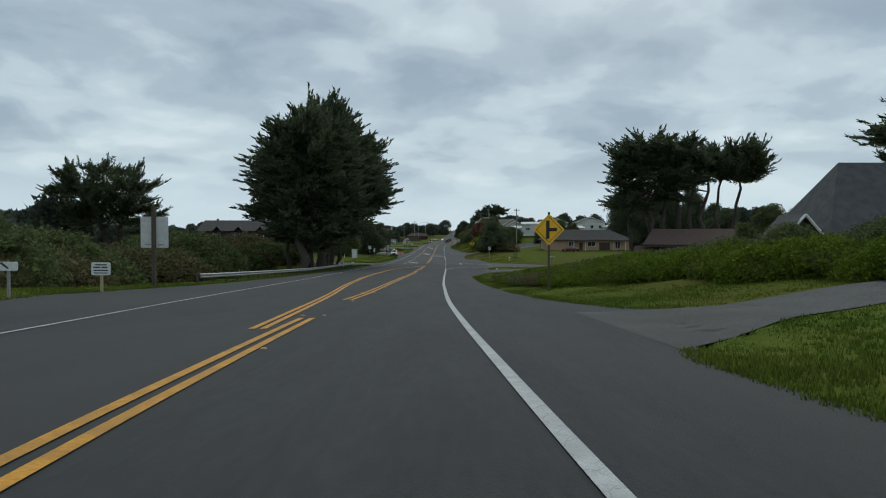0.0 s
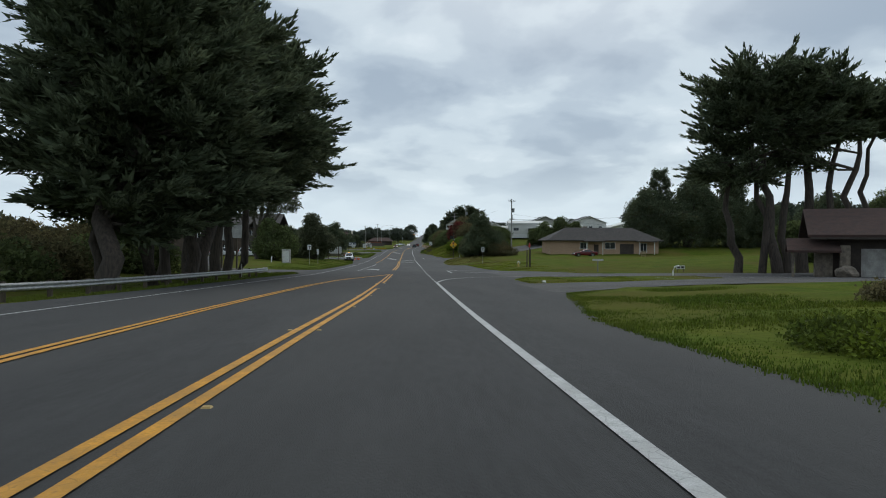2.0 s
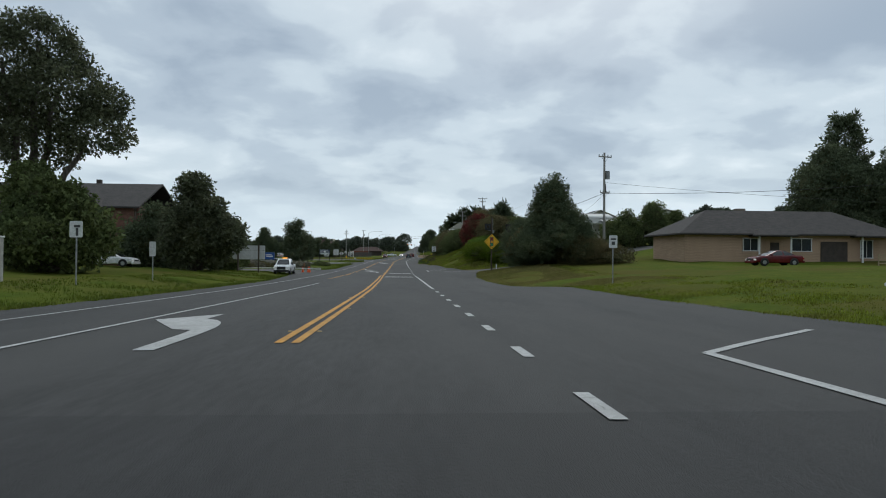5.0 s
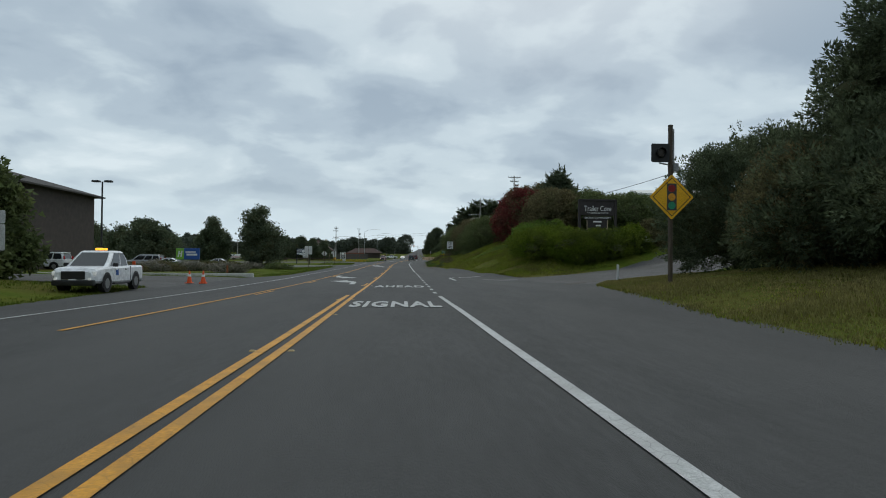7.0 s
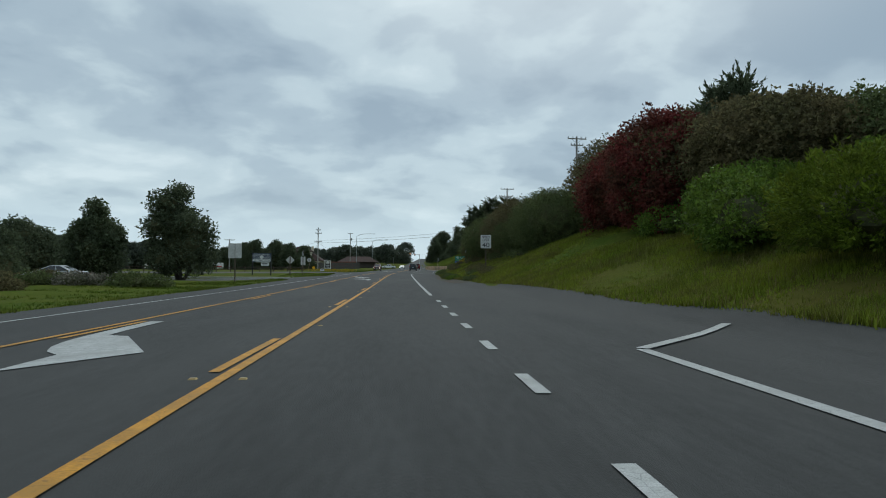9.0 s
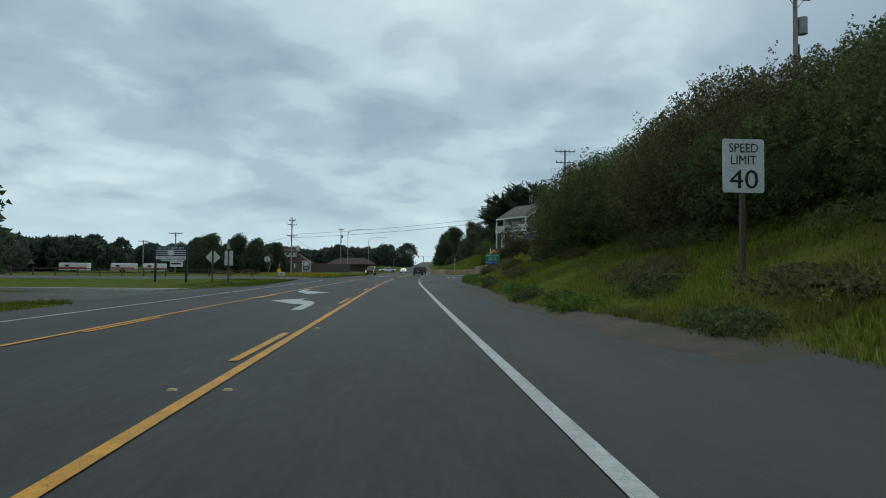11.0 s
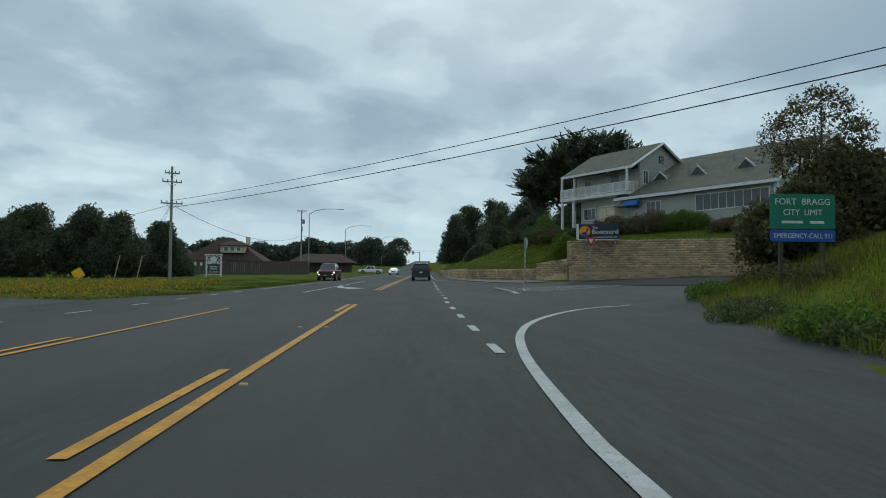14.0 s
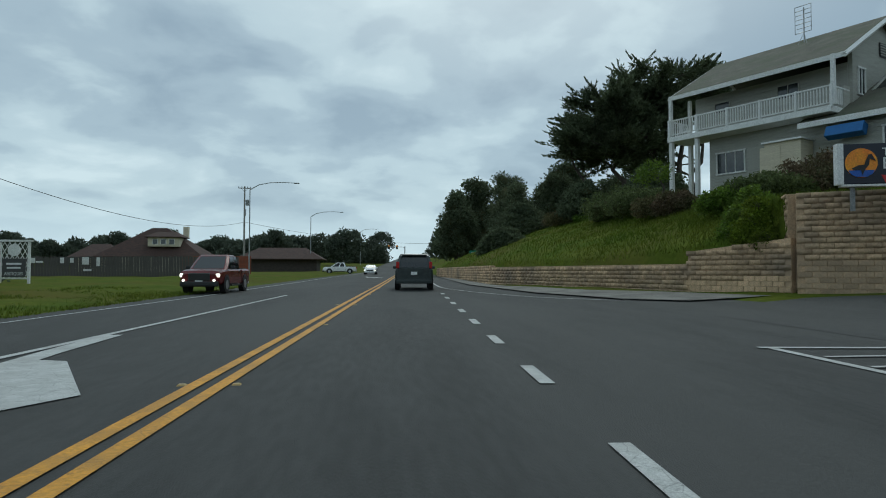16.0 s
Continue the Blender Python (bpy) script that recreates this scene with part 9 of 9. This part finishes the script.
tagged(new("terrace_grass", mesh_from("terrace_grass", vs_, np.arange(len(vs_)).reshape(-1, 3), GRASS)), "uncut green grass on the slope above the wall", "grass", kind="stuff")
for k, (u, v, h_, w_, m, lab) in enumerate(((0.60, 0.45, 2.0, 2.6, RUDDY, "reddish-brown shrub bed above the wall"), (0.64, 0.5, 2.1, 2.8, RUDDY, "reddish-brown shrub bed above the wall"), (0.67, 0.55, 1.9, 2.2, SHRUB_GREEN, "green shrub above the wall"), (0.71, 0.42, 1.0, 2.4, RUDDY, "reddish-brown ground-cover shrub above the wall"), (0.76, 0.45, 1.0, 2.4, RUDDY, "reddish-brown ground-cover shrub above the wall"), (0.74, 0.22, 0.5, 1.8, SHRUB_GREEN, "low green ground-cover above the wall"), (0.57, 0.35, 1.1, 1.8, SHRUB, "dark green shrub above the wall"), (0.49, 0.3, 1.0, 1.2, SHRUB_GREEN, "small green shrub on the slope"), (0.44, 0.72, 0.9, 1.2, SHRUB, "small dark shrub below the balcony"), (0.34, 0.55, 1.1, 2.0, SHRUB_BROWN, "brownish shrub on the slope"), (0.28, 0.6, 1.6, 2.6, SHRUB, "dark shrub on the slope"), (0.22, 0.62, 2.2, 3.2, SHRUB, "dark shrub on the slope"))):
    lobed("shrub", slope_plot(u, v), lab, "shrub", [((0, 0, h_ * 0.4), (w_ * 0.6, w_ * 0.6, h_ * 0.6)), ((w_ * 0.5, -w_ * 0.3, h_ * 0.3), (w_ * 0.5, w_ * 0.5, h_ * 0.5)), ((-w_ * 0.5, w_ * 0.3, h_ * 0.3), (w_ * 0.5, w_ * 0.5, h_ * 0.5))], 520, 0.55, FINE, m, "", "shrubs above the wall", 300 + k)
PAVEMENT = mat("weathered pavement concrete", (0.20, 0.19, 0.17), (0.14, 0.135, 0.12), 1.5, 0.9, 0.5, 40, stain=(0.10, 0.095, 0.085), stain_scale=0.8)
me = ribbon("pavement_kerb", [(383.5, 9.6), (386, 8.0), (392, 6.0), (405, 3.9), (440, 3.0)], [(383.5, 12.6), (386, 11.4), (392, 8.6), (405, 5.4), (440, 3.8)], PAVEMENT, 0.06, 0.5, 3)
setting("pavement", me, "pale concrete pavement at the wall's foot", "pavement")
s = thing("young_tree", slope_plot(0.33, 0.5), "small thin young tree on the slope", "tree")
part("trunk", mesh_from("trunk", *tube([(0, 0, -0.2), (-0.3, 0, 0.9), (-0.2, 0, 1.7), (-0.6, 0, 2.4)], [0.09, 0.07, 0.06, 0.03], 7), PALE_BARK, True), None, s)
p_, d_2 = on_lobes([((-0.7, 0, 2.6), (0.9, 0.8, 0.7)), ((-1.5, 0, 2.3), (0.6, 0.6, 0.45))], 90, np.random.default_rng(5))
part("crown", mesh_from("crown", *strew(FINE, p_, d_2, np.full(len(p_), 0.5), np.random.default_rng(6)), SHRUB_GREEN), None, s)
# flowering shrub bed before the hotel sign
r_b = np.random.default_rng(17)
PALE_FLOWER = mat("pale flowering leaves", (0.28, 0.25, 0.20), (0.10, 0.10, 0.06), 1.2, 0.8, island=0.5)
for k in range(24):
    x, y = r_b.uniform(-30, -15.5), 231 + r_b.uniform(0, 32)
    h_ = r_b.uniform(0.7, 1.25)
    lobed("bed_shrub", T(x, y, -0.1), ("low flowering shrub with pale blossom in the bed" if k % 3 == 0 else "low olive shrub in the planted bed"), "shrub", [((0, 0, h_ * 0.4), (1.5, 1.3, h_ * 0.6)), ((1.1, 0.3, h_ * 0.3), (1.1, 1.0, h_ * 0.5))], 260, 0.5, FINE, (PALE_FLOWER, SHRUB_BROWN, SHRUB)[k % 3], "", "shrubs in the bed", 400 + k)
# yellow wildflowers in the verge
vs_ = []
for _ in range(1800):
    y = r_b.uniform(349, 368)
    x = float(bend(y)) - 11.6 - abs(r_b.normal(0, 5.5))
    z = float(land(x, y)) + r_b.uniform(0.15, 0.55)
    a = r_b.uniform(0, 6.28)
    c_, s_2 = math.cos(a) * 0.07, math.sin(a) * 0.07
    vs_ += [(x - c_, y - s_2, z), (x + c_, y + s_2, z), (x, y, z + 0.1)]
tagged(new("wildflowers", mesh_from("wildflowers", vs_, np.arange(len(vs_)).reshape(-1, 3), MUSTARD)), "yellow wildflowers in the verge", "flowers", kind="stuff")
# litter on the shoulder
CLEAR = flat("crumpled clear plastic", (0.45, 0.5, 0.5), 0.2)
for x, y, m, lab in ((5.3, 306.5, CLEAR, "crumpled clear plastic bottle on the shoulder"), (8.9, 334, SIGN_WHITE, "white plastic bag caught in the grass"), (9.0, 92.0, SIGN_WHITE, "scrap of white litter on the grass")):
    s = thing("litter", T(x, y, 0.02), lab, "litter")
    bm = bmesh.new()
    bmesh.ops.create_icosphere(bm, subdivisions=2, radius=0.16)
    for v in bm.verts:
        v.co *= 1 + 0.5 * noise.noise(v.co * 9)
        v.co.z *= 0.6
    part("wrapper", bm, m, s).location = (0, 0, 0.07)

# parking stall ticks on the apron
for k in range(6):
    x, y = 20.0 + 3.0 * k, 99.0
    v = [(x - 0.06, y - 2.2, float(land(x, y - 2.2)) + 0.03), (x + 0.06, y - 2.2, float(land(x, y - 2.2)) + 0.03), (x + 0.06, y + 2.2, float(land(x, y + 2.2)) + 0.03), (x - 0.06, y + 2.2, float(land(x, y + 2.2)) + 0.03)]
    setting("stall_line", mesh_from("stall_line", v, [(0, 1, 2, 3)], WHITE_PAINT), "short white parking stall line on the apron", "road marking")

# low brown and green clumps on the slope above the wall
r_c = np.random.default_rng(77)
for k in range(13):
    u, v = r_c.uniform(0.05, 0.46), r_c.uniform(0.45, 0.76)
    h_, w_ = r_c.uniform(0.5, 1.3), r_c.uniform(0.9, 2.2)
    lobed("shrub", slope_plot(u, v), "low rough shrub on the grassy slope", "shrub", clump_lobes(w_, h_, 5, 700 + k), 420, 0.45, FINE, (RUDDY, SHRUB, SHRUB_GREEN, SHRUB_BROWN)[k % 4], "", "shrubs above the wall", 700 + k)

lobed("shrub", (16.7, 388.0, -2.1), "yellow-green bush in the corner behind the wall", "shrub", clump_lobes(1.5, 2.3, 7, 740), 900, 0.45, FINE, SHRUB_GREEN, "", "shrubs above the wall", 740)
lobed("shrub", (15.9, 386.1, -2.5), "yellow-green bush against the corner of the wall", "shrub", clump_lobes(1.2, 2.1, 7, 741), 800, 0.4, FINE, MOUND, "", "shrubs above the wall", 741)
